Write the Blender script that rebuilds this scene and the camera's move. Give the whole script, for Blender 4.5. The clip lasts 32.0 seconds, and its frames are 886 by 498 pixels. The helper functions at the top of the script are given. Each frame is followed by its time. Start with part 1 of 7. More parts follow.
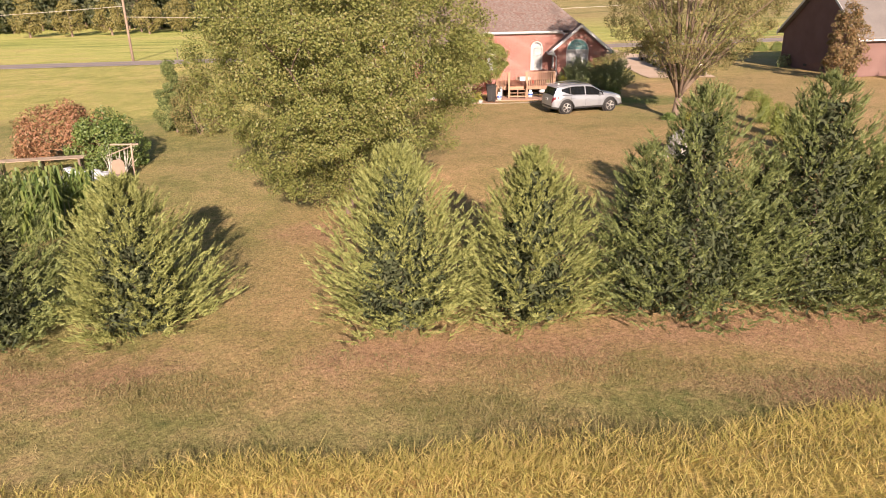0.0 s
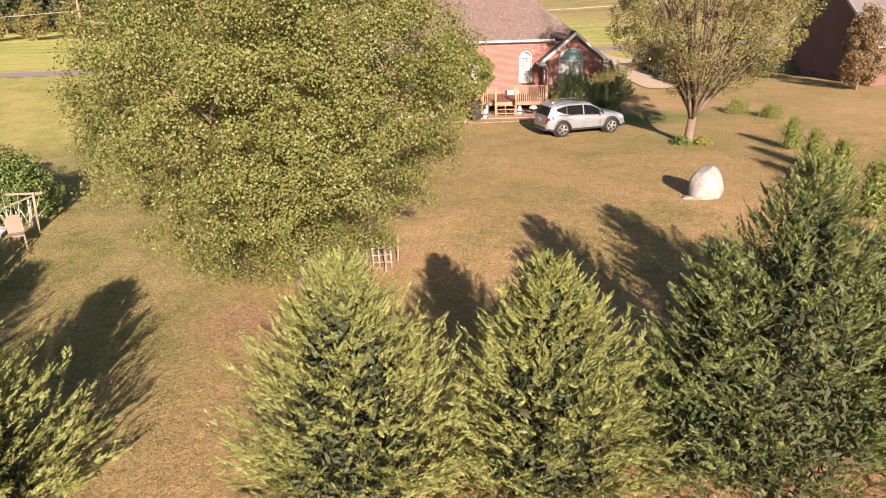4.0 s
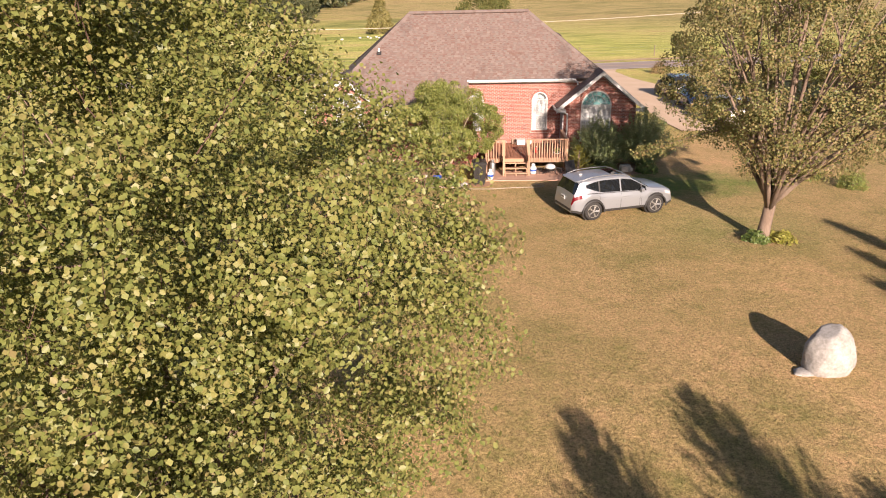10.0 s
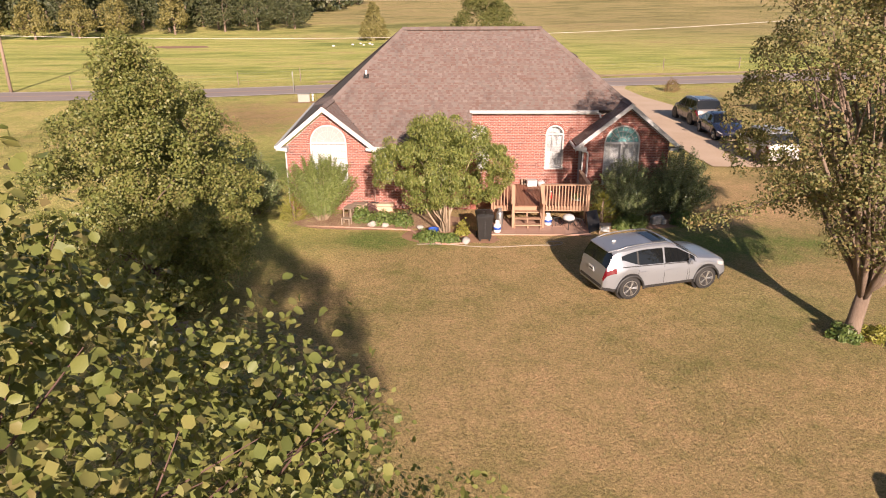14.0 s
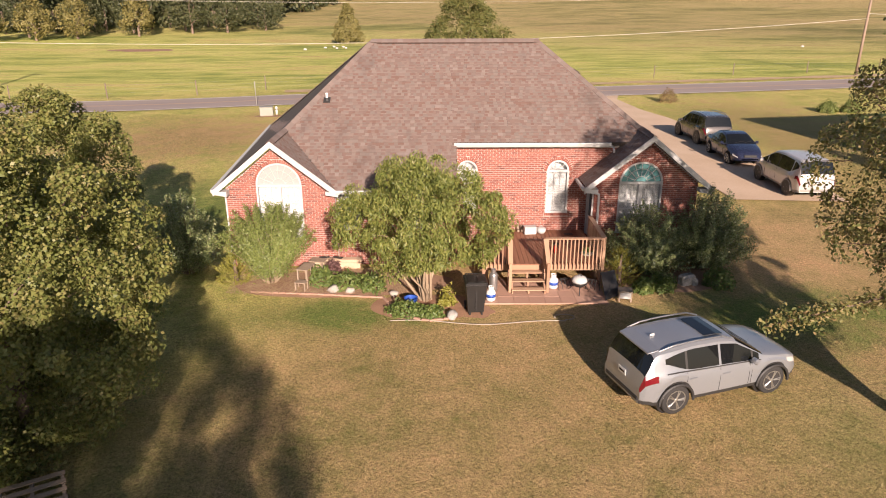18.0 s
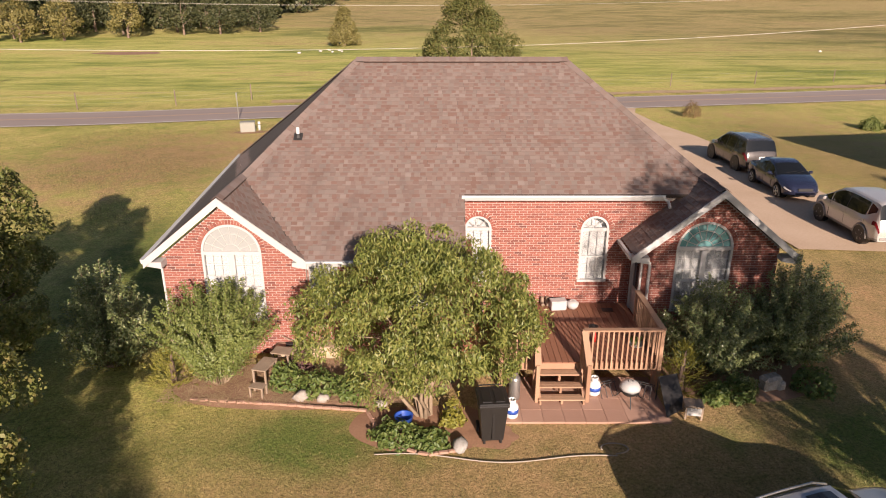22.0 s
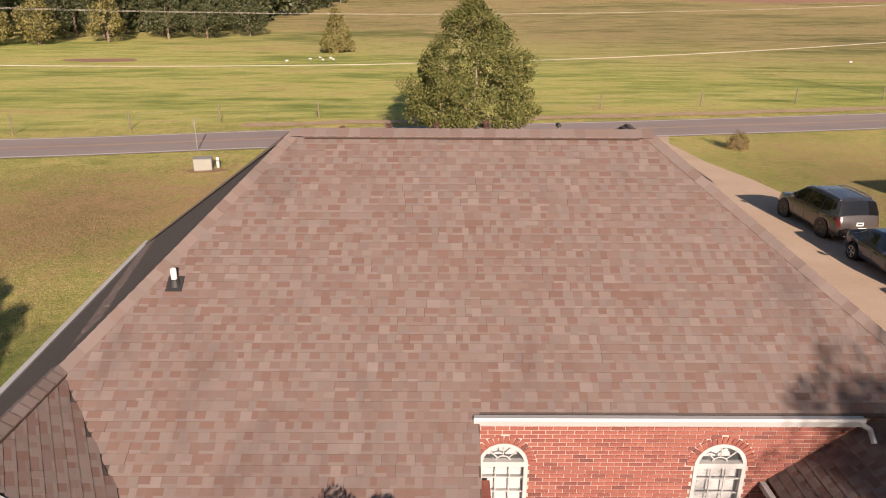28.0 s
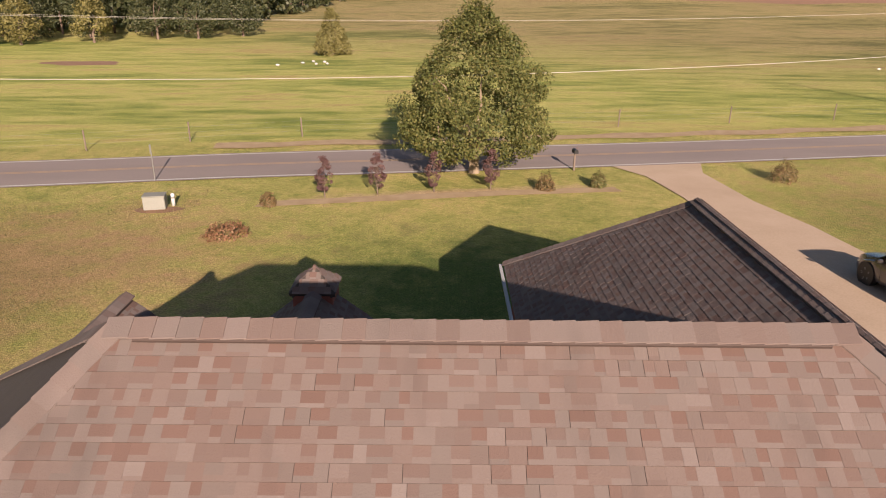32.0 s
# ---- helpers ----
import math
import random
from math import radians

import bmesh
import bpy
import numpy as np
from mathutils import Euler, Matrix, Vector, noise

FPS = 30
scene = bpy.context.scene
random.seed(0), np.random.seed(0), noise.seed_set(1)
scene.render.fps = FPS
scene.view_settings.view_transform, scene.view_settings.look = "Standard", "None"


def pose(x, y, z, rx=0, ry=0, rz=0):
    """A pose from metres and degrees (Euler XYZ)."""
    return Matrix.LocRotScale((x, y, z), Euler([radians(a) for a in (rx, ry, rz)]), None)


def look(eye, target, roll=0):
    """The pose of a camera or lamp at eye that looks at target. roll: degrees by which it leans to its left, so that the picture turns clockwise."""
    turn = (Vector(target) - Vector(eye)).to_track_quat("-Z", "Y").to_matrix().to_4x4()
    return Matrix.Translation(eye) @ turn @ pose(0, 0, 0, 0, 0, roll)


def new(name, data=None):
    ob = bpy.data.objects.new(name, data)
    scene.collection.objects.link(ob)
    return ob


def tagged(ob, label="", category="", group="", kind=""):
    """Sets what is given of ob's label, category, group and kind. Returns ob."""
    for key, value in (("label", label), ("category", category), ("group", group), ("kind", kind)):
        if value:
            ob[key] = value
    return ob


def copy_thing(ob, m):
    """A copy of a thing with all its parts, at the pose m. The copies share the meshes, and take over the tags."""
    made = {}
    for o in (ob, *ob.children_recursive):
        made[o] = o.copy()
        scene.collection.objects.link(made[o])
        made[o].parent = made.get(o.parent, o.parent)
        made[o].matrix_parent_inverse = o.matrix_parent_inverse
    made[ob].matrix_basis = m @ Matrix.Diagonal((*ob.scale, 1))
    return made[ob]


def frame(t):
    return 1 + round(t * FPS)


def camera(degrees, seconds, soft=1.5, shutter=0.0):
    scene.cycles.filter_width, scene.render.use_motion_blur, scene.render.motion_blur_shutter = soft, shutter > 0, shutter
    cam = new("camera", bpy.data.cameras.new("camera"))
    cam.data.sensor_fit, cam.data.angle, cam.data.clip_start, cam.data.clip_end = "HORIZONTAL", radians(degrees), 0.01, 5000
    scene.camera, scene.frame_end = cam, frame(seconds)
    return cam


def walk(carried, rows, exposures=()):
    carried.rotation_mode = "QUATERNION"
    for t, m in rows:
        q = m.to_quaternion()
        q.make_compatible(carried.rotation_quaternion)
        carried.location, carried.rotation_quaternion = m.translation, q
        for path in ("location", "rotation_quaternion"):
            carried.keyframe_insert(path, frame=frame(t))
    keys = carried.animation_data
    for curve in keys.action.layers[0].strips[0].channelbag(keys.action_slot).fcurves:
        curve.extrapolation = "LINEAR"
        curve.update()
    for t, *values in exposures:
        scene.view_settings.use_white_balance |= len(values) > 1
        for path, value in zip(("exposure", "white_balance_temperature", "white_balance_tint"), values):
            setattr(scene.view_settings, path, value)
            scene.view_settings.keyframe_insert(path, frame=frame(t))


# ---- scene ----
cam = camera(66.60, 32.0, soft=1.05)
PATH = [
    (0, (0.487, -47.443, 6.025), (-0.225, -38.092, 2.555), -1.57),
    (0.5, (0.469, -46.860, 6.068), (0.002, -37.495, 2.592), -1.57),
    (1, (0.450, -46.258, 6.108), (-0.024, -36.895, 2.628), -1.60),
    (1.5, (0.432, -45.643, 6.147), (-0.046, -36.280, 2.668), -1.63),
    (2, (0.416, -45.015, 6.188), (-0.065, -35.653, 2.707), -1.67),
    (2.5, (0.400, -44.378, 6.232), (-0.080, -35.017, 2.748), -1.70),
    (3, (0.380, -43.723, 6.281), (-0.101, -34.362, 2.795), -1.75),
    (3.5, (0.363, -43.021, 6.343), (-0.118, -33.661, 2.856), -1.81),
    (5.5, (0.338, -40.068, 6.687), (-0.132, -30.728, 3.143), -2.15),
    (6, (0.321, -39.352, 6.800), (-0.145, -30.012, 3.259), -2.17),
    (6.5, (0.292, -38.655, 6.937), (-0.168, -29.316, 3.392), -2.09),
    (7, (0.263, -37.961, 7.085), (-0.190, -28.626, 3.530), -1.97),
    (7.5, (0.238, -37.267, 7.243), (-0.206, -27.932, 3.684), -1.84),
    (8, (0.216, -36.571, 7.404), (-0.219, -27.230, 3.862), -1.69),
    (8.5, (0.190, -35.876, 7.559), (-0.233, -26.526, 4.037), -1.55),
    (9, (0.157, -35.183, 7.701), (-0.259, -25.838, 4.166), -1.42),
    (9.5, (0.127, -34.490, 7.828), (-0.288, -25.156, 4.264), -1.33),
    (10, (0.112, -33.793, 7.941), (-0.301, -24.461, 4.373), -1.26),
    (10.5, (0.117, -33.092, 8.035), (-0.299, -23.753, 4.482), -1.22),
    (11, (0.126, -32.388, 8.110), (-0.298, -23.053, 4.551), -1.17),
    (11.5, (0.110, -31.689, 8.168), (-0.308, -22.358, 4.598), -1.08),
    (12, (0.056, -30.994, 8.215), (-0.346, -21.655, 4.662), -0.92),
    (12.5, (-0.025, -30.300, 8.253), (-0.402, -20.948, 4.731), -0.71),
    (13, (-0.111, -29.605, 8.284), (-0.459, -20.250, 4.768), -0.53),
    (13.5, (-0.186, -28.911, 8.308), (-0.511, -19.557, 4.787), -0.41),
    (14, (-0.243, -28.216, 8.323), (-0.548, -18.862, 4.801), -0.35),
    (14.5, (-0.281, -27.517, 8.336), (-0.574, -18.162, 4.817), -0.34),
    (16.5, (-0.390, -24.704, 8.439), (-0.387, -15.349, 4.907), -0.26),
    (17, (-0.405, -24.000, 8.467), (-0.398, -14.645, 4.936), -0.22),
    (17.5, (-0.413, -23.303, 8.496), (-0.407, -13.946, 4.967), -0.20),
    (18, (-0.423, -22.613, 8.523), (-0.416, -13.255, 4.998), -0.17),
    (18.5, (-0.436, -21.929, 8.548), (-0.426, -12.570, 5.025), -0.15),
    (19, (-0.449, -21.249, 8.570), (-0.438, -11.890, 5.049), -0.13),
    (19.5, (-0.463, -20.569, 8.590), (-0.452, -11.209, 5.070), -0.10),
    (20, (-0.478, -19.882, 8.610), (-0.466, -10.522, 5.089), -0.07),
    (20.5, (-0.493, -19.180, 8.630), (-0.480, -9.821, 5.109), -0.05),
    (21, (-0.507, -18.464, 8.652), (-0.493, -9.105, 5.129), -0.03),
    (21.5, (-0.522, -17.736, 8.678), (-0.504, -8.377, 5.154), -0.00),
    (22, (-0.536, -17.002, 8.708), (-0.516, -7.643, 5.185), 0.02),
    (22.5, (-0.550, -16.267, 8.743), (-0.529, -6.908, 5.221), 0.04),
    (23, (-0.561, -15.533, 8.779), (-0.539, -6.173, 5.258), 0.06),
    (23.5, (-0.570, -14.799, 8.819), (-0.546, -5.440, 5.297), 0.07),
    (24, (-0.575, -14.066, 8.862), (-0.550, -4.707, 5.339), 0.09),
    (24.5, (-0.577, -13.333, 8.909), (-0.552, -3.974, 5.386), 0.10),
    (25, (-0.578, -12.600, 8.956), (-0.551, -3.240, 5.434), 0.12),
    (25.5, (-0.577, -11.865, 9.001), (-0.550, -2.506, 5.477), 0.14),
    (26, (-0.574, -11.124, 9.042), (-0.545, -1.766, 5.518), 0.17),
    (26.5, (-0.557, -10.357, 9.075), (-0.527, -0.998, 5.554), 0.20),
    (28.5, (-0.435, -7.169, 9.184), (-0.400, 2.193, 5.671), 0.34),
    (29, (-0.397, -6.377, 9.220), (-0.362, 2.985, 5.703), 0.37),
    (29.5, (-0.359, -5.589, 9.275), (-0.325, 3.772, 5.756), 0.42),
    (30, (-0.328, -4.789, 9.338), (-0.295, 4.570, 5.817), 0.46),
    (30.5, (-0.307, -3.966, 9.402), (-0.274, 5.391, 5.874), 0.50),
    (31, (-0.292, -3.115, 9.462), (-0.262, 6.239, 5.928), 0.53),
    (31.5, (-0.281, -2.238, 9.515), (-0.259, 7.115, 5.976), 0.55),
    (32, (-0.271, -1.342, 9.563), (-0.256, 8.009, 6.019), 0.57),
]
walk(cam, [(t, look(eye, target, roll)) for t, eye, target, roll in PATH], exposures=[(0.0, 1.33, 6200, 18), (6.0, 1.46, 6200, 18), (13.0, 1.22, 6200, 19), (19.0, 1.06, 6200, 18.5), (24.0, 0.84, 6200, 18), (32.0, 0.80, 6200, 18.5)])

SUN_EL, SUN_AZ = radians(20.3), math.atan2(0.222, -0.975)
world = bpy.data.worlds.new("sky_world")
world.use_nodes = True
scene.world = world
_nt = world.node_tree
_sky = _nt.nodes.new("ShaderNodeTexSky")
_sky.sky_type, _sky.sun_disc = "NISHITA", False
_sky.sun_elevation, _sky.sun_rotation = SUN_EL, SUN_AZ
_sky.altitude, _sky.dust_density = 200.0, 1.6
_nt.links.new(_sky.outputs[0], _nt.nodes["Background"].inputs[0])
_nt.nodes["Background"].inputs[1].default_value = 0.042
sun = new("sun", bpy.data.lights.new("sun", "SUN"))
sun.data.energy, sun.data.angle, sun.data.color = 5.0, radians(0.6), (1.0, 0.82, 0.64)
_to = Vector((math.sin(SUN_AZ) * math.cos(SUN_EL), math.cos(SUN_AZ) * math.cos(SUN_EL), math.sin(SUN_EL)))
sun.matrix_world = look(_to * 100, (0, 0, 0))

rng = np.random.default_rng(7)
rnd = random.Random(5)


# ---------------------------------------------------------------- geometry helpers
class Geo:
    """Gathers vertices and faces of one mesh."""

    def __init__(self):
        self.v, self.f = [], []

    def add(self, verts, faces):
        n = len(self.v)
        self.v.extend(tuple(p) for p in verts)
        self.f.extend(tuple(i + n for i in face) for face in faces)
        return self

    def box(self, c, s, rz=0.0, m=None):
        x, y, z = (a / 2 for a in s)
        pts = [(-x, -y, -z), (x, -y, -z), (x, y, -z), (-x, y, -z), (-x, -y, z), (x, -y, z), (x, y, z), (-x, y, z)]
        t = (m or Matrix()) @ Matrix.Translation(c) @ Matrix.Rotation(rz, 4, "Z")
        return self.add([t @ Vector(p) for p in pts], [(3, 2, 1, 0), (4, 5, 6, 7), (0, 1, 5, 4), (1, 2, 6, 5), (2, 3, 7, 6), (3, 0, 4, 7)])

    def cbox(self, c, s, b=0.01, rz=0.0, m=None):
        """A box with chamfered edges."""
        b = min(b, min(s) * 0.45)
        bm = bmesh.new()
        bmesh.ops.create_cube(bm, size=1.0)
        for v in bm.verts:
            v.co = Vector(a * q for a, q in zip(v.co, s))
        bmesh.ops.bevel(bm, geom=list(bm.edges), offset=b, segments=1, affect="EDGES")
        t = (m or Matrix()) @ Matrix.Translation(c) @ Matrix.Rotation(rz, 4, "Z")
        bm.verts.index_update()
        self.add([t @ v.co for v in bm.verts], [[v.index for v in f.verts] for f in bm.faces])
        bm.free()
        return self

    def tube(self, pts, radii, n=8, cap=True):
        pts = [Vector(p) for p in pts]
        rings, prev = [], None
        for i, p in enumerate(pts):
            d = (pts[min(i + 1, len(pts) - 1)] - pts[max(i - 1, 0)]).normalized()
            if prev is None:
                a = d.cross(Vector((0, 0, 1)) if abs(d.z) < 0.9 else Vector((1, 0, 0))).normalized()
            else:
                a = (prev - d * prev.dot(d)).normalized()
            prev, b = a, d.cross(a)
            r = radii[i] if hasattr(radii, "__len__") else radii
            rings.append([p + (a * math.cos(k * math.tau / n) + b * math.sin(k * math.tau / n)) * r for k in range(n)])
        faces = []
        for i in range(len(pts) - 1):
            for k in range(n):
                q = (k + 1) % n
                faces.append((i * n + k, i * n + q, (i + 1) * n + q, (i + 1) * n + k))
        if cap:
            faces += [tuple(range(n - 1, -1, -1)), tuple(range((len(pts) - 1) * n, len(pts) * n))]
        return self.add([v for ring in rings for v in ring], faces)

    def lathe(self, prof, c=(0, 0, 0), n=16):
        """prof: rows of radius and height."""
        vs = [(c[0] + r * math.cos(k * math.tau / n), c[1] + r * math.sin(k * math.tau / n), c[2] + z) for r, z in prof for k in range(n)]
        fs = [(i * n + k, i * n + (k + 1) % n, (i + 1) * n + (k + 1) % n, (i + 1) * n + k) for i in range(len(prof) - 1) for k in range(n)]
        fs += [tuple(range(n - 1, -1, -1)), tuple(range((len(prof) - 1) * n, len(prof) * n))]
        return self.add(vs, fs)

    def slab(self, poly, off):
        """A flat polygon of 3D points, given depth by the vector off."""
        n, off = len(poly), Vector(off)
        poly = [Vector(p) for p in poly]
        vs = poly + [p + off for p in poly]
        fs = [tuple(range(n)), tuple(range(2 * n - 1, n - 1, -1))] + [(k, k + n, (k + 1) % n + n, (k + 1) % n) for k in range(n)]
        return self.add(vs, fs)

    def rock(self, c, s, seed=0, rough=0.18, n=3):
        bm = bmesh.new()
        bmesh.ops.create_icosphere(bm, subdivisions=n, radius=1.0)
        for v in bm.verts:
            d = v.co.normalized()
            k = 1 + rough * noise.noise(d * 1.3 + Vector((seed * 3.1, 0, 0))) * 1.6 + rough * 0.5 * noise.noise(d * 4 + Vector((0, seed * 2.3, 0)))
            v.co = Vector((d.x * s[0] * k + c[0], d.y * s[1] * k + c[1], d.z * s[2] * k + c[2]))
        bm.verts.index_update()
        self.add([v.co for v in bm.verts], [[v.index for v in f.verts] for f in bm.faces])
        bm.free()
        return self

    def mesh(self, name, mat, smooth=False):
        me = bpy.data.meshes.new(name)
        me.from_pydata([tuple(p) for p in self.v], [], self.f)
        me.materials.append(mat)
        if smooth:
            me.shade_smooth()
        me.update()
        return me


def part(name, geo, material, parent, label="", smooth=False):
    ob = new(name, geo.mesh(name, material, smooth) if isinstance(geo, Geo) else geo)
    ob.parent = parent
    return tagged(ob, label) if label else ob


def thing(name, m, label, category, group="", kind=""):
    ob = new(name)
    ob.empty_display_size = 0.2
    ob.matrix_world = m if isinstance(m, Matrix) else pose(*m)
    return tagged(ob, label, category, group, kind)


def solid(name, geo, material, label, category, group="", kind="", m=None, smooth=False):
    """A thing of one mesh."""
    ob = new(name, geo.mesh(name, material, smooth) if isinstance(geo, Geo) else geo)
    if m is not None:
        ob.matrix_world = m
    return tagged(ob, label, category, group, kind)


def fast_mesh(name, verts, quads, mat, smooth=False):
    """A mesh from arrays: n x 3 vertices, m x k corners."""
    me = bpy.data.meshes.new(name)
    verts, quads = np.asarray(verts, np.float32), np.asarray(quads, np.int32)
    m, k = quads.shape
    me.vertices.add(len(verts))
    me.vertices.foreach_set("co", verts.ravel())
    me.loops.add(m * k)
    me.loops.foreach_set("vertex_index", quads.ravel())
    me.polygons.add(m)
    me.polygons.foreach_set("loop_start", np.arange(m, dtype=np.int32) * k)
    me.polygons.foreach_set("loop_total", np.full(m, k, np.int32))
    me.materials.append(mat)
    me.update(calc_edges=True)
    if smooth:
        me.shade_smooth()
    return me


# ---------------------------------------------------------------- materials
def _ramp(nt, cols, interp="LINEAR"):
    r = nt.nodes.new("ShaderNodeValToRGB")
    r.color_ramp.interpolation = interp
    e = r.color_ramp.elements
    while len(e) < len(cols):
        e.new(0.5)
    for i, c in enumerate(cols):
        e[i].position = i / max(len(cols) - 1, 1) if interp == "LINEAR" else i / len(cols)
        e[i].color = (*c, 1)
    return r


def _noise(nt, pos, scale, detail=4.0, rough=0.55, stretch=None):
    n = nt.nodes.new("ShaderNodeTexNoise")
    n.inputs["Scale"].default_value, n.inputs["Detail"].default_value, n.inputs["Roughness"].default_value = scale, detail, rough
    if stretch:
        mp = nt.nodes.new("ShaderNodeMapping")
        mp.inputs["Scale"].default_value = stretch
        nt.links.new(pos, mp.inputs["Vector"])
        pos = mp.outputs[0]
    nt.links.new(pos, n.inputs["Vector"])
    return n.outputs["Fac"]


def _math(nt, op, a, b=None, c=None, clamp=False):
    n = nt.nodes.new("ShaderNodeMath")
    n.operation, n.use_clamp = op, clamp
    for i, q in enumerate((a, b, c)):
        if q is None:
            continue
        if isinstance(q, (int, float)):
            n.inputs[i].default_value = q
        else:
            nt.links.new(q, n.inputs[i])
    return n.outputs[0]


def _mix(nt, fac, a, b, blend="MIX"):
    n = nt.nodes.new("ShaderNodeMix")
    n.data_type, n.blend_type = "RGBA", blend
    for key, q in ((0, fac), (6, a), (7, b)):
        if isinstance(q, (int, float)):
            n.inputs[key].default_value = q
        elif isinstance(q, tuple):
            n.inputs[key].default_value = (*q, 1)
        else:
            nt.links.new(q, n.inputs[key])
    return n.outputs[2]


def mk(name, cols, coarse=1.5, fine=25.0, rough=0.8, metal=0.0, bump=0.15, pick="", leaf=0.0, stretch=None, spread=0.5, coat=0.0, local=False, spec=0.5, stain=0.0):
    """Colours over two scales of noise. pick: vary piece by piece ("object" or "island"). leaf: light let through."""
    mat = bpy.data.materials.new(name)
    mat.use_nodes = True
    nt = mat.node_tree
    bsdf = nt.nodes["Principled BSDF"]
    geo = nt.nodes.new("ShaderNodeNewGeometry")
    if local:
        pos = nt.nodes.new("ShaderNodeTexCoord").outputs["Object"]
    else:
        pos = geo.outputs["Position"]
    n1, n2 = _noise(nt, pos, coarse, 3.0, stretch=stretch), _noise(nt, pos, fine, 5.0, 0.65, stretch=stretch)
    f = _math(nt, "ADD", _math(nt, "MULTIPLY", n1, 0.5), _math(nt, "MULTIPLY", n2, 0.5))
    f = _math(nt, "MULTIPLY_ADD", _math(nt, "SUBTRACT", f, 0.5), 2.2, 0.5, True)
    if pick:
        r = geo.outputs["Random Per Island"] if pick == "island" else nt.nodes.new("ShaderNodeObjectInfo").outputs["Random"]
        f = _math(nt, "ADD", _math(nt, "MULTIPLY", r, spread + 0.25), _math(nt, "MULTIPLY", f, 0.75 - spread), clamp=True)
    ramp = _ramp(nt, cols)
    nt.links.new(f, ramp.inputs[0])
    nt.links.new(ramp.outputs[0], bsdf.inputs["Base Color"])
    if stain:
        dirt = _noise(nt, pos, 0.7, 4, 0.6, stretch=(1.0, 0.4, 0.4))
        dirt = _math(nt, "MULTIPLY", _math(nt, "MULTIPLY", _math(nt, "SUBTRACT", dirt, 0.53), 5.0, clamp=True), stain)
        nt.links.new(_mix(nt, dirt, ramp.outputs[0], (0.055, 0.042, 0.036)), bsdf.inputs["Base Color"])
    rr = _math(nt, "MULTIPLY_ADD", n2, 0.25, rough - 0.125, True)
    nt.links.new(rr, bsdf.inputs["Roughness"])
    bsdf.inputs["Metallic"].default_value = metal
    bsdf.inputs["Specular IOR Level"].default_value = spec
    if coat:
        bsdf.inputs["Coat Weight"].default_value, bsdf.inputs["Coat Roughness"].default_value = coat, 0.06
    if bump:
        b = nt.nodes.new("ShaderNodeBump")
        b.inputs["Strength"].default_value, b.inputs["Distance"].default_value = bump, 0.02
        nt.links.new(n2, b.inputs["Height"])
        nt.links.new(b.outputs[0], bsdf.inputs["Normal"])
    if leaf:
        tr = nt.nodes.new("ShaderNodeBsdfTranslucent")
        nt.links.new(_mix(nt, 0.35, ramp.outputs[0], (0.35, 0.42, 0.06)), tr.inputs[0])
        ms = nt.nodes.new("ShaderNodeMixShader")
        ms.inputs[0].default_value = leaf
        nt.links.new(bsdf.outputs[0], ms.inputs[1])
        nt.links.new(tr.outputs[0], ms.inputs[2])
        nt.links.new(ms.outputs[0], nt.nodes["Material Output"].inputs[0])
    return mat


def glass(name, tint, rough=0.05, alpha=1.0):
    mat = bpy.data.materials.new(name)
    mat.use_nodes = True
    b = mat.node_tree.nodes["Principled BSDF"]
    b.inputs["Base Color"].default_value, b.inputs["Roughness"].default_value = (*tint, 1), rough
    b.inputs["IOR"].default_value, b.inputs["Specular IOR Level"].default_value = 1.5, 0.6
    b.inputs["Alpha"].default_value = alpha
    return mat


BRICKS = [(0.085, 0.04, 0.035), (0.20, 0.065, 0.05), (0.24, 0.078, 0.056), (0.27, 0.09, 0.065), (0.25, 0.085, 0.06), (0.29, 0.105, 0.075), (0.22, 0.078, 0.058)]
m_brick = mk("brick_piece", BRICKS, 2, 40, 0.85, bump=0.3, pick="object", spread=0.6)
m_brick_rest = mk("brick_course", BRICKS, 2, 40, 0.85, bump=0.3, pick="island", spread=0.6)
m_brick_far = mk("far_brick", [(0.10, 0.06, 0.052), (0.15, 0.085, 0.072), (0.19, 0.115, 0.10)], 0.8, 30, 0.9, bump=0.2)
m_mortar = mk("mortar", [(0.40, 0.32, 0.28), (0.50, 0.42, 0.37)], 3, 60, 0.95)
SHING = [(0.150, 0.098, 0.080), (0.160, 0.125, 0.109), (0.184, 0.143, 0.125), (0.165, 0.115, 0.096), (0.216, 0.176, 0.158)]
BAND = [(0.138, 0.083, 0.065), (0.158, 0.096, 0.076), (0.152, 0.105, 0.088), (0.174, 0.117, 0.096)]
m_shing = mk("shingle_piece", SHING, 0.5, 60, 0.93, bump=0.35, pick="object", spread=0.6, stain=0.5)
m_shing_rest = mk("shingle_course", SHING, 0.5, 60, 0.93, bump=0.35, pick="island", spread=0.6, stain=0.5)
m_shing_band = mk("shingle_shadow_band", BAND, 0.5, 60, 0.93, bump=0.35, pick="island", spread=0.6, stain=0.5)
m_under = mk("roof_felt", [(0.05, 0.038, 0.032), (0.08, 0.06, 0.05)], 2, 50, 0.95)
m_vent_black = mk("ridge_vent_plastic", [(0.055, 0.035, 0.028), (0.09, 0.06, 0.048)], 2, 50, 0.8)
m_white = mk("white_paint", [(0.40, 0.39, 0.375), (0.455, 0.45, 0.435), (0.48, 0.475, 0.46)], 1.2, 30, 0.5, bump=0.05)
m_pvc = mk("white_pipe", [(0.629, 0.62, 0.595), (0.697, 0.689, 0.671)], 2, 20, 0.45, bump=0.03)
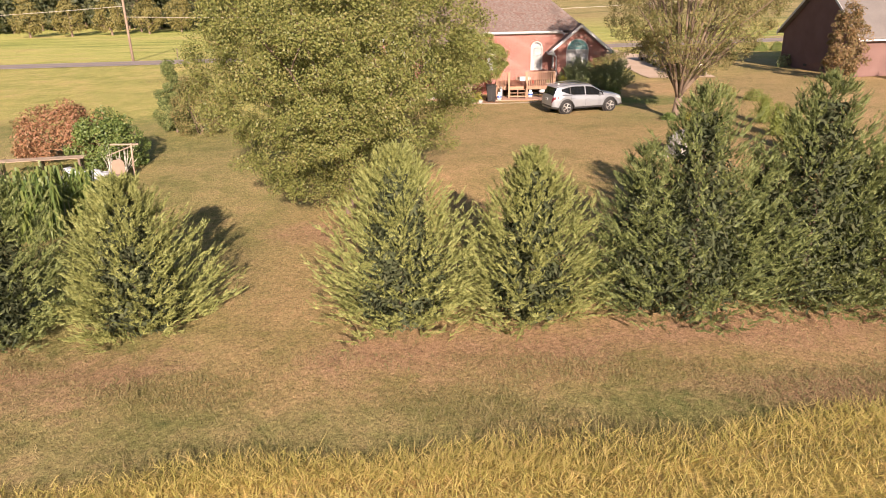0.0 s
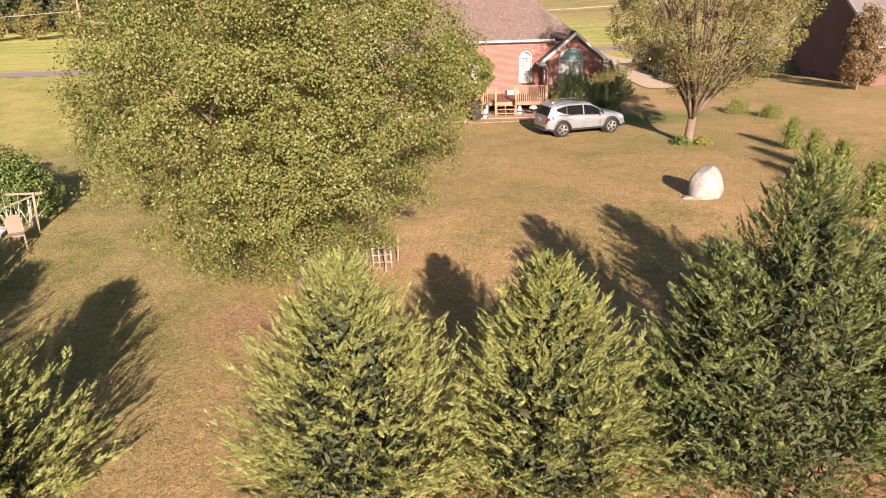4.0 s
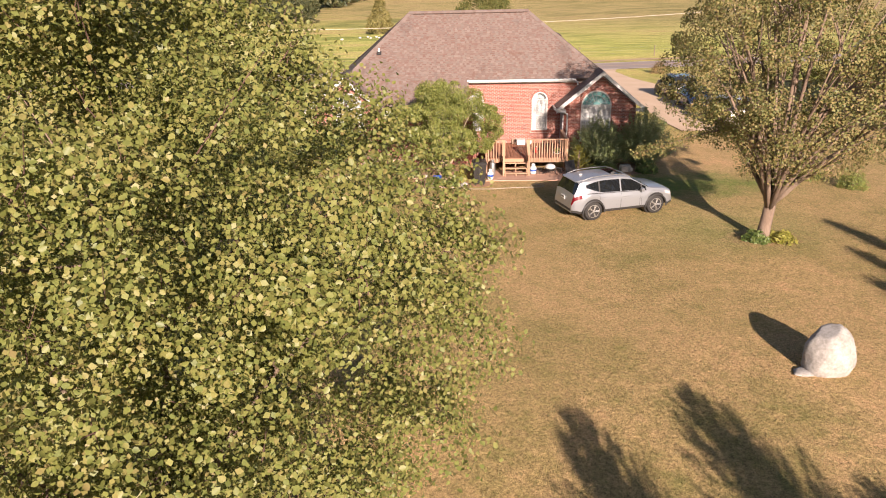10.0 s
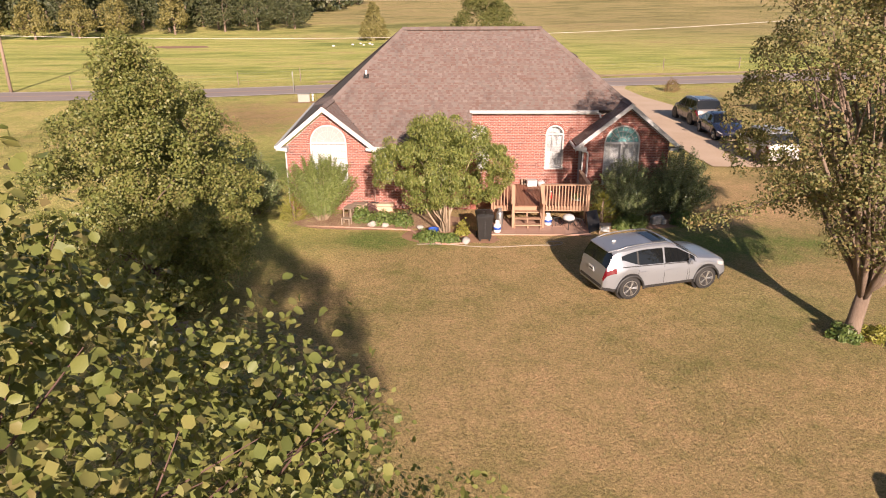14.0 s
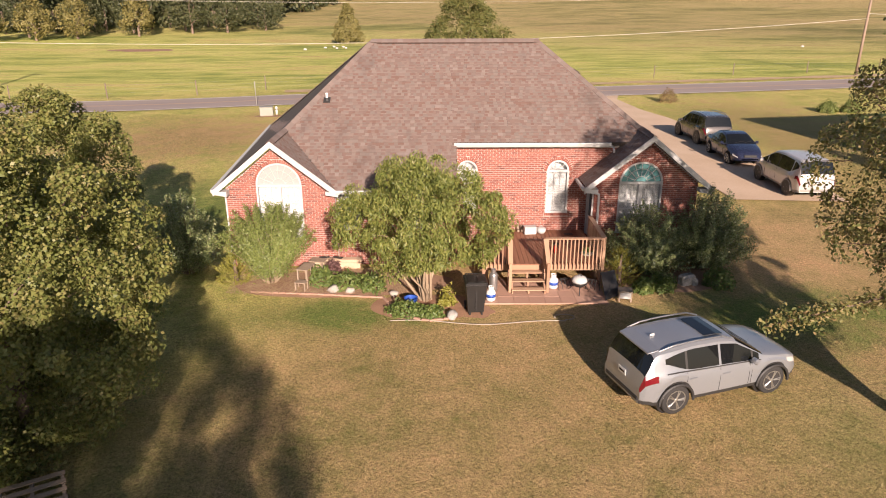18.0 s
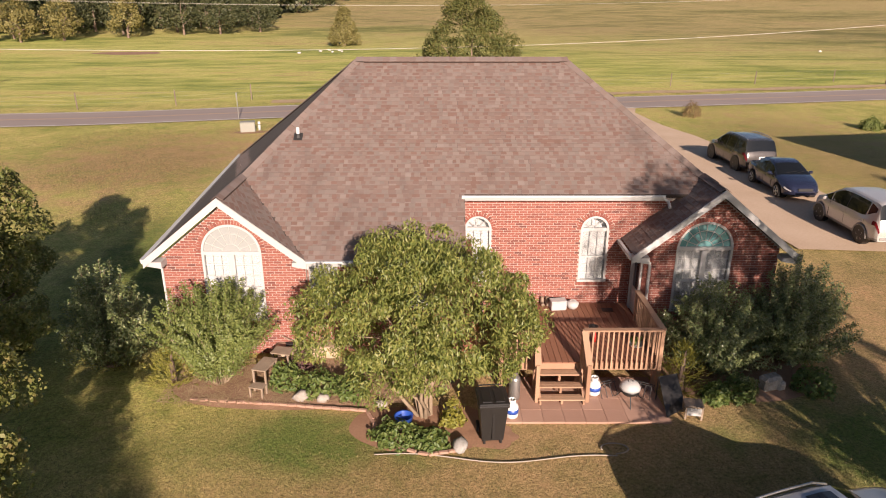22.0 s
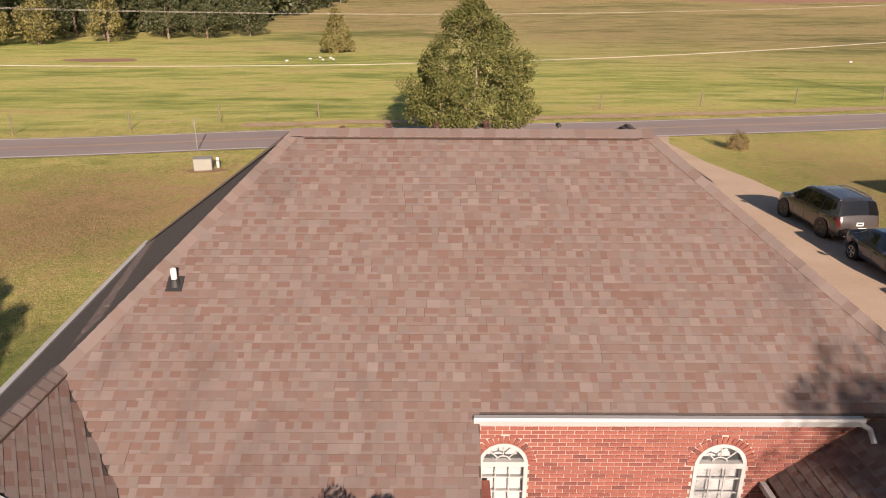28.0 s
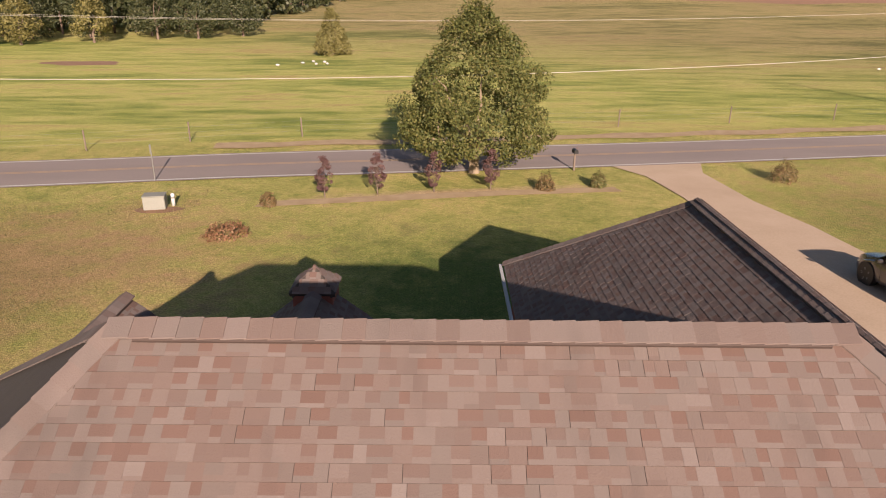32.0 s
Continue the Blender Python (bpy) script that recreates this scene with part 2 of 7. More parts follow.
m_blind = mk("window_blind", [(0.52, 0.52, 0.51), (0.60, 0.60, 0.59)], 1, 20, 0.7, bump=0.05)
m_pane = glass("window_glass", (0.16, 0.175, 0.18), 0.04, 0.14)
# Opaque fan pane; its pale reflection is put into the base colour.
m_fan = glass("reflection_pale_fan_glass", (0.32, 0.33, 0.32), 0.18)
# Teal base colour carries the blue reflection of the right bay's fan pane.
m_pane_teal = glass("teal_window_glass", (0.16, 0.36, 0.36), 0.05, 0.75)
m_deck = mk("deck_board", [(0.15, 0.062, 0.035), (0.23, 0.10, 0.055), (0.30, 0.145, 0.085)], 2, 18, 0.7, bump=0.2, pick="object", stretch=(6, 1, 6), spread=0.45)
m_cedar_wood = mk("stained_railing", [(0.25, 0.14, 0.085), (0.35, 0.21, 0.13), (0.43, 0.28, 0.18)], 2, 24, 0.7, bump=0.15, pick="object", spread=0.4)
m_old_wood = mk("weathered_wood", [(0.16, 0.11, 0.075), (0.28, 0.21, 0.15), (0.36, 0.29, 0.22)], 3, 40, 0.85, bump=0.25)
m_conc = mk("concrete", [(0.43, 0.305, 0.20), (0.53, 0.39, 0.27), (0.60, 0.46, 0.335)], 0.35, 14, 0.9, bump=0.1)
m_patio = mk("patio_paver", [(0.33, 0.19, 0.135), (0.39, 0.235, 0.17), (0.44, 0.275, 0.205)], 1.5, 30, 0.85, bump=0.2, pick="object", spread=0.2)
m_asphalt = mk("asphalt", [(0.223, 0.180, 0.165), (0.288, 0.232, 0.206), (0.352, 0.284, 0.249)], 0.3, 30, 0.9, bump=0.1, stretch=(0.25, 1, 1))
m_paint_y = mk("yellow_road_line", [(0.42, 0.28, 0.16), (0.52, 0.36, 0.22)], 0.6, 12, 0.8)
m_paint_w = mk("white_road_line", [(0.50, 0.47, 0.43), (0.66, 0.63, 0.58)], 0.6, 12, 0.8)
m_dirt = mk("red_clay", [(0.20, 0.105, 0.06), (0.29, 0.16, 0.095), (0.36, 0.215, 0.135)], 0.9, 22, 0.95, bump=0.4)
m_mulch = mk("straw_mulch", [(0.19, 0.105, 0.065), (0.31, 0.185, 0.115), (0.43, 0.28, 0.18)], 1.2, 35, 0.95, bump=0.5)
m_straw = mk("dry_straw", [(0.30, 0.20, 0.10), (0.42, 0.30, 0.17), (0.52, 0.39, 0.24)], 1.2, 35, 0.95, bump=0.5)
m_bark = mk("bark", [(0.09, 0.06, 0.042), (0.17, 0.12, 0.085), (0.26, 0.20, 0.15)], 3, 30, 0.9, bump=0.6, stretch=(1, 1, 0.3))
m_twig = mk("red_brown_twig", [(0.075, 0.042, 0.032), (0.13, 0.075, 0.055)], 3, 30, 0.85, bump=0.2)
m_bark_pale = mk("pale_bark", [(0.20, 0.14, 0.09), (0.32, 0.24, 0.16), (0.42, 0.33, 0.24)], 3, 26, 0.85, bump=0.4, stretch=(1, 1, 0.3))
m_pear = mk("pear_leaf", [(0.080, 0.101, 0.027), (0.132, 0.151, 0.039), (0.178, 0.186, 0.051), (0.208, 0.196, 0.062), (0.210, 0.140, 0.066)], 0.6, 9, 0.48, bump=0, pick="island", leaf=0.24, spread=0.42, spec=0.32)
m_pear_old = mk("autumn_pear_leaf", [(0.06, 0.075, 0.024), (0.12, 0.132, 0.042), (0.185, 0.172, 0.058), (0.225, 0.175, 0.072), (0.19, 0.115, 0.058)], 0.6, 9, 0.55, bump=0, pick="island", leaf=0.2, spread=0.5, spec=0.3)
m_conifer = mk("cypress_frond", [(0.060, 0.078, 0.022), (0.155, 0.178, 0.048), (0.275, 0.282, 0.086), (0.385, 0.365, 0.125)], 0.9, 8, 0.65, bump=0, pick="island", leaf=0.22, spread=0.45)
m_conifer_dk = mk("dark_cypress_frond", [(0.036, 0.052, 0.016), (0.092, 0.120, 0.034), (0.175, 0.198, 0.060), (0.27, 0.28, 0.10)], 0.9, 8, 0.65, bump=0, pick="island", leaf=0.2, spread=0.45)
# Inner cypress leaves, with the crown's self-shade put into their dark green.
m_conifer_shade = mk("shaded_cypress_core", [(0.024, 0.034, 0.011), (0.044, 0.055, 0.018), (0.065, 0.068, 0.026)], 0.9, 8, 0.8, bump=0, pick="island", leaf=0.05)
m_myrtle = mk("crape_myrtle_leaf", [(0.085, 0.118, 0.028), (0.160, 0.195, 0.043), (0.245, 0.262, 0.062), (0.325, 0.290, 0.085)], 0.8, 9, 0.5, bump=0, pick="island", leaf=0.3)
m_holly = mk("dark_glossy_leaf", [(0.06, 0.09, 0.036), (0.13, 0.17, 0.062), (0.245, 0.275, 0.11), (0.36, 0.37, 0.19)], 0.8, 9, 0.32, bump=0, pick="island", leaf=0.1)
m_green = mk("shrub_leaf", [(0.065, 0.111, 0.026), (0.117, 0.163, 0.039), (0.195, 0.221, 0.058)], 0.8, 9, 0.5, bump=0, pick="island", leaf=0.25)
m_sage = mk("feathery_shrub_leaf", [(0.095, 0.130, 0.033), (0.175, 0.215, 0.055), (0.275, 0.300, 0.086)], 0.8, 9, 0.5, bump=0, pick="island", leaf=0.25)
m_arb = mk("arborvitae_frond", [(0.09, 0.12, 0.022), (0.165, 0.195, 0.036), (0.25, 0.26, 0.055)], 0.8, 9, 0.6, bump=0, pick="island", leaf=0.2)
m_lime = mk("yellow_green_leaf", [(0.169, 0.169, 0.026), (0.26, 0.247, 0.039), (0.364, 0.325, 0.065)], 0.8, 9, 0.55, bump=0, pick="island", leaf=0.3)
m_rust = mk("russet_leaf", [(0.150, 0.066, 0.033), (0.253, 0.112, 0.056), (0.318, 0.178, 0.094), (0.140, 0.112, 0.047)], 0.8, 9, 0.6, bump=0, pick="island", leaf=0.25)
m_bronze = mk("bronze_leaf", [(0.09, 0.085, 0.03), (0.16, 0.12, 0.045), (0.24, 0.13, 0.06), (0.13, 0.12, 0.045)], 0.8, 9, 0.6, bump=0, pick="island", leaf=0.2)
m_plum = mk("burgundy_leaf", [(0.085, 0.042, 0.042), (0.14, 0.068, 0.066), (0.20, 0.11, 0.095)], 0.8, 9, 0.55, bump=0, pick="island", leaf=0.2)
m_oak = mk("oak_leaf", [(0.048, 0.062, 0.015), (0.098, 0.110, 0.025), (0.150, 0.148, 0.035), (0.185, 0.142, 0.044)], 0.3, 4, 0.68, bump=0, pick="island", leaf=0.2)
m_wood_far = mk("woodland_leaf", [(0.024, 0.034, 0.014), (0.048, 0.058, 0.021), (0.078, 0.082, 0.030), (0.103, 0.094, 0.038)], 0.12, 2, 0.6, bump=0, pick="island", leaf=0.15)
m_wood_light = mk("pale_woodland_leaf", [(0.11, 0.105, 0.03), (0.18, 0.155, 0.045), (0.25, 0.205, 0.065)], 0.12, 2, 0.6, bump=0, pick="island", leaf=0.15)
m_weed = mk("dry_tall_grass", [(0.24, 0.235, 0.055), (0.42, 0.36, 0.09), (0.56, 0.43, 0.15), (0.45, 0.29, 0.13)], 0.5, 6, 0.7, bump=0, pick="island", leaf=0.3)
m_blade = mk("lawn_blade", [(0.09, 0.095, 0.03), (0.155, 0.14, 0.048), (0.23, 0.18, 0.075), (0.28, 0.20, 0.10)], 0.4, 4, 0.75, bump=0, pick="island", leaf=0.2)
m_stone = mk("pale_boulder", [(0.15, 0.135, 0.12), (0.26, 0.24, 0.215), (0.37, 0.35, 0.325), (0.22, 0.195, 0.17)], 3, 16, 0.9, bump=0.7)
m_gray_stone = mk("gray_rock", [(0.22, 0.19, 0.16), (0.34, 0.30, 0.26), (0.45, 0.41, 0.36)], 5, 30, 0.9, bump=0.4)
m_black = mk("black_plastic", [(0.012, 0.011, 0.011), (0.022, 0.02, 0.019)], 2, 30, 0.45, bump=0.05)
m_rubber = mk("tyre_rubber", [(0.014, 0.013, 0.013), (0.03, 0.028, 0.026)], 4, 40, 0.85, bump=0.1)
m_trim = mk("dark_trim", [(0.02, 0.019, 0.019), (0.03, 0.028, 0.027)], 4, 40, 0.6, bump=0.05)
m_alloy = mk("alloy", [(0.45, 0.44, 0.43), (0.60, 0.59, 0.58)], 4, 30, 0.3, metal=0.9, bump=0)
m_steel = mk("steel", [(0.35, 0.34, 0.33), (0.50, 0.49, 0.48)], 4, 30, 0.35, metal=0.8, bump=0.03)
m_silver = mk("silver_car_paint", [(0.295, 0.308, 0.335), (0.335, 0.348, 0.375)], 0.8, 300, 0.32, metal=0.55, bump=0, coat=0.6)
m_champagne = mk("champagne_car_paint", [(0.50, 0.475, 0.45), (0.56, 0.535, 0.51)], 0.8, 300, 0.3, metal=0.3, bump=0, coat=0.8)
m_navy = mk("navy_car_paint", [(0.016, 0.020, 0.045), (0.026, 0.031, 0.066)], 0.8, 300, 0.25, metal=0.3, bump=0, coat=1.0)
m_gunmetal = mk("brown_gray_car_paint", [(0.070, 0.061, 0.057), (0.095, 0.084, 0.079)], 0.8, 300, 0.25, metal=0.4, bump=0, coat=1.0)
m_carglass = glass("car_glass", (0.008, 0.009, 0.010), 0.03)
m_lamp_red = glass("tail_lamp_red", (0.13, 0.008, 0.012), 0.12)
m_lamp_clear = glass("head_lamp_clear", (0.40, 0.38, 0.36), 0.1)
m_plate = mk("number_plate", [(0.55, 0.55, 0.54), (0.66, 0.66, 0.65)], 3, 30, 0.5, bump=0)
m_yellow = mk("yellow_paint", [(0.30, 0.21, 0.03), (0.40, 0.29, 0.05)], 4, 30, 0.5, bump=0.05)
m_blue = mk("blue_plastic", [(0.02, 0.06, 0.30), (0.03, 0.09, 0.40)], 4, 30, 0.4, bump=0.03)
m_gray = mk("gray_plastic", [(0.20, 0.19, 0.18), (0.30, 0.28, 0.26)], 3, 30, 0.6, bump=0.05)
m_utility = mk("utility_cabinet_paint", [(0.22, 0.22, 0.18), (0.30, 0.29, 0.25)], 2, 20, 0.6, bump=0.05)
m_wire = mk("cable", [(0.42, 0.39, 0.33), (0.55, 0.51, 0.44)], 0.2, 8, 0.6, bump=0)
m_pole = mk("pole_wood", [(0.20, 0.14, 0.10), (0.30, 0.22, 0.16)], 1, 20, 0.9, bump=0.3)
m_post = mk("fence_post_wood", [(0.14, 0.10, 0.075), (0.22, 0.17, 0.13)], 1, 20, 0.9, bump=0.3)
m_brown_roof = mk("neighbour_shingle", [(0.115, 0.100, 0.092), (0.150, 0.132, 0.121), (0.185, 0.165, 0.150)], 0.6, 10, 0.9, bump=0.2)
m_cattle = mk("white_rock_far", [(0.413, 0.390, 0.352), (0.525, 0.503, 0.465)], 2, 20, 0.9)
m_inside = mk("dim_interior_wall", [(0.10, 0.09, 0.08), (0.14, 0.125, 0.11)], 1, 10, 0.9)


def ground_material():
    """Lawn, dry patches and far pasture on one sheet, by place and noise."""
    mat = bpy.data.materials.new("lawn_and_pasture")
    mat.use_nodes = True
    nt = mat.node_tree
    bsdf = nt.nodes["Principled BSDF"]
    pos = nt.nodes.new("ShaderNodeNewGeometry").outputs["Position"]
    sep = nt.nodes.new("ShaderNodeSeparateXYZ")
    nt.links.new(pos, sep.inputs[0])
    x, y = sep.outputs[0], sep.outputs[1]
    big = _noise(nt, pos, 0.13, 4, 0.6)
    mid = _noise(nt, pos, 0.7, 5, 0.65)
    fine = _noise(nt, pos, 13.0, 5, 0.8)
    vfine = _noise(nt, pos, 42.0, 4, 0.85)
    streak = _noise(nt, pos, 0.035, 6, 0.7, stretch=(0.5, 1.6, 1))
    small = _noise(nt, pos, 3.2, 4, 0.7)
    f = _math(nt, "ADD", _math(nt, "ADD", _math(nt, "MULTIPLY", big, 0.34), _math(nt, "MULTIPLY", mid, 0.34)), _math(nt, "MULTIPLY", small, 0.32))
    f = _math(nt, "MULTIPLY_ADD", _math(nt, "SUBTRACT", f, 0.5), 3.7, 0.5, True)
    yard = _ramp(nt, [(0.205, 0.186, 0.062), (0.315, 0.237, 0.098), (0.425, 0.291, 0.137), (0.51, 0.316, 0.161)])
    nt.links.new(f, yard.inputs[0])
    front = _ramp(nt, [(0.218, 0.253, 0.060), (0.345, 0.333, 0.090), (0.494, 0.414, 0.138), (0.540, 0.380, 0.172)])
    nt.links.new(f, front.inputs[0])
    tuft = _noise(nt, pos, 0.30, 5, 0.75, stretch=(0.45, 1.5, 1))
    s = _math(nt, "ADD", _math(nt, "MULTIPLY", streak, 0.6), _math(nt, "MULTIPLY", tuft, 0.4))
    s = _math(nt, "MULTIPLY_ADD", _math(nt, "SUBTRACT", s, 0.5), 5.0, 0.5, True)
    past = _ramp(nt, [(0.220, 0.261, 0.058), (0.360, 0.371, 0.093), (0.510, 0.464, 0.145), (0.464, 0.360, 0.139)])
    nt.links.new(s, past.inputs[0])
    dry = _ramp(nt, [(0.15, 0.14, 0.05), (0.26, 0.22, 0.085), (0.36, 0.285, 0.125), (0.29, 0.215, 0.10)])
    nt.links.new(s, dry.inputs[0])
    # lush front lawn: beyond the back edge of the house, and towards the open side on the west
    wob = _math(nt, "MULTIPLY", _math(nt, "SUBTRACT", mid, 0.5), 6.0)
    m_front = _math(nt, "MULTIPLY_ADD", _math(nt, "ADD", _math(nt, "ADD", y, _math(nt, "MAXIMUM", _math(nt, "MULTIPLY", x, -1.9), _math(nt, "MULTIPLY", x, -0.35))), wob), 0.09, 0.12, True)
    col = _mix(nt, m_front, yard.outputs[0], front.outputs[0])
    road_y = _math(nt, "ADD", _math(nt, "MULTIPLY", x, 0.17), 46.0)
    m_past = _math(nt, "MULTIPLY", _math(nt, "SUBTRACT", y, road_y), 0.5, clamp=True)
    col = _mix(nt, m_past, col, past.outputs[0])
    m_dry = _math(nt, "MULTIPLY_ADD", _math(nt, "ADD", _math(nt, "SUBTRACT", y, _math(nt, "MULTIPLY", x, -0.5)), _math(nt, "MULTIPLY", wob, 4.0)), 0.012, -1.0, True)
    col = _mix(nt, m_dry, col, dry.outputs[0])
    # olive turf west of the big tree, and the rough strip between the hedge and the hay
    olive = _ramp(nt, [(0.125, 0.140, 0.045), (0.215, 0.205, 0.070), (0.315, 0.260, 0.105), (0.390, 0.280, 0.135)])
    nt.links.new(f, olive.inputs[0])
    m_west = _math(nt, "MULTIPLY", _math(nt, "SUBTRACT", _math(nt, "ADD", _math(nt, "MULTIPLY", x, -1.0), _math(nt, "MULTIPLY", wob, 0.6)), 4.2), 0.4, clamp=True)
    m_south = _math(nt, "MULTIPLY", _math(nt, "SUBTRACT", -8.0, y), 0.25, clamp=True)
    ex = _math(nt, "DIVIDE", _math(nt, "SUBTRACT", x, 9.5), 4.2)
    ey = _math(nt, "DIVIDE", _math(nt, "ADD", y, 11.0), 3.6)
    m_east = _math(nt, "MULTIPLY", _math(nt, "ADD", _math(nt, "SUBTRACT", 1.0, _math(nt, "SQRT", _math(nt, "ADD", _math(nt, "MULTIPLY", ex, ex), _math(nt, "MULTIPLY", ey, ey)))), _math(nt, "MULTIPLY", wob, 0.12)), 1.6, clamp=True)
    m_rough = _math(nt, "MULTIPLY", _math(nt, "SUBTRACT", _math(nt, "SUBTRACT", _math(nt, "MULTIPLY", x, 0.13), 36.9), _math(nt, "ADD", y, _math(nt, "MULTIPLY", wob, 0.12))), 1.2, clamp=True)
    col = _mix(nt, _math(nt, "MULTIPLY", _math(nt, "MAXIMUM", _math(nt, "MAXIMUM", _math(nt, "MULTIPLY", m_west, m_south), m_east), m_rough), 0.8), col, olive.outputs[0])
    # the hay field behind the hedge
    field = _ramp(nt, [(0.22, 0.18, 0.05), (0.40, 0.30, 0.085), (0.55, 0.38, 0.135), (0.46, 0.27, 0.12)])
    nt.links.new(f, field.inputs[0])
    m_field = _math(nt, "MULTIPLY", _math(nt, "SUBTRACT", _math(nt, "ADD", _math(nt, "MULTIPLY", x, 0.165), -38.75), _math(nt, "ADD", y, _math(nt, "MULTIPLY", wob, 0.12))), 1.4, clamp=True)
    col = _mix(nt, m_field, col, field.outputs[0])
    # moist greener patches in the lawn
    lush = _ramp(nt, [(0.085, 0.13, 0.03), (0.15, 0.19, 0.045), (0.22, 0.22, 0.07)])
    nt.links.new(f, lush.inputs[0])
    wet = _math(nt, "MULTIPLY", _math(nt, "SUBTRACT", mid, 0.5), 3.0)
    for cx, cy, rx, ry in ((-3.4, -5.3, 3.6, 1.3), (9.5, -5.5, 4.0, 2.6), (-10.5, 5.0, 3.0, 6.0), (2.0, 20.0, 9.0, 7.0)):
        dx = _math(nt, "DIVIDE", _math(nt, "SUBTRACT", x, cx), rx)
        dy = _math(nt, "DIVIDE", _math(nt, "SUBTRACT", y, cy), ry)
        d = _math(nt, "SQRT", _math(nt, "ADD", _math(nt, "MULTIPLY", dx, dx), _math(nt, "MULTIPLY", dy, dy)))
        col = _mix(nt, _math(nt, "MULTIPLY", _math(nt, "ADD", _math(nt, "SUBTRACT", 1.1, d), wet), 1.2, clamp=True), col, lush.outputs[0])
    # sun-dried tan lawn on the open sides of the front yard, and the straw under the row of shrubs
    for cx, cy, rx, ry, sl, cols in ((-17.0, 21.0, 9.5, 9.0, 0.16, [(0.25, 0.19, 0.075), (0.37, 0.255, 0.115), (0.46, 0.29, 0.15)]),
                                     (23.0, 20.0, 8.0, 20.0, 0.0, [(0.23, 0.19, 0.068), (0.335, 0.255, 0.10), (0.43, 0.30, 0.14)]),
                                     (-0.5, 31.9, 8.5, 0.75, 0.2, [(0.38, 0.26, 0.13), (0.50, 0.36, 0.20), (0.58, 0.44, 0.26)])):
        tan = _ramp(nt, cols)
        nt.links.new(f, tan.inputs[0])
        dx = _math(nt, "SUBTRACT", x, cx)
        dy = _math(nt, "DIVIDE", _math(nt, "SUBTRACT", _math(nt, "SUBTRACT", y, cy), _math(nt, "MULTIPLY", dx, sl)), ry)
        dx = _math(nt, "DIVIDE", dx, rx)
        d = _math(nt, "SQRT", _math(nt, "ADD", _math(nt, "MULTIPLY", dx, dx), _math(nt, "MULTIPLY", dy, dy)))
        col = _mix(nt, _math(nt, "MULTIPLY", _math(nt, "ADD", _math(nt, "SUBTRACT", 1.2, d), _math(nt, "MULTIPLY", wet, 0.7)), 1.1, clamp=True), col, tan.outputs[0])
    # bare clay and fallen straw: a band under the hedge, and round the trees
    clay = _ramp(nt, [(0.25, 0.135, 0.08), (0.37, 0.215, 0.13), (0.46, 0.30, 0.195)])
    nt.links.new(small, clay.inputs[0])
    rag = _math(nt, "MULTIPLY", _math(nt, "SUBTRACT", _math(nt, "ADD", _math(nt, "MULTIPLY", mid, 0.6), _math(nt, "MULTIPLY", small, 0.4)), 0.5), 3.6)
    line = _math(nt, "ADD", _math(nt, "MULTIPLY", x, 0.155), -35.75)
    band = _math(nt, "SUBTRACT", 1.15, _math(nt, "MULTIPLY", _math(nt, "ABSOLUTE", _math(nt, "SUBTRACT", y, line)), 0.85))
    gap = _math(nt, "SUBTRACT", 1.4, _math(nt, "MULTIPLY", _math(nt, "ABSOLUTE", _math(nt, "ADD", x, 4.3)), 0.8), clamp=True)
    masks = _math(nt, "MULTIPLY", _math(nt, "SUBTRACT", _math(nt, "ADD", band, rag), _math(nt, "MULTIPLY", gap, 1.4)), 0.9, clamp=True)
    for cx, cy, rx, ry in ((-4.3, -28.6, 2.4, 1.5), (9.9, -12.3, 1.5, 0.9), (-2.5, -25.2, 1.6, 0.9), (6.3, -37.0, 3.6, 0.8)):
        dx = _math(nt, "DIVIDE", _math(nt, "SUBTRACT", x, cx), rx)
        dy = _math(nt, "DIVIDE", _math(nt, "SUBTRACT", y, cy), ry)
        d = _math(nt, "SQRT", _math(nt, "ADD", _math(nt, "MULTIPLY", dx, dx), _math(nt, "MULTIPLY", dy, dy)))
        one = _math(nt, "MULTIPLY", _math(nt, "ADD", _math(nt, "SUBTRACT", 1.0, d), _math(nt, "MULTIPLY", rag, 0.6)), 1.3, clamp=True)
        masks = _math(nt, "MAXIMUM", masks, one)
    col = _mix(nt, _math(nt, "MULTIPLY", masks, 0.75), col, clay.outputs[0])
    g = _math(nt, "ADD", _math(nt, "MULTIPLY", fine, 0.5), _math(nt, "MULTIPLY", vfine, 0.5))
    g = _math(nt, "MULTIPLY_ADD", _math(nt, "SUBTRACT", g, 0.5), 6.5, 1.0)
    gm = nt.nodes.new("ShaderNodeCombineColor")
    for i in range(3):
        nt.links.new(g, gm.inputs[i])
    col = _mix(nt, 0.9, col, gm.outputs[0], "MULTIPLY")
    nt.links.new(col, bsdf.inputs["Base Color"])
    bsdf.inputs["Roughness"].default_value = 0.95
    bsdf.inputs["Specular IOR Level"].default_value = 0.15
    b = nt.nodes.new("ShaderNodeBump")
    b.inputs["Strength"].default_value, b.inputs["Distance"].default_value = 0.9, 0.07
    nt.links.new(fine, b.inputs["Height"])
    nt.links.new(b.outputs[0], bsdf.inputs["Normal"])
    return mat


m_ground = ground_material()

# ---------------------------------------------------------------- ground
def smooth01(a):
    a = np.clip(a, 0, 1)
    return a * a * (3 - 2 * a)


def gz(x, y):
    """Height of the ground."""
    x, y = np.asarray(x, float), np.asarray(y, float)
    z = -0.42 * smooth01((-20.5 - y) / 8) - 0.25 * smooth01((-x - 9) / 20) * smooth01((y + 5) / 30)
    z = z + 17.0 * smooth01((y - 105) / 330) + 3.0 * smooth01((y - 60) / 300) * smooth01((x + 10) / 80)
    return z


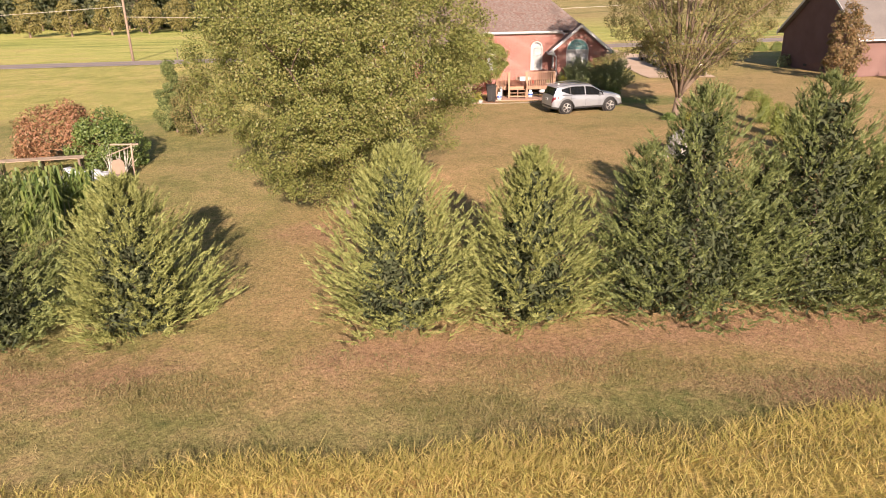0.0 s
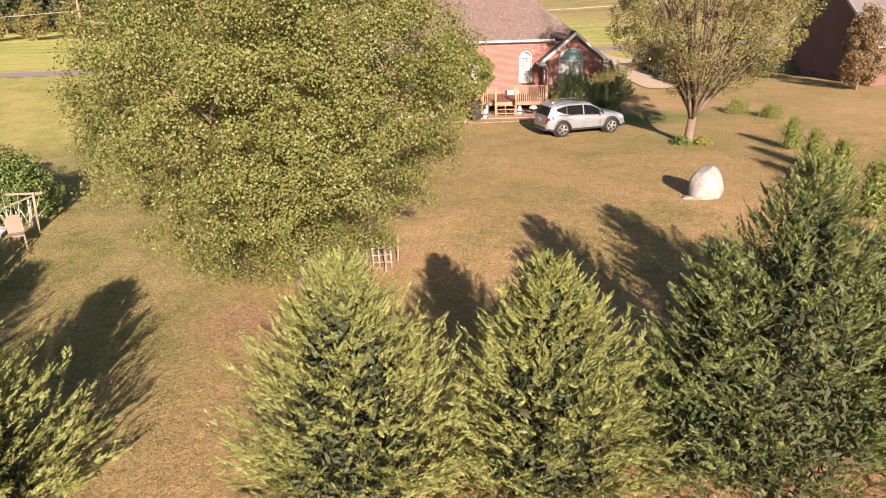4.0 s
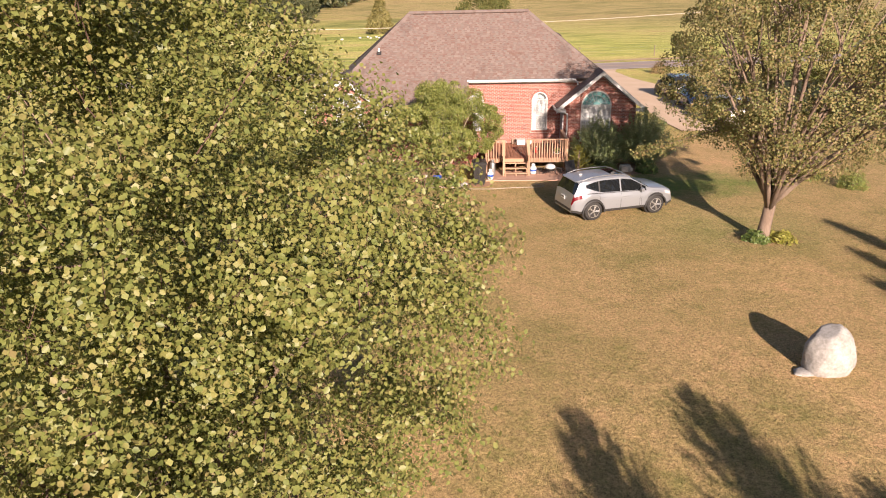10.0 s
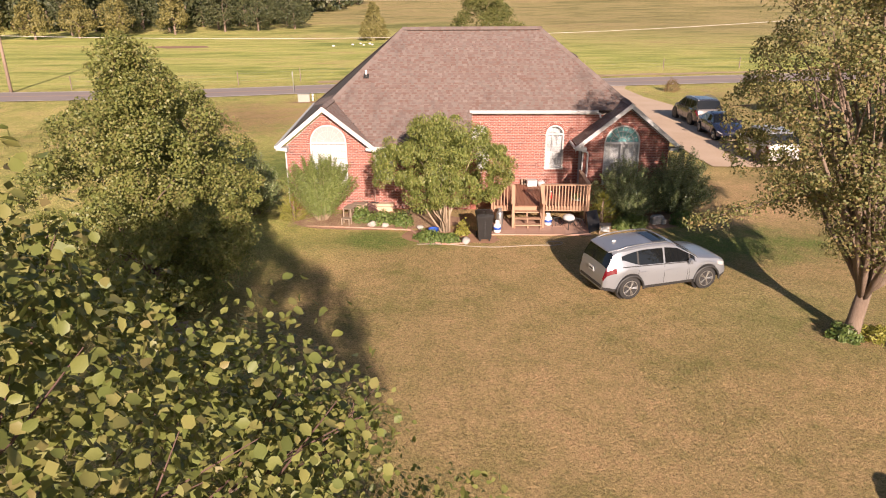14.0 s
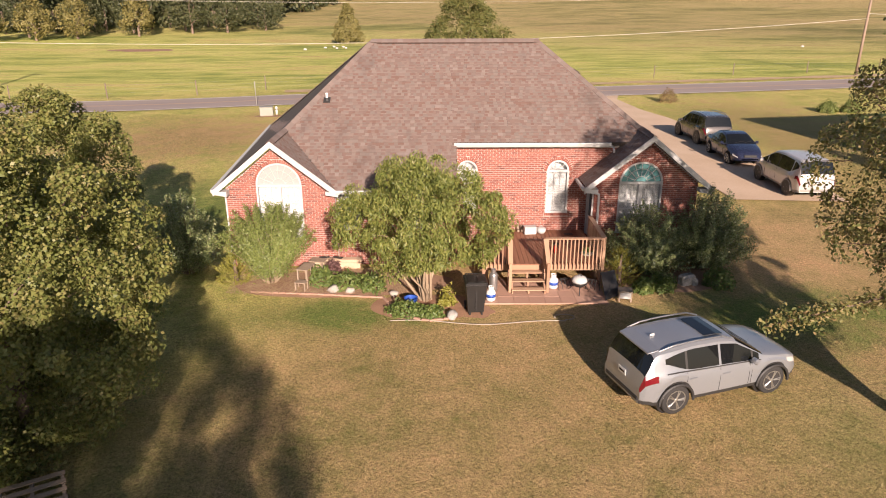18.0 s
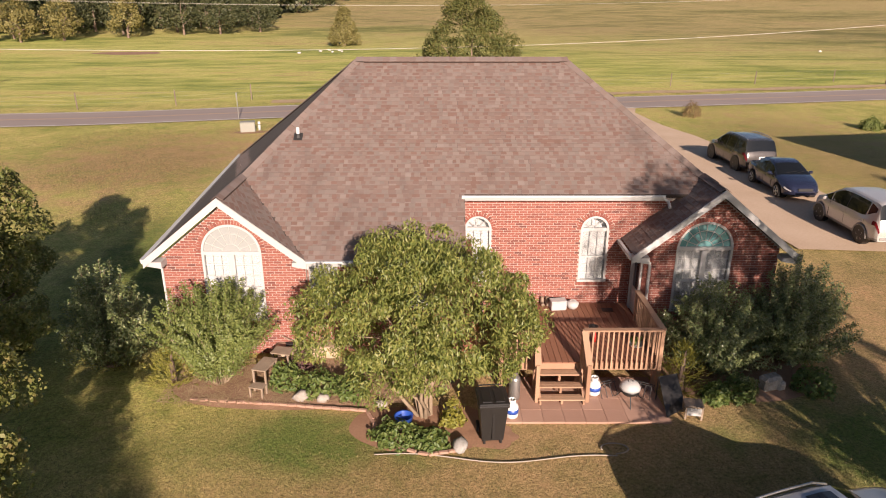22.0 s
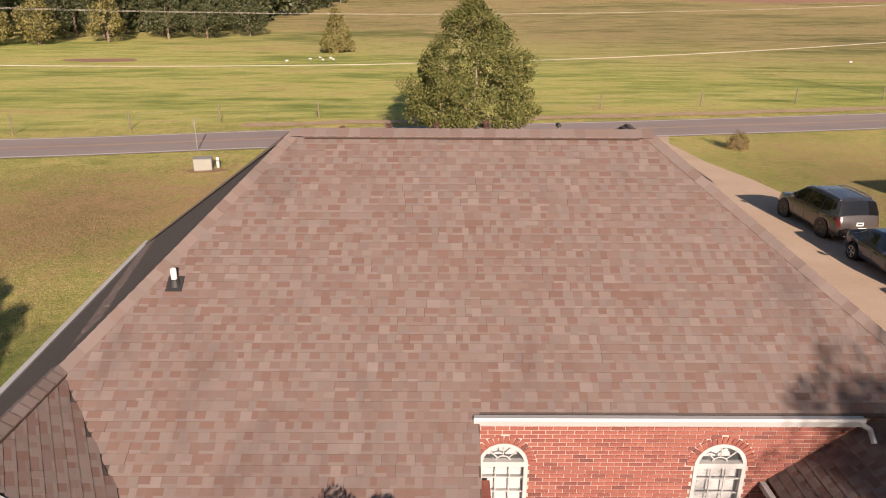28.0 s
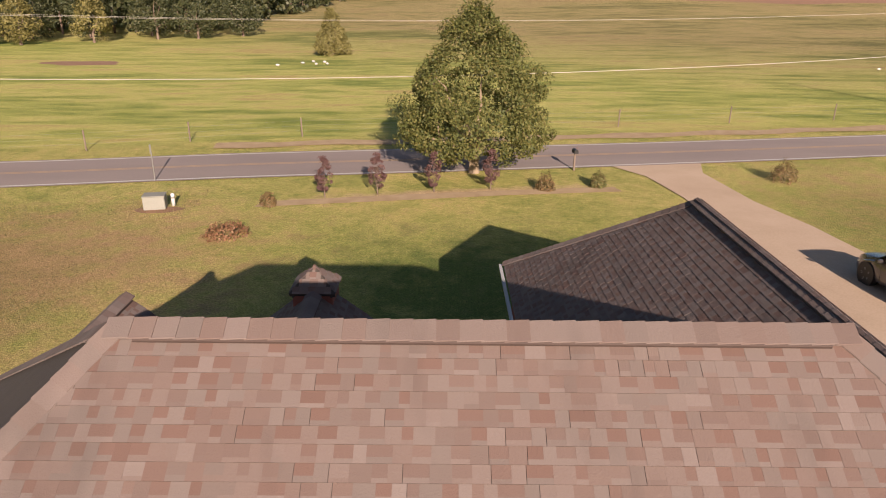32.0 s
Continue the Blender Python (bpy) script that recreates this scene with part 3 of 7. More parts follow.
def gh(x, y):
    return float(gz(x, y))


def ground_sheet():
    def axis(lo, hi, near_lo, near_hi, step):
        mid = list(np.arange(near_lo, near_hi + 0.01, step))
        a, out, d = near_lo, [], step
        while a > lo:
            d *= 1.35
            a -= d
            out.append(a)
        b, far, d = near_hi, [], step
        while b < hi:
            d *= 1.35
            b += d
            far.append(b)
        return np.array(out[::-1] + mid + far)

    xs, ys = axis(-2500, 2500, -40, 40, 1.6), axis(-900, 3500, -60, 60, 1.6)
    gx, gy = np.meshgrid(xs, ys)
    z = gz(gx, gy) + 0.02 * np.sin(gx * 0.7 + np.sin(gy * 0.5) * 2) * np.cos(gy * 0.6)
    z = np.where((gx > -9) & (gx < 19) & (gy > -6) & (gy < 46), gz(gx, gy), z)
    n, m = len(xs), len(ys)
    idx = np.arange(n * m).reshape(m, n)
    q = np.stack([idx[:-1, :-1], idx[:-1, 1:], idx[1:, 1:], idx[1:, :-1]], -1).reshape(-1, 4)
    me = fast_mesh("ground", np.stack([gx, gy, z], -1).reshape(-1, 3), q, m_ground, True)
    return solid("ground", me, None, "mown tan-green lawn running out into open pasture", "ground", kind="structure")


ground_sheet()


def strip(name, left, right, mat, label, category, lift, cells=6, kind="structure"):
    """A paved strip laid over the ground between two lines of the same length."""
    vs, fs, n = [], [], cells + 1
    for (a, b) in zip(left, right):
        for k in range(n):
            x, y = a[0] + (b[0] - a[0]) * k / cells, a[1] + (b[1] - a[1]) * k / cells
            vs.append((x, y, gh(x, y) + lift))
    for i in range(len(left) - 1):
        for k in range(cells):
            fs.append((i * n + k, (i + 1) * n + k, (i + 1) * n + k + 1, i * n + k + 1))
    g = Geo().add(vs, fs)
    return solid(name, g, mat, label, category, kind=kind, smooth=True)


def road_near(x):
    return 36.2 + 0.163 * x + 0.0006 * x * x


_rx = [-260 + 4 * i for i in range(131)]
_w = lambda x, a: (x - 0.16 * a, road_near(x) + a)
road = strip("road", [_w(x, 0) for x in _rx], [_w(x, 6.3) for x in _rx], m_asphalt, "gray two-lane asphalt country road with faded lines", "road", 0.05)
for nm, a, w, mt in (("edge_line", 0.2, 0.17, m_paint_w), ("edge_line", 5.9, 0.17, m_paint_w), ("centre_line", 3.0, 0.11, m_paint_y), ("centre_line", 3.24, 0.11, m_paint_y)):
    ln = strip(nm, [_w(x, a) for x in _rx], [_w(x, a + w) for x in _rx], mt, "faded painted road line", "road line", 0.056, 1)
    ln.parent = road
    for key in ("category", "kind"):
        del ln[key]

# driveway of concrete slabs
_dl = [(9.5, 38.4), (11.2, 35.6), (11.9, 31.4), (12.2, 26), (12.2, 20), (12.2, 13), (12.3, 8), (12.5, 6.0)]
_dr = [(15.6, 39.5), (14.7, 36.5), (15.2, 31), (16.2, 27), (17.0, 21), (17.4, 13), (17.5, 8), (17.3, 5.6)]
driveway = strip("driveway", _dl, _dr, m_conc, "pale tan concrete driveway with joints", "driveway", 0.045, 4)


def patch(name, c, rx, ry, mat, label, category, lift=0.012, seed=1, wob=0.22, kind="structure"):
    """An uneven bare patch on the ground."""
    n, vs, fs = 40, [(c[0], c[1], gh(*c) + lift + 0.02)], []
    for ring in (0.55, 1.0):
        for k in range(n):
            a = k * math.tau / n
            r = ring * (1 + wob * noise.noise(Vector((math.cos(a) * 1.4 + seed * 7.3, math.sin(a) * 1.4, seed))) * 2)
            x, y = c[0] + rx * r * math.cos(a), c[1] + ry * r * math.sin(a)
            vs.append((x, y, gh(x, y) + (lift + 0.012 if ring < 1 else -0.012)))
    for k in range(n):
        q = (k + 1) % n
        fs += [(0, 1 + k, 1 + q), (1 + k, 1 + n + k, 1 + n + q, 1 + q)]
    return solid(name, Geo().add(vs, fs), mat, label, category, kind=kind, smooth=True)


# ---------------------------------------------------------------- the brick house
house = thing("brick_house", (0, 0, 0), "single-storey red brick house with brown shingled hip roof", "house")

PITCH = 0.757
RZ, RY = 6.91, 3.755


def zback(y):
    return RZ - PITCH * (RY - y)


def arch_top(o, x):
    """Height of an opening's head at x."""
    x0, x1, z0, zs, arched = o
    if not arched:
        return zs
    r = (x1 - x0) / 2
    return zs + math.sqrt(max(r * r - (x - (x0 + x1) / 2) ** 2, 0))


def wall_xz(name, x0, x1, z0, top, opens, y, depth, label):
    """A wall along x with its face at y, of that depth behind the face; openings go through."""
    cuts = {x0, x1}
    for o in opens:
        cuts |= {o[0], o[1]}
        if o[4]:
            cuts |= {o[0] + (o[1] - o[0]) * (1 - math.cos(math.pi * k / 16)) / 2 for k in range(17)}
    cuts |= {p for p, _ in top if x0 < p < x1}
    xs = sorted(cuts)
    tz = lambda x: float(np.interp(x, [p for p, _ in top], [q for _, q in top]))
    g = Geo()
    for a, b in zip(xs, xs[1:]):
        spans, mid = [], (a + b) / 2
        o = next((o for o in opens if o[0] < mid < o[1]), None)
        if o:
            spans = [((z0, z0), (o[2], o[2])), ((arch_top(o, a), arch_top(o, b)), (tz(a), tz(b)))]
        else:
            spans = [((z0, z0), (tz(a), tz(b)))]
        for (la, lb), (ha, hb) in spans:
            g.slab([(a, y, la), (b, y, lb), (b, y, hb), (a, y, ha)], (0, depth, 0))
    me = g.mesh(name, m_mortar, False)
    bm = bmesh.new()
    bm.from_mesh(me)
    bmesh.ops.remove_doubles(bm, verts=bm.verts, dist=0.001)
    bm.to_mesh(me)
    bm.free()
    return part(name, me, m_mortar, house, label)


BL, BH, JOINT = 0.203, 0.0677, 0.0135
_brick_cache = {}


def brick_mesh(length, depth, mat):
    key = (round(length, 2), mat.name)
    if key not in _brick_cache:
        _brick_cache[key] = Geo().box((0, depth / 2, 0), (key[0], depth, BH - JOINT)).mesh("brick", mat)
    return _brick_cache[key]


def lay_bricks(wall, x0, x1, z0, top, opens, y, single=None, ring=True):
    """Courses of bricks standing 12 mm proud of the joints. single: a region (x0, x1, z0, z1) whose bricks are parts."""
    rest, count = Geo(), 0
    tz = lambda x: float(np.interp(x, [p for p, _ in top], [q for _, q in top]))
    zmax = max(q for _, q in top)
    for row in range(int((zmax - z0) / BH)):
        z = z0 + (row + 0.5) * BH
        lo, hi = x0, x1
        while lo < hi and tz(lo) < z + BH / 2:
            lo += 0.02
        while hi > lo and tz(hi) < z + BH / 2:
            hi -= 0.02
        if hi - lo < 0.05:
            continue
        blocked = []
        for o in opens:
            pad = 0.118 if o[4] and ring else 0.0
            if o[2] - 0.11 < z < o[3]:
                blocked.append((o[0] - (0.0 if z > o[2] else 0.06), o[1] + (0.0 if z > o[2] else 0.06)))
            elif o[4] and o[3] <= z:
                r = (o[1] - o[0]) / 2 + pad
                d = r * r - (z - o[3]) ** 2
                if d > 0:
                    c = (o[0] + o[1]) / 2
                    blocked.append((c - math.sqrt(d), c + math.sqrt(d)))
        start = lo - (BL / 2 if row % 2 else 0) - ((lo - x0) % BL)
        x = start
        while x < hi:
            pieces = [(max(x, lo), min(x + BL, hi))]
            for a, b in blocked:
                nxt = []
                for p, q in pieces:
                    if q <= a or p >= b:
                        nxt.append((p, q))
                    else:
                        if p < a:
                            nxt.append((p, a))
                        if q > b:
                            nxt.append((b, q))
                pieces = nxt
            for p, q in pieces:
                if q - p < 0.035:
                    continue
                out = 0.012 + rnd.uniform(-0.0015, 0.0015)
                c = ((p + q) / 2, y - out, z)
                if single and single[0] < c[0] < single[1] and single[2] < z < single[3] and count < 300:
                    count += 1
                    part("brick", brick_mesh(q - p - JOINT, 0.02, m_brick), m_brick, wall).location = c
                else:
                    rest.box((c[0], c[1] + 0.01, c[2]), (q - p - JOINT, 0.02, BH - JOINT))
            x += BL
    for o in opens:
        if o[4] and ring:
            r, c = (o[1] - o[0]) / 2 + 0.062, (o[0] + o[1]) / 2
            n = int(math.pi * r / 0.072)
            for k in range(n):
                a = math.pi * (k + 0.5) / n
                m = Matrix.Translation((c + r * math.cos(a), y - 0.006, o[3] + r * math.sin(a))) @ Matrix.Rotation(-a + math.pi / 2, 4, "Y")
                rest.box((0, 0, 0), (0.060, 0.024, 0.112), m=m)
        k = o[0] - 0.05
        while k < o[1] + 0.05:
            rest.box((k + 0.034, y - 0.012, o[2] - 0.055), (0.057, 0.04, 0.10))
            k += 0.068
    ob = part("brickwork", rest, m_brick_rest, wall, "red and charred brick courses")
    tagged(ob, kind="stuff")


def arch_window(o, y, doubled, glassmat, blind=True, muntin_rows=3):
    """A white-framed window, with a sunburst over it where it is arched."""
    x0, x1, z0, zs, arched = o
    w = new("window")
    w.parent = house
    c, r = (x0 + x1) / 2, (x1 - x0) / 2
    g = Geo()
    f = 0.055
    yf = y + 0.03
    g.box((x0 + f / 2, yf, (z0 + zs) / 2), (f, 0.09, zs - z0)).box((x1 - f / 2, yf, (z0 + zs) / 2), (f, 0.09, zs - z0))
    g.box((c, yf - 0.012, z0 + 0.03), (x1 - x0 + 0.04, 0.12, 0.06)).box((c, yf, zs), (x1 - x0 - 2 * f, 0.09, 0.085 if arched else f))
    if doubled:
        g.box((c, yf, (z0 + zs) / 2), (0.13, 0.088, zs - z0 - 0.1))
    if arched:
        n = 20
        for k in range(n):
            a, b = math.pi * k / n, math.pi * (k + 1) / n
            ring = [(c + q * math.cos(t), yf - 0.045, zs + q * math.sin(t)) for t, q in ((a, r - f), (a, r), (b, r), (b, r - f))]
            g.slab(ring, (0, 0.09, 0))
    part("frame", g, m_white, w, "white painted wooden frame")
    m = Geo()
    cols = [(x0 + f, c - 0.065), (c + 0.065, x1 - f)] if doubled else [(x0 + f, x1 - f)]
    for a, b in cols:
        m.box(((a + b) / 2, yf - 0.01, (z0 + zs) / 2 - 0.02), (b - a, 0.05, 0.045))
        for k in range(1, muntin_rows * 2):
            if k != muntin_rows:
                m.box(((a + b) / 2, yf, z0 + (zs - z0) * k / (muntin_rows * 2)), (b - a, 0.02, 0.016))
        for k in (1, 2):
            m.box((a + (b - a) * k / 3, yf, (z0 + zs) / 2), (0.016, 0.018, zs - z0 - 0.1))
    if arched:
        for k in range(1, 8 if doubled else 4):
            a = math.pi * k / (8 if doubled else 4)
            r0, r1 = (r * 0.30, r - f / 2)
            d = Vector((math.cos(a), 0, math.sin(a)))
            m.tube([Vector((c, yf, zs)) + d * r0, Vector((c, yf, zs)) + d * r1], 0.011, 4)
        for q in ((0.30, 0.66) if doubled else (0.32,)):
            pts = [(c + r * q * math.cos(math.pi * k / 12), yf, zs + r * q * math.sin(math.pi * k / 12)) for k in range(13)]
            m.tube(pts, 0.011, 4)
    part("muntin", m, m_white, w)
    yp = yf + 0.02
    g = Geo().slab([(x0, yp, z0), (x1, yp, z0), (x1, yp, zs), (x0, yp, zs)], (0, 0.006, 0))
    p = part("pane", g, m_pane, w, "glossy window pane")
    p.visible_shadow = False
    if arched:
        fan = [(c + r * math.cos(math.pi * k / 20), yp, zs + r * math.sin(math.pi * k / 20)) for k in range(21)]
        p = part("pane", Geo().slab(fan, (0, 0.006, 0)), m_pane_teal if doubled and glassmat is m_pane_teal else glassmat, w, "half-round pane over the sash")
        p.visible_shadow = False
    if blind:
        g = Geo()
        zz = z0 + 0.05
        while zz < zs - 0.03:
            g.box((c, yp + 0.06, zz), (x1 - x0 - 0.12, 0.008, 0.046))
            zz += 0.048
        part("blind", g, m_blind, w, "drawn pale slatted blind")
    # room behind, closed
    g = Geo().slab([(x0, yp + 0.2, z0 - 0.1), (x1, yp + 0.2, z0 - 0.1), (x1, yp + 0.2, zs), (x1 - r * 0.5, yp + 0.2, zs + (r * 0.87 if arched else 0)), (x0 + r * 0.5, yp + 0.2, zs + (r * 0.87 if arched else 0)), (x0, yp + 0.2, zs)], (0, 0.02, 0))
    part("curtain", g, m_blind if blind else m_inside, w)
    return w


# main back wall, low wall, both gabled bays
top_main = [(0.0, 3.72), (5.85, 3.72)]
op_main = [(0.08, 0.79, 1.36, 2.88, True), (3.18, 3.93, 1.36, 2.86, True)]
w_main = wall_xz("wall", 0.0, 5.85, 0.0, top_main, op_main, 0.0, 0.28, "running-bond red brick wall")
top_low = [(-3.9, 2.62), (0.0, 2.62)]
op_low = [(-3.86, -3.14, 1.25, 2.50, False), (-1.6, -0.9, 1.25, 2.50, False)]
w_low = wall_xz("wall", -3.9, 0.0, 0.0, top_low, op_low, -1.42, 0.25, "low red brick wall under the eaves")
top_gl = [(-7.42, 2.72), (-5.78, 4.06), (-3.9, 2.62)]
op_gl = [(-6.43, -4.96, 0.95, 2.79, True)]
w_gl = wall_xz("wall", -7.42, -3.9, 0.0, top_gl, op_gl, -1.55, 0.28, "gabled red brick bay wall")
top_gr = [(4.62, 2.72), (6.33, 4.10), (8.04, 2.72)]
op_gr = [(5.43, 6.86, 0.95, 2.69, True)]
w_gr = wall_xz("wall", 4.62, 8.04, 0.0, top_gr, op_gr, -1.0, 0.28, "gabled red brick bay wall")
arch_window(op_main[0], 0.0, False, m_pane)
arch_window(op_main[1], 0.0, False, m_pane)
arch_window(op_low[0], -1.42, False, m_pane)
arch_window(op_low[1], -1.42, False, m_pane)
arch_window(op_gl[0], -1.55, True, m_fan)
arch_window(op_gr[0], -1.0, True, m_pane_teal)
# side, front and inner walls
for a, s in (((-7.31, 3.9, 1.33), (0.22, 10.34, 2.66)), ((7.93, 4.2, 1.33), (0.22, 9.84, 2.66)), ((0.3, 9.2, 1.33), (15.0, 0.24, 2.66)), ((0.125, -0.71, 1.3), (0.25, 1.42, 2.6)),
             ((1.7, 12.1, 1.33), (0.22, 5.5, 2.66)), ((8.5, 12.1, 1.33), (0.22, 5.5, 2.66)), ((5.1, 15.0, 1.33), (6.6, 0.22, 2.66))):
    part("wall", Geo().cbox(a, s, 0.01), m_brick_rest, house)
# side wall of the right-hand bay, with the door in it
g = Geo()
g.slab([(4.62, -1.0, 0), (4.62, -0.99, 0), (4.62, -0.99, 2.72), (4.62, -1.0, 2.72)], (0.25, 0, 0))
g.slab([(4.62, -0.12, 0), (4.62, 0.0, 0), (4.62, 0.0, 2.72), (4.62, -0.12, 2.72)], (0.25, 0, 0))
g.slab([(4.62, -0.99, 2.68), (4.62, -0.12, 2.68), (4.62, -0.12, 2.9), (4.62, -0.99, 2.9)], (0.25, 0, 0))
part("wall", g, m_brick_rest, house)
door = new("door")
door.parent = house
part("door_frame", Geo().box((4.60, -0.96, 1.66), (0.06, 0.06, 2.04)).box((4.60, -0.15, 1.66), (0.06, 0.06, 2.04)).box((4.60, -0.555, 2.66), (0.06, 0.87, 0.06)), m_white, door, "white door casing")
part("leaf", Geo().cbox((4.65, -0.555, 1.0), (0.045, 0.75, 0.72), 0.01).box((4.65, -0.9, 2.0), (0.045, 0.07, 1.28)).box((4.65, -0.21, 2.0), (0.045, 0.07, 1.28)), m_white, door, "white storm door leaf")
part("pane", Geo().box((4.655, -0.555, 2.0), (0.012, 0.62, 1.28)), glass("storm_door_glass", (0.03, 0.032, 0.035), 0.05), door, "dark glass of the storm door")
part("handle", Geo().tube([(4.60, -0.88, 1.55), (4.58, -0.88, 1.62), (4.60, -0.88, 1.70)], 0.012, 6), m_black, door, "black door handle")


# ---------------------------------------------------------------- roof
EXPO = 0.143


def inside_spans(poly, v):
    """Where a line of constant v lies inside a polygon in (u, v)."""
    xs = []
    for (a, b), (c, d) in zip(poly, poly[1:] + poly[:1]):
        if (b <= v < d) or (d <= v < b):
            xs.append(a + (c - a) * (v - b) / (d - b))
    xs.sort()
    return list(zip(xs[::2], xs[1::2]))


def roof_plane(pts, label, single=None, seed=1, lift=0.0):
    """A roof slope: felted deck with courses of laminated shingles. pts: corners, the first two along the eave or ridge."""
    P = [Vector(p) for p in pts]
    u = (P[1] - P[0])
    u.z = 0
    u.normalize()
    nrm = Vector((0, 0, 0))
    for a, b in zip(P, P[1:] + P[:1]):
        nrm += a.cross(b)
    nrm.normalize()
    if nrm.z < 0:
        nrm = -nrm
    u = (u - nrm * u.dot(nrm)).normalized()
    v = nrm.cross(u)
    if v.z < 0:
        u, v = -u, -v
    o = P[0]
    uv = [((p - o).dot(u), (p - o).dot(v)) for p in P]
    roof = part("roof_slope", Geo().slab([p + nrm * lift for p in P], -nrm * 0.11), m_under, house, label)
    vmin, vmax = min(q for _, q in uv), max(q for _, q in uv)
    r = random.Random(seed)
    rest, band, count, cache = Geo(), Geo(), 0, {}
    rot = Matrix((u, v, nrm)).transposed()
    row = 0
    vv = vmin
    while vv < vmax - 0.02:
        for a, b in inside_spans(uv, min(vv + EXPO * 0.5, vmax - 0.005)):
            x = a - r.uniform(0, 0.15)
            tooth = r.random() < 0.5
            while x < b:
                w = r.choice((0.10, 0.115, 0.13, 0.145, 0.17)) if tooth else r.choice((0.09, 0.12, 0.15, 0.20))
                p, q = max(x, a), min(x + w, b)
                x += w
                tooth = not tooth
                if q - p < 0.03:
                    continue
                lay = EXPO - 0.0015
                base = o + u * p + v * vv + nrm * (lift + 0.003)
                wd = round(q - p, 2)
                mid = base + u * wd / 2
                at = lambda t: base + u * t[0] + v * t[1] + nrm * t[2]
                if tooth:
                    # between the teeth the lower layer shows: a dark band over a pale lower edge
                    e = lay * r.uniform(0.24, 0.36)
                    z1 = 0.009 - 0.007 * e / lay
                    rest.add([at(t) for t in ((0, 0, 0), (wd, 0, 0), (0, 0, 0.009), (wd, 0, 0.009), (wd, e, z1), (0, e, z1))], [(0, 1, 3, 2), (2, 3, 4, 5)])
                    (band if r.random() < 0.85 else rest).add([at(t) for t in ((0, e, z1), (wd, e, z1), (wd, lay, 0.002), (0, lay, 0.002))], [(0, 1, 2, 3)])
                    continue
                thick = r.choice((0.010, 0.012))
                tab = [(0, 0, 0), (wd, 0, 0), (wd, lay, 0), (0, lay, 0), (0, 0, thick), (wd, 0, thick), (wd, lay, 0.004), (0, lay, 0.004)]
                fc = [(4, 5, 6, 7), (0, 1, 5, 4), (1, 2, 6, 5), (3, 0, 4, 7)]
                if single and single[0] < mid.x < single[1] and single[2] < mid.y < single[3] and count < 300:
                    count += 1
                    key = (wd, thick)
                    if key not in cache:
                        cache[key] = Geo().add(tab, fc).mesh("shingle", m_shing)
                    s = part("shingle", cache[key], m_shing, roof)
                    s.matrix_local = Matrix.Translation(base) @ rot.to_4x4()
                else:
                    (band if r.random() < 0.12 else rest).add([at(t) for t in tab], fc)
        vv += EXPO
        row += 1
    tagged(part("shingle_underlayer", band, m_shing_band, roof, "red-brown lower shingle layer"), kind="stuff")
    ob = part("shingle_field", rest, m_shing_rest, roof, "overlapping brown and tan laminated shingles")
    tagged(ob, kind="stuff")
    return roof


def caps(a, b, width=0.30, up=0.035, vent=False, parent=None):
    """Cap shingles along a ridge or hip, over a dark vent where there is one."""
    a, b = Vector(a), Vector(b)
    d = b - a
    n = max(2, int(d.length / 0.19))
    side = d.cross(Vector((0, 0, 1))).normalized()
    upv = side.cross(d).normalized()
    if upv.z < 0:
        upv = -upv
    ridge = new("ridge_cap")
    ridge.parent = parent or house
    slope = 0.62
    key = None
    for k in range(n):
        p, q = a + d * (k / n), a + d * ((k + 1.12) / n)
        lift0, lift1 = up + 0.014, up + 0.002
        g = Geo()
        pts = []
        for t, lf in ((p, lift1), (q, lift0)):
            for s in (-1, 0, 1):
                pts.append(t + side * s * width / 2 + upv * (lf - (slope * width / 2 * abs(s)) + 0.02))
        low = [x - upv * 0.012 for x in pts]
        g.add(pts + low, [(0, 3, 4, 1), (1, 4, 5, 2), (0, 6, 9, 3), (2, 5, 11, 8), (3, 9, 10, 4), (4, 10, 11, 5), (0, 1, 7, 6), (1, 2, 8, 7)])
        part("cap_shingle", g, m_shing, ridge)
    if vent:
        g = Geo()
        for s in (-1, 1):
            c = [a + d * 0.04, a + d * 0.965]
            q = [x + side * s * (width / 2 - 0.02) - upv * (slope * width / 2 - up + 0.0) for x in c]
            g.tube([q[0], q[1]], 0.026, 6)
        part("ridge_vent", g, m_vent_black, ridge, "black slotted ridge vent under the caps")
    return ridge


RL, RR = (-3.07, RY, RZ), (3.18, RY, RZ)
GLB, GRB = (-5.78, 0.254, 4.26), (6.34, 0.28, 4.28)
YE = -1.82
back = roof_plane([(0.06, -0.25, zback(-0.25)), (5.85, -0.25, zback(-0.25)), GRB, RR, RL, GLB, (-3.84, YE, zback(YE)), (0.06, YE, zback(YE))],
                  "rear slope of worn brown laminated shingles with dark streaks", single=(-1.9, 2.7, 2.55, 3.7), seed=3)
left = roof_plane([(-8.55, 9.6, 2.72), (-7.66, -1.9, 2.75), GLB, RL], "west slope of the hip roof", seed=4)
right = roof_plane([(8.38, -1.3, 2.62), (8.38, 9.33, 2.62), RR, GRB], "east slope of the hip roof", seed=5)
front = roof_plane([(8.38, 9.33, 2.67), (-8.55, 9.6, 2.67), RL, RR], "front slope of the hip roof", seed=6)
gl_r = roof_plane([(-3.84, -1.86, 2.70), GLB, (-5.78, -1.9, 4.26)], "gable slope over the bay", seed=7, lift=0.01)
gl_l = roof_plane([(-7.66, -1.9, 2.76), (-5.78, -1.9, 4.26), GLB], "gable slope over the bay", seed=8, lift=0.012)
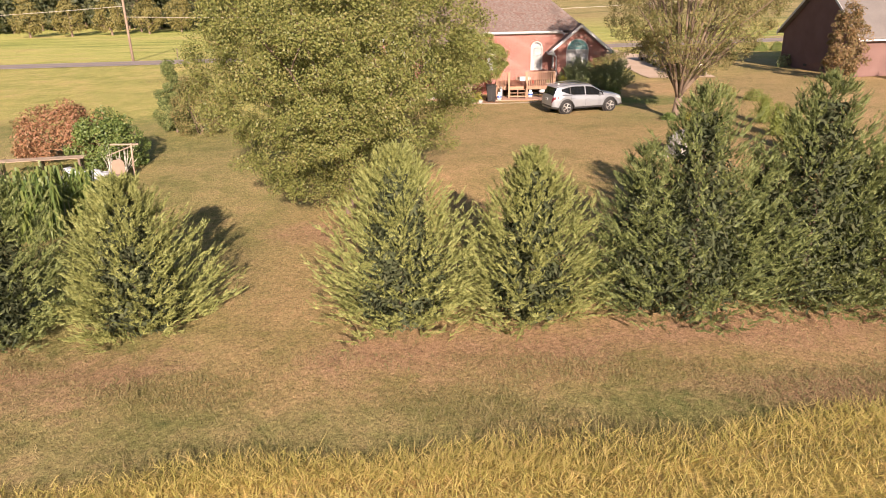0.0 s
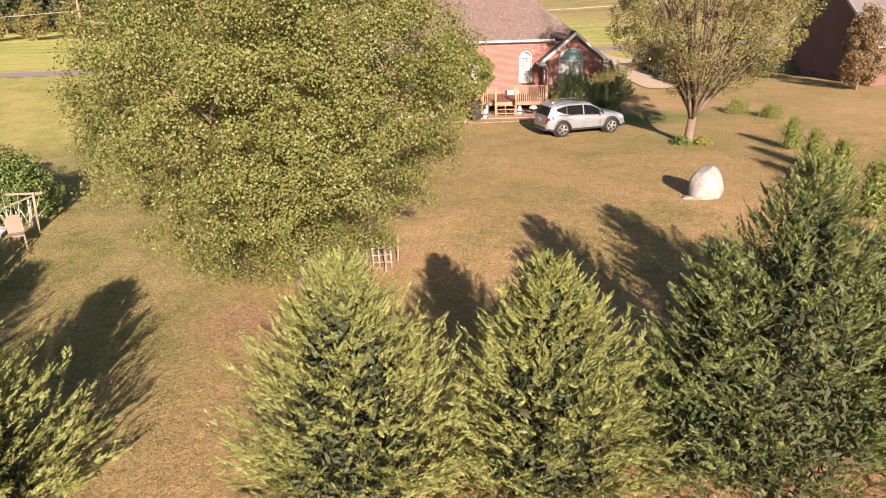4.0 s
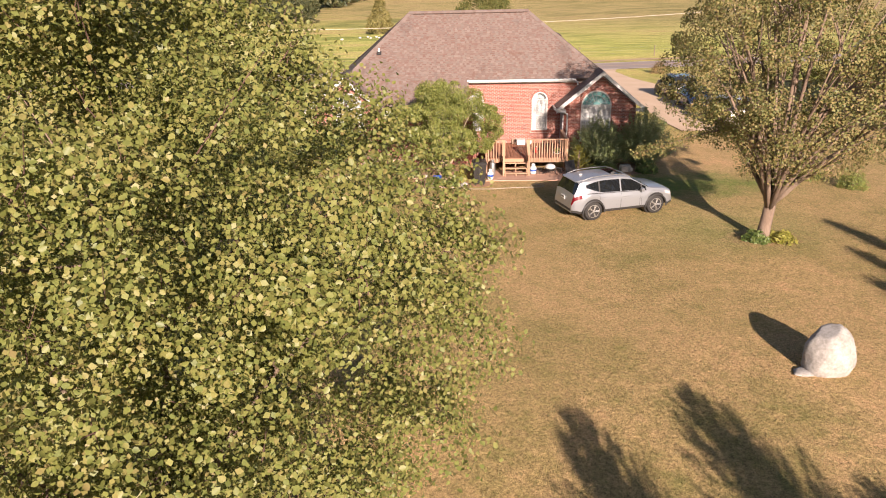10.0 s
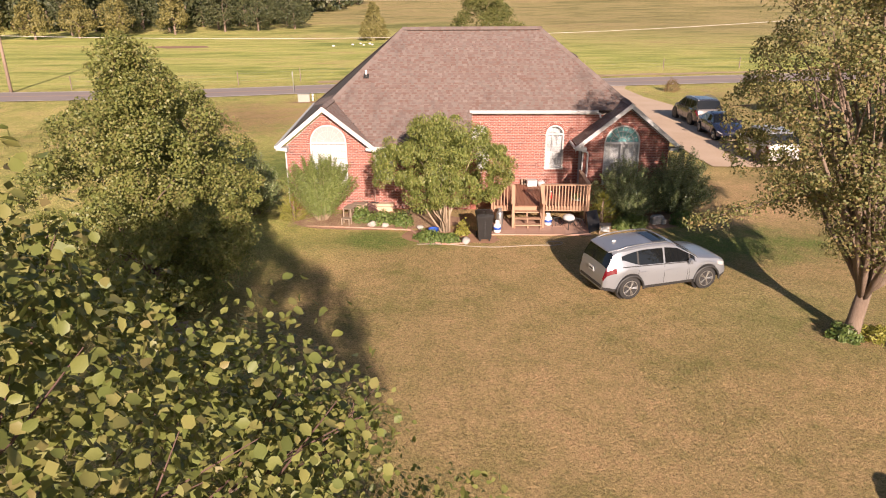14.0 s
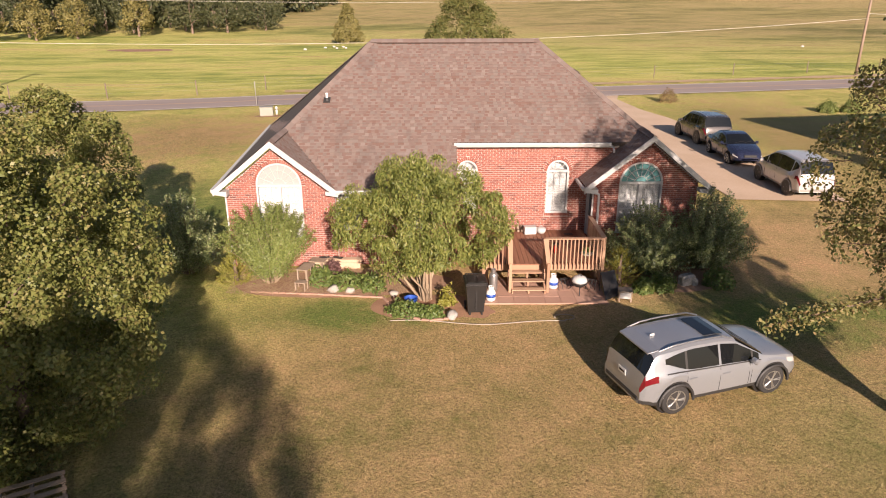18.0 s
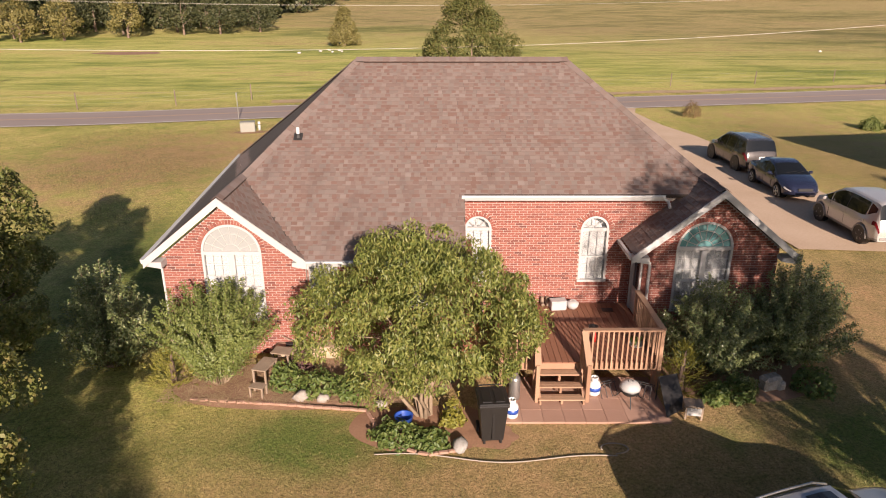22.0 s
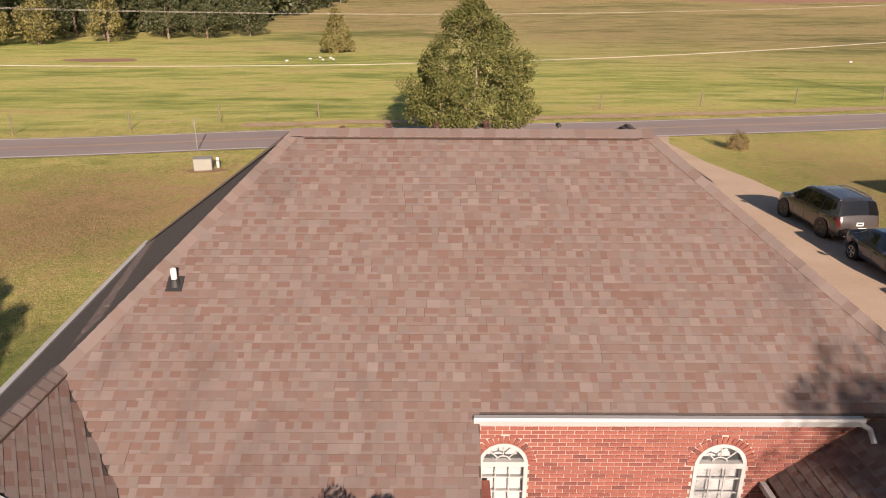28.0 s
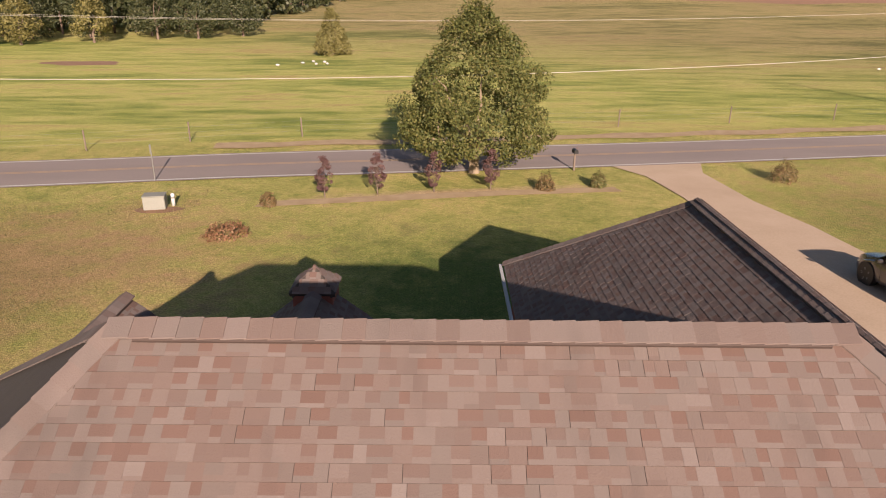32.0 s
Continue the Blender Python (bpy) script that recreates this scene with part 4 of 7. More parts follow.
gr_l = roof_plane([(4.28, 0.0, 2.62), (4.28, -1.3, 2.62), (6.33, -1.3, 4.28), GRB, (5.85, -0.22, 3.89), (5.85, 0.0, 3.89)], "shaded gable slope over the bay", seed=9, lift=0.01)
gr_r = roof_plane([(8.38, -1.3, 2.63), (8.38, -0.6, 2.63), GRB, (6.33, -1.3, 4.28)], "gable slope over the bay", seed=10, lift=0.01)
# garage wing, entry peak and west wing on the road side
GX, GZ2 = 5.1, 5.5
ga = roof_plane([(1.4, 9.0, 2.75), (1.4, 15.5, 2.75), (GX, 12.3, GZ2), (GX, 5.62, GZ2)], "garage roof slope of red-brown shingles", seed=11, lift=0.02)
gb = roof_plane([(8.8, 9.0, 2.75), (8.8, 15.5, 2.75), (GX, 12.3, GZ2), (GX, 5.62, GZ2)], "garage roof slope", seed=12, lift=0.02)
gc = roof_plane([(1.4, 15.5, 2.75), (8.8, 15.5, 2.75), (GX, 12.3, GZ2)], "garage roof hip end", seed=13, lift=0.02)
for s in (-1, 1):
    roof_plane([(-2.5, 6.7, 4.62), (-2.5, 9.9, 4.62), (-2.5 + s * 2.0, 9.9, 3.1), (-2.5 + s * 2.0, 8.6, 3.1)], "entry roof slope", seed=14 + s, lift=0.02)
    roof_plane([(-6.1, 7.3, 4.25), (-6.1, 10.0, 4.25), (-6.1 + s * 1.75, 10.0, 2.85), (-6.1 + s * 1.75, 9.1, 2.85)], "west wing roof slope", seed=17 + s, lift=0.02)
TA = (-2.53, 9.75, 5.0)
tq = [(-2.93, 9.35, 4.64), (-2.13, 9.35, 4.64), (-2.13, 10.15, 4.64), (-2.93, 10.15, 4.64)]
for k in range(4):
    roof_plane([tq[k], tq[(k + 1) % 4], TA], "peaked entry roof slope", seed=21 + k, lift=0.01)
part("wall", Geo().box((-2.53, 9.75, 2.3), (0.7, 0.7, 4.6)), m_brick_rest, house)
caps(RL, RR, 0.34, 0.06, vent=True)
caps(RL, GLB, 0.30, 0.02)
caps(RR, GRB, 0.30, 0.02)
caps(RL, (-8.5, 9.55, 2.77), 0.30, 0.02)
caps(RR, (8.3, 9.28, 2.75), 0.30, 0.02)
caps((-5.78, -1.88, 4.27), GLB, 0.28, 0.035, vent=True)
caps((6.33, -1.28, 4.29), GRB, 0.28, 0.025)
caps((GX, 5.62, GZ2 + 0.02), (GX, 12.3, GZ2 + 0.02), 0.32, 0.05, vent=True)
caps((GX, 12.3, GZ2 + 0.02), (1.42, 15.48, 2.8), 0.28, 0.03)
caps((GX, 12.3, GZ2 + 0.02), (8.78, 15.48, 2.8), 0.28, 0.03)
caps((-2.5, 6.7, 4.64), (-2.5, 9.3, 4.64), 0.30, 0.05, vent=True)
caps((-6.1, 7.3, 4.28), (-6.1, 10.0, 4.28), 0.30, 0.05, vent=True)


def board(name, a, b, h, t, mat, label="", proud=(0, 0, 0)):
    """A board from a to b, its top edge on that line, h high and t thick to the camera's side."""
    a, b = Vector(a) + Vector(proud), Vector(b) + Vector(proud)
    d = (b - a).normalized()
    n = d.cross(Vector((0, 0, 1))).normalized()
    return part(name, Geo().slab([a, b, b - Vector((0, 0, h)), a - Vector((0, 0, h))], n * t), mat, house, label)


ZE = zback(-0.25)
# rakes, fascias, gutters
board("rake_board", (-7.72, -1.92, 2.74), (-5.78, -1.92, 4.30), 0.20, 0.04, m_white, "white painted rake board")
board("rake_board", (-5.78, -1.92, 4.30), (-3.80, -1.92, 2.72), 0.20, 0.04, m_white, "white painted rake board")
board("rake_board", (4.22, -1.32, 2.60), (6.33, -1.32, 4.32), 0.20, 0.04, m_white, "white painted rake board")
board("rake_board", (6.33, -1.32, 4.32), (8.44, -1.32, 2.60), 0.20, 0.04, m_white, "white painted rake board")
for sx, y0, x, z in ((-1, -1.9, -7.5, 2.68), (1, -1.9, -3.95, 2.66), (-1, -1.3, 4.48, 2.55), (1, -1.3, 8.2, 2.55)):
    part("eave_return", Geo().slab([(x - 0.2, y0, z), (x + 0.2, y0, z), (x + 0.2, y0, z - 0.17), (x - 0.2, y0, z - 0.10)], (0, 0.34, 0)), m_white, house)
for x0, x1, y, z in ((-0.02, 5.22, -0.27, ZE + 0.0), (-3.86, 0.10, YE - 0.02, zback(YE))):
    part("gutter", Geo().slab([(x0, y, z + 0.01), (x0, y - 0.085, z + 0.015), (x0, y - 0.10, z - 0.02), (x0, y - 0.07, z - 0.115), (x0, y, z - 0.115)], (x1 - x0, 0, 0)), m_white, house, "white metal eaves gutter")
    part("soffit", Geo().box(((x0 + x1) / 2, y + 0.14, z - 0.13), (x1 - x0, 0.30, 0.02)), m_white, house)
part("downspout", Geo().tube([(5.16, -0.32, ZE - 0.06), (5.3, -0.36, ZE - 0.14), (5.3, -0.5, 3.62)], 0.04, 6), m_white, house, "short white downspout onto the bay roof")
part("downspout", Geo().tube([(4.30, -1.26, 2.52), (4.52, -1.2, 2.44), (4.76, -1.07, 2.32), (4.78, -1.05, 2.2), (4.78, -1.05, 0.75), (4.78, -1.2, 0.65)], 0.042, 6), m_white, house, "white downspout at the bay corner")
part("gutter", Geo().slab([(4.24, -1.3, 2.60), (4.16, -1.3, 2.60), (4.17, -1.3, 2.50), (4.24, -1.3, 2.49)], (0, 1.28, 0)), m_white, house, "white gutter of the bay")
part("gutter", Geo().slab([(-7.70, -1.9, 2.74), (-7.80, -1.9, 2.75), (-7.79, -1.9, 2.64), (-7.70, -1.9, 2.63)], (-0.88, 11.6, 0)), m_white, house, "white gutter along the west eaves")
part("gutter", Geo().slab([(1.34, 10.5, 2.76), (1.26, 10.5, 2.76), (1.27, 10.5, 2.66), (1.34, 10.5, 2.65)], (0, 5.0, 0)), m_white, house, "white gutter of the garage")
part("corner_trim", Geo().box((-7.44, -1.56, 1.3), (0.05, 0.05, 2.6)), m_white, house)
# vent pipe with its flashing
vent = new("vent_pipe")
vent.parent = house
vz = zback(1.32)
part("pipe", Geo().lathe([(0.045, 0), (0.045, 0.27), (0.038, 0.275), (0.032, 0.25)], (-4.45, 1.32, vz), 14), m_pvc, vent, "white plastic vent pipe", True)
fl = Matrix.Translation((-4.45, 1.32, vz + 0.03)) @ Matrix.Rotation(math.atan(PITCH), 4, "X")
part("flashing", Geo().box((0, 0, 0), (0.24, 0.26, 0.012), m=fl).lathe([(0.09, 0), (0.058, 0.11)], (-4.45, 1.32, vz), 14), m_trim, vent, "dark rubber boot flashing")

# ---------------------------------------------------------------- plants
def unit(a):
    return a / np.maximum(np.linalg.norm(a, axis=-1, keepdims=True), 1e-9)


def leaf_mesh(name, c, nrm, size, mat, aspect=0.62, r=None, fold=0.10, plain=False, droop=0.0):
    """Folded leaves at points c, facing about nrm."""
    r = r or rng
    n = len(c)
    size = np.broadcast_to(size, (n,))[:, None] * r.uniform(0.7, 1.25, (n, 1))
    nrm = unit(nrm + r.normal(0, 0.8, (n, 3)))
    t = unit(np.cross(nrm, r.normal(0, 1, (n, 3)) + (0, 0, -0.4)))
    if droop:
        t = unit(r.normal(0, 0.55, (n, 3)) + nrm * (0.5, 0.5, 0.0) + (0, 0, -droop))
        nrm = unit(nrm - t * np.sum(nrm * t, 1, keepdims=True) + 1e-4)
    b = np.cross(nrm, t)
    h = size * aspect * 0.5
    low, high = c - t * size * 0.5, c + t * size * 0.55
    v = np.stack([low, c - t * size * 0.22 + b * h * 0.9 + nrm * size * fold, c + t * size * 0.18 + b * h * 0.85 + nrm * size * fold, high,
                  c + t * size * 0.18 - b * h * 0.85 + nrm * size * fold, c - t * size * 0.22 - b * h * 0.9 + nrm * size * fold], 1)
    if plain:
        wide = c - t * size * 0.04 + nrm * size * fold
        v = np.stack([low, wide + b * h, high, wide - b * h], 1)
        return fast_mesh(name, v.reshape(-1, 3), np.arange(4 * n).reshape(n, 4), mat)
    q = np.array([(0, 1, 2, 3), (0, 3, 4, 5)])[None] + (np.arange(n) * 6)[:, None, None]
    return fast_mesh(name, v.reshape(-1, 3), q.reshape(-1, 4), mat)


def clump_leaves(cent, rad, n, centre, r, flat=0.85):
    """n points with outward directions spread over clumps, more of them on the outside of the crown."""
    k = r.integers(0, len(cent), n)
    d = unit(r.normal(0, 1, (n, 3)))
    out = unit(cent[k] - centre)
    d = unit(d + out * 0.55)
    rr = rad[k][:, None] * r.uniform(0.35, 1.0, (n, 1)) ** 0.6
    return cent[k] + d * rr * (1, 1, flat), unit(d * 0.6 + out * 0.7 + (0, 0, 0.25))


def crown_clumps(prof, n, r, rad, shell=0.45, lumps=1.0):
    """Clump centres in a crown whose radius over height is given, most of them near its surface."""
    zs, rs = [p[0] for p in prof], [p[1] for p in prof]
    z = r.uniform(zs[0], zs[-1], n * 6)
    w = np.interp(z, zs, rs)
    keep = r.uniform(0, max(rs), n * 6) < w + 0.25
    z = z[keep][:n]
    w = np.interp(z, zs, rs)
    a = r.uniform(0, math.tau, len(z))
    q = 1 - shell * r.uniform(0, 1, len(z)) ** 1.6
    lump = 1 + lumps * (0.10 * np.sin(a * 3 + z * 1.3) + 0.07 * np.sin(a * 7 - z * 2.1))
    rr = np.maximum(w - rad * 0.7, 0.05) * q * lump
    return np.stack([rr * np.cos(a), rr * np.sin(a), z], 1)


def bend(a, b, lift, k=5, wig=0.0, r=None):
    """A curved line from a to b that rises early."""
    a, b = Vector(a), Vector(b)
    out = []
    for i in range(k + 1):
        t = i / k
        p = a.lerp(b, t)
        p.z += lift * math.sin(math.pi * t)
        if wig and 0 < i < k:
            p += Vector((r.normal(0, wig), r.normal(0, wig), r.normal(0, wig * 0.5)))
        out.append(p)
    return out


def broad_tree(name, x, y, prof, clumps, crad, leaves, size, mat, bark, trunk_r, fork, limbs, label, category="tree", group="", seed=1, aspect=0.62, shell=0.45, stems=1, lean=(0, 0), twigs=0, extra=None, plain=None, inner=0, droop=0.0, trim=None, rest_leaves=0, lumps=1.0):
    """A tree or shrub with a tapered trunk, limbs and a crown of leaves in clumps."""
    r = np.random.default_rng(seed)
    t = thing(name, (x, y, gh(x, y)), label, category, group)
    cent = crown_clumps(prof, clumps, r, crad, shell, lumps)
    if inner:
        core = crown_clumps([(z, w * 0.55) for z, w in prof], inner, r, crad, 0.8)
        cent = np.concatenate([cent, core])
    if extra is not None:
        cent = np.concatenate([cent, np.array(extra, float)])
    if trim:
        cent = cent[[not trim(c) for c in cent]]
    cent[:, :2] += np.array(lean) * np.clip((cent[:, 2:] - 1.0) / 3.0, 0, 1)
    rad = r.uniform(0.55, 1.4, len(cent)) * crad
    mid = np.array([lean[0], lean[1], (prof[0][0] * 0.65 + prof[-1][0] * 0.35)])
    top = Vector((lean[0] * 0.3, lean[1] * 0.3, fork))
    if stems == 1:
        g = Geo().tube([(0, 0, -0.1), (0, 0, 0.05), (lean[0] * 0.12, lean[1] * 0.12, fork * 0.45), top], [trunk_r * 1.55, trunk_r * 1.15, trunk_r, trunk_r * 0.92], 10)
        part("trunk", g, bark, t, smooth=True)
    order = r.permutation(len(cent))[:limbs]
    for j, k in enumerate(order):
        c = cent[k]
        if stems == 1:
            s = top if j % 3 else Vector((lean[0] * 0.24, lean[1] * 0.24, fork * 0.8))
            r0 = trunk_r * 0.5
        else:
            a = j * 2.4
            s = Vector((0.12 * math.cos(a), 0.12 * math.sin(a), -0.05))
            r0 = trunk_r
        pts = bend(s, c * (0.93, 0.93, 0.96), 0.10 * (c[2] - s.z) + 0.05, 5, 0.05 * size * 10, r)
        g = Geo().tube(pts, [r0, r0 * 0.8, r0 * 0.6, r0 * 0.42, r0 * 0.28, r0 * 0.12], 6)
        for q in range(3):
            e = cent[r.integers(0, len(cent))]
            if np.linalg.norm(e - c) < prof[-1][0] * 0.4:
                g.tube(bend(pts[3], e, 0.05, 3, 0.03, r), [r0 * 0.35, r0 * 0.25, r0 * 0.15, r0 * 0.06], 5)
        part("limb", g, bark, t, smooth=True)
    if twigs:
        g = Geo()
        for k in range(twigs):
            c = cent[r.integers(0, len(cent))]
            d = unit(c - mid) * r.uniform(0.4, 1.0) * crad + r.normal(0, 0.25, 3) * crad
            g.tube([c - d * 0.7, c - d * 0.2 + r.normal(0, 0.03, 3), c + d * 0.8], [0.007, 0.005, 0.002], 4, False)
        tagged(part("twig", g, m_twig, t), kind="stuff")
    pts, d = clump_leaves(cent, rad, leaves, mid, r)
    pts[:, 2] = np.maximum(pts[:, 2], 0.06)
    if rest_leaves:
        q, e = clump_leaves(cent, rad, rest_leaves, mid, r)
        tagged(part("inner_crown", leaf_mesh("inner_crown", mid + (q - mid) * (0.95, 0.95, 0.96), e, size * 1.05, mat, aspect, r, plain=True), mat, t), kind="stuff")
    part("crown", leaf_mesh("crown", pts, d, size, mat, aspect, r, plain=size > 0.15 if plain is None else plain, droop=droop), mat, t)
    return t


def fan_shrub(name, x, y, h, spread, stems, leaves, size, mat, bark, label, seed, skirt=0.5):
    """A shrub of many upright stems fanning out from one foot, leafy along their outer parts."""
    r = np.random.default_rng(seed)
    t = thing(name, (x, y, gh(x, y)), label, "shrub")
    az = np.arange(stems) * 2.39996 + r.normal(0, 0.3, stems)
    u = np.sqrt((np.arange(stems) + 0.5) / stems)
    top = h * (1 - skirt * u ** 2.2) * r.uniform(0.82, 1.06, stems)
    wide = spread * u * r.uniform(0.85, 1.1, stems)
    end = np.stack([wide * np.cos(az), wide * np.sin(az), top], 1)
    foot = np.stack([0.14 * np.cos(az), 0.14 * np.sin(az), np.full(stems, -0.04)], 1)
    mid = foot * 0.4 + end * 0.6 * (0.85, 0.85, 1.0)
    twigs = Geo()
    for k in range(stems):
        line = [foot[k], foot[k] * 0.55 + mid[k] * 0.45, mid[k], end[k]]
        if k % (stems // 9) == 0:
            part("stem", Geo().tube(line, [0.026, 0.02, 0.013, 0.004], 6), bark, t, smooth=True)
        else:
            twigs.tube(line, [0.011, 0.009, 0.006, 0.002], 4, False)
    tagged(part("twig", twigs, bark, t), kind="stuff")
    k = r.integers(0, stems, leaves)
    q = r.uniform(0.10, 1.0, leaves)[:, None] ** 0.75
    c = (1 - q) ** 2 * foot[k] + 2 * q * (1 - q) * mid[k] * 1.05 + q * q * end[k]
    c = c + r.normal(0, 0.075, (leaves, 3)) * (1.25 - 0.75 * q)
    c[:, 2] = np.maximum(c[:, 2], 0.05)
    d = unit(c - (0, 0, h * 0.3)) + (0, 0, 0.2)
    part("crown", leaf_mesh("crown", c, d, size, mat, 0.5, r, plain=True), mat, t)
    return t


def frond_template(pairs=4):
    """One feathery cypress plume along +x, unit length: stem and side sprigs as narrow quads."""
    v, f = [], []

    def sprig(p, d, length, w):
        p, d = Vector(p), Vector(d).normalized()
        s = Vector((-d.y, d.x, 0)) * w
        n = len(v)
        tip = p + d * length
        v.extend([p + d * length * 0.15 + s, tip + Vector((0, 0, 0.04)), p - s])
        f.append((n, n + 1, n + 2))

    sprig((0, 0, 0), (1, 0, 0), 1.0, 0.030)
    for k in range(pairs):
        x = 0.10 + 0.72 * k / pairs
        ln = 0.40 * (1 - 0.5 * (k / pairs))
        for s in (-1, 1):
            sprig((x, 0, 0.0), (0.88, s * 0.47, 0.10 + 0.22 * (k % 2)), ln, 0.048)
    return np.array([tuple(p) for p in v]), np.array(f)


FV, FF = frond_template()


def fronds(name, origin, direct, length, mat, r):
    """Fronds set at origins along directions."""
    n = len(origin)
    dx = unit(direct)
    up = unit(np.cross(dx, r.normal(0, 1, (n, 3))))
    dy = np.cross(up, dx)
    curl = r.uniform(0.0, 0.35, (n, 1, 1))
    loc = FV[None] * length[:, None, None]
    pts = origin[:, None] + loc[..., :1] * dx[:, None] + loc[..., 1:2] * dy[:, None] + (loc[..., 2:] + curl * FV[None, :, :1] ** 2 * length[:, None, None] * 0.5) * up[:, None]
    idx = FF[None] + (np.arange(n) * len(FV))[:, None, None]
    return fast_mesh(name, pts.reshape(-1, 3), idx.reshape(-1, 3), mat)


def conifer(name, x, y, height, radius, mat, label, seed, branches=270, per=66, flen=0.178, group="cypress hedge", core=True, taper=1.7, leaders=16, lobe=None):
    """A Leyland cypress: small flat plumes crowded along rising branches round a dark core."""
    r = np.random.default_rng(seed)
    t = thing(name, (x, y, gh(x, y)), label, "conifer", group)
    part("trunk", Geo().tube([(0, 0, -0.05), (0, 0, height * 0.5), (0.03, 0, height * 0.9)], [0.09, 0.06, 0.012], 8), m_bark, t, smooth=True)
    O, D, L = [], [], []
    hull = lambda q: radius * min(1.0, 0.70 + q * 1.9) * (1 - q ** taper) + 0.05
    for k in range(branches):
        # a branch carries flat, coherent plumes; each plume is a fan of fronds along its own axis
        q = ((k + r.uniform(0, 1)) / branches) ** 1.15 * 0.96 + 0.02
        # a second, lower leader beside the main one takes every third branch
        side = lobe is not None and k % 3 == 0
        h = height * q * (lobe[2] if side else 1.0)
        a = k * 2.39996 + r.normal(0, 0.25)
        ln = hull(q) * r.uniform(0.72, 1.10) * (1 + 0.10 * math.sin(3 * a + seed) + (0.14 if k % 7 == 0 else 0)) * (0.62 if side else 1.0)
        rise = min(0.04 + 2.2 * q, 0.30 + 0.55 * q)
        o0 = np.array([lobe[0] if side else 0, lobe[1] if side else 0, max(h - rise * ln * 0.55, 0.02)])
        d = np.array([math.cos(a), math.sin(a), 0])
        plumes = max(2, per // 11)
        for j in range(plumes):
            s = 0.50 + 0.50 * (j + r.uniform(0.2, 1.0)) / plumes
            o = o0 + d * ln * s + (0, 0, rise * ln * s * s) + r.normal(0, 0.04 + 0.045 * ln, 3) * (1.1 - 0.5 * s)
            az = a + r.normal(0, 0.52) * (1.35 - 0.6 * s)
            ax = unit(np.array([math.cos(az), math.sin(az), 0.62 + 0.85 * q + r.normal(0, 0.25)]))
            sd = unit(np.cross(ax, (0, 0, 1.0)) + r.normal(0, 0.45, 3))
            m = 11
            tt = (np.arange(m) + r.uniform(0, 0.6, m)) / m
            flip = np.where(np.arange(m) % 2, 1.0, -1.0)[:, None]
            pl = flen * r.uniform(2.2, 3.2) * (1.15 - 0.65 * q)
            O.append(o + ax * pl * tt[:, None] * 0.9)
            D.append(ax * 1.0 + sd * flip * (0.60 - 0.45 * tt[:, None]) + r.normal(0, 0.12, (m, 3)))
            L.append(flen * r.uniform(0.65, 1.0, m) * (1.10 - 0.62 * tt) * (1.08 - 0.25 * q))
    for k in range(14):
        hh = height * (0.86 + 0.14 * k / 14)
        a = np.linspace(0, math.tau, 5)[:4] + k
        O.append(np.stack([0.02 * np.cos(a), 0.02 * np.sin(a), np.full(4, hh)], 1))
        D.append(np.stack([0.4 * np.cos(a), 0.4 * np.sin(a), np.full(4, 1.0)], 1))
        L.append(np.full(4, flen * (0.95 - 0.5 * k / 14)))
    for k in range(leaders):
        # upright side shoots that give the top its ragged outline
        q = r.uniform(0.45, 0.86)
        a = r.uniform(0, math.tau)
        rr = hull(q) * r.uniform(0.5, 0.95)
        n = 26
        z = np.sort(r.uniform(0, 1, n)) * 0.17 * height
        b = r.uniform(0, math.tau, n)
        wide = 0.10 * (1 - z / (0.18 * height))
        O.append(np.stack([rr * math.cos(a) + wide * np.cos(b) * 0.4, rr * math.sin(a) + wide * np.sin(b) * 0.4, q * height + z], 1))
        D.append(np.stack([np.cos(b) * 0.55, np.sin(b) * 0.55, np.full(n, 1.0)], 1))
        L.append(flen * (0.95 - 0.45 * z / (0.17 * height)))
    O, D, L = np.concatenate(O), np.concatenate(D), np.concatenate(L)
    O[:, 2] = np.maximum(O[:, 2], 0.03)
    low = O[:, 2] < 0.25
    D[low, 2] = np.abs(D[low, 2])
    part("foliage", fronds("foliage", O, D, L, mat, r), mat, t)
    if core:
        # on tall trees the core is coloured dark for shade between the plumes
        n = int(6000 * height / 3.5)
        inner = mat if height < 2 else m_conifer_shade
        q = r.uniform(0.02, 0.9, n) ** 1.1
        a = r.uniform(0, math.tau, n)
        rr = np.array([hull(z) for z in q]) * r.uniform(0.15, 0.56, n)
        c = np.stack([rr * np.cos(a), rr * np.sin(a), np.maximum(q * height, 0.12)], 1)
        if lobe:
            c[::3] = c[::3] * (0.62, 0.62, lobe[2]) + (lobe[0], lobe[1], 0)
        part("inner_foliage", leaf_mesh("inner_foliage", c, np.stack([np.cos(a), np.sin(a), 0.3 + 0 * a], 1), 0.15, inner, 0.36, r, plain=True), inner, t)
    return t


conifer("leyland_cypress", -9.75, -35.5, 4.05, 1.9, m_conifer_dk, "dark green feathery cypress at the end of the hedge", 11)
conifer("leyland_cypress", -7.0, -34.8, 3.25, 1.75, m_conifer, "sunlit green feathery cypress in the hedge row", 12)
conifer("leyland_cypress", -1.4, -34.4, 3.72, 1.9, m_conifer, "pale green broad cypress in the hedge row", 13)
conifer("leyland_cypress", 1.34, -34.1, 3.55, 1.66, m_conifer, "smaller green cypress in the hedge row", 14)
conifer("leyland_cypress", 4.72, -33.8, 4.72, 2.2, m_conifer_dk, "tall dark green cypress in the hedge row", 15, 330, taper=1.65, lobe=(-1.05, 0.1, 0.76))
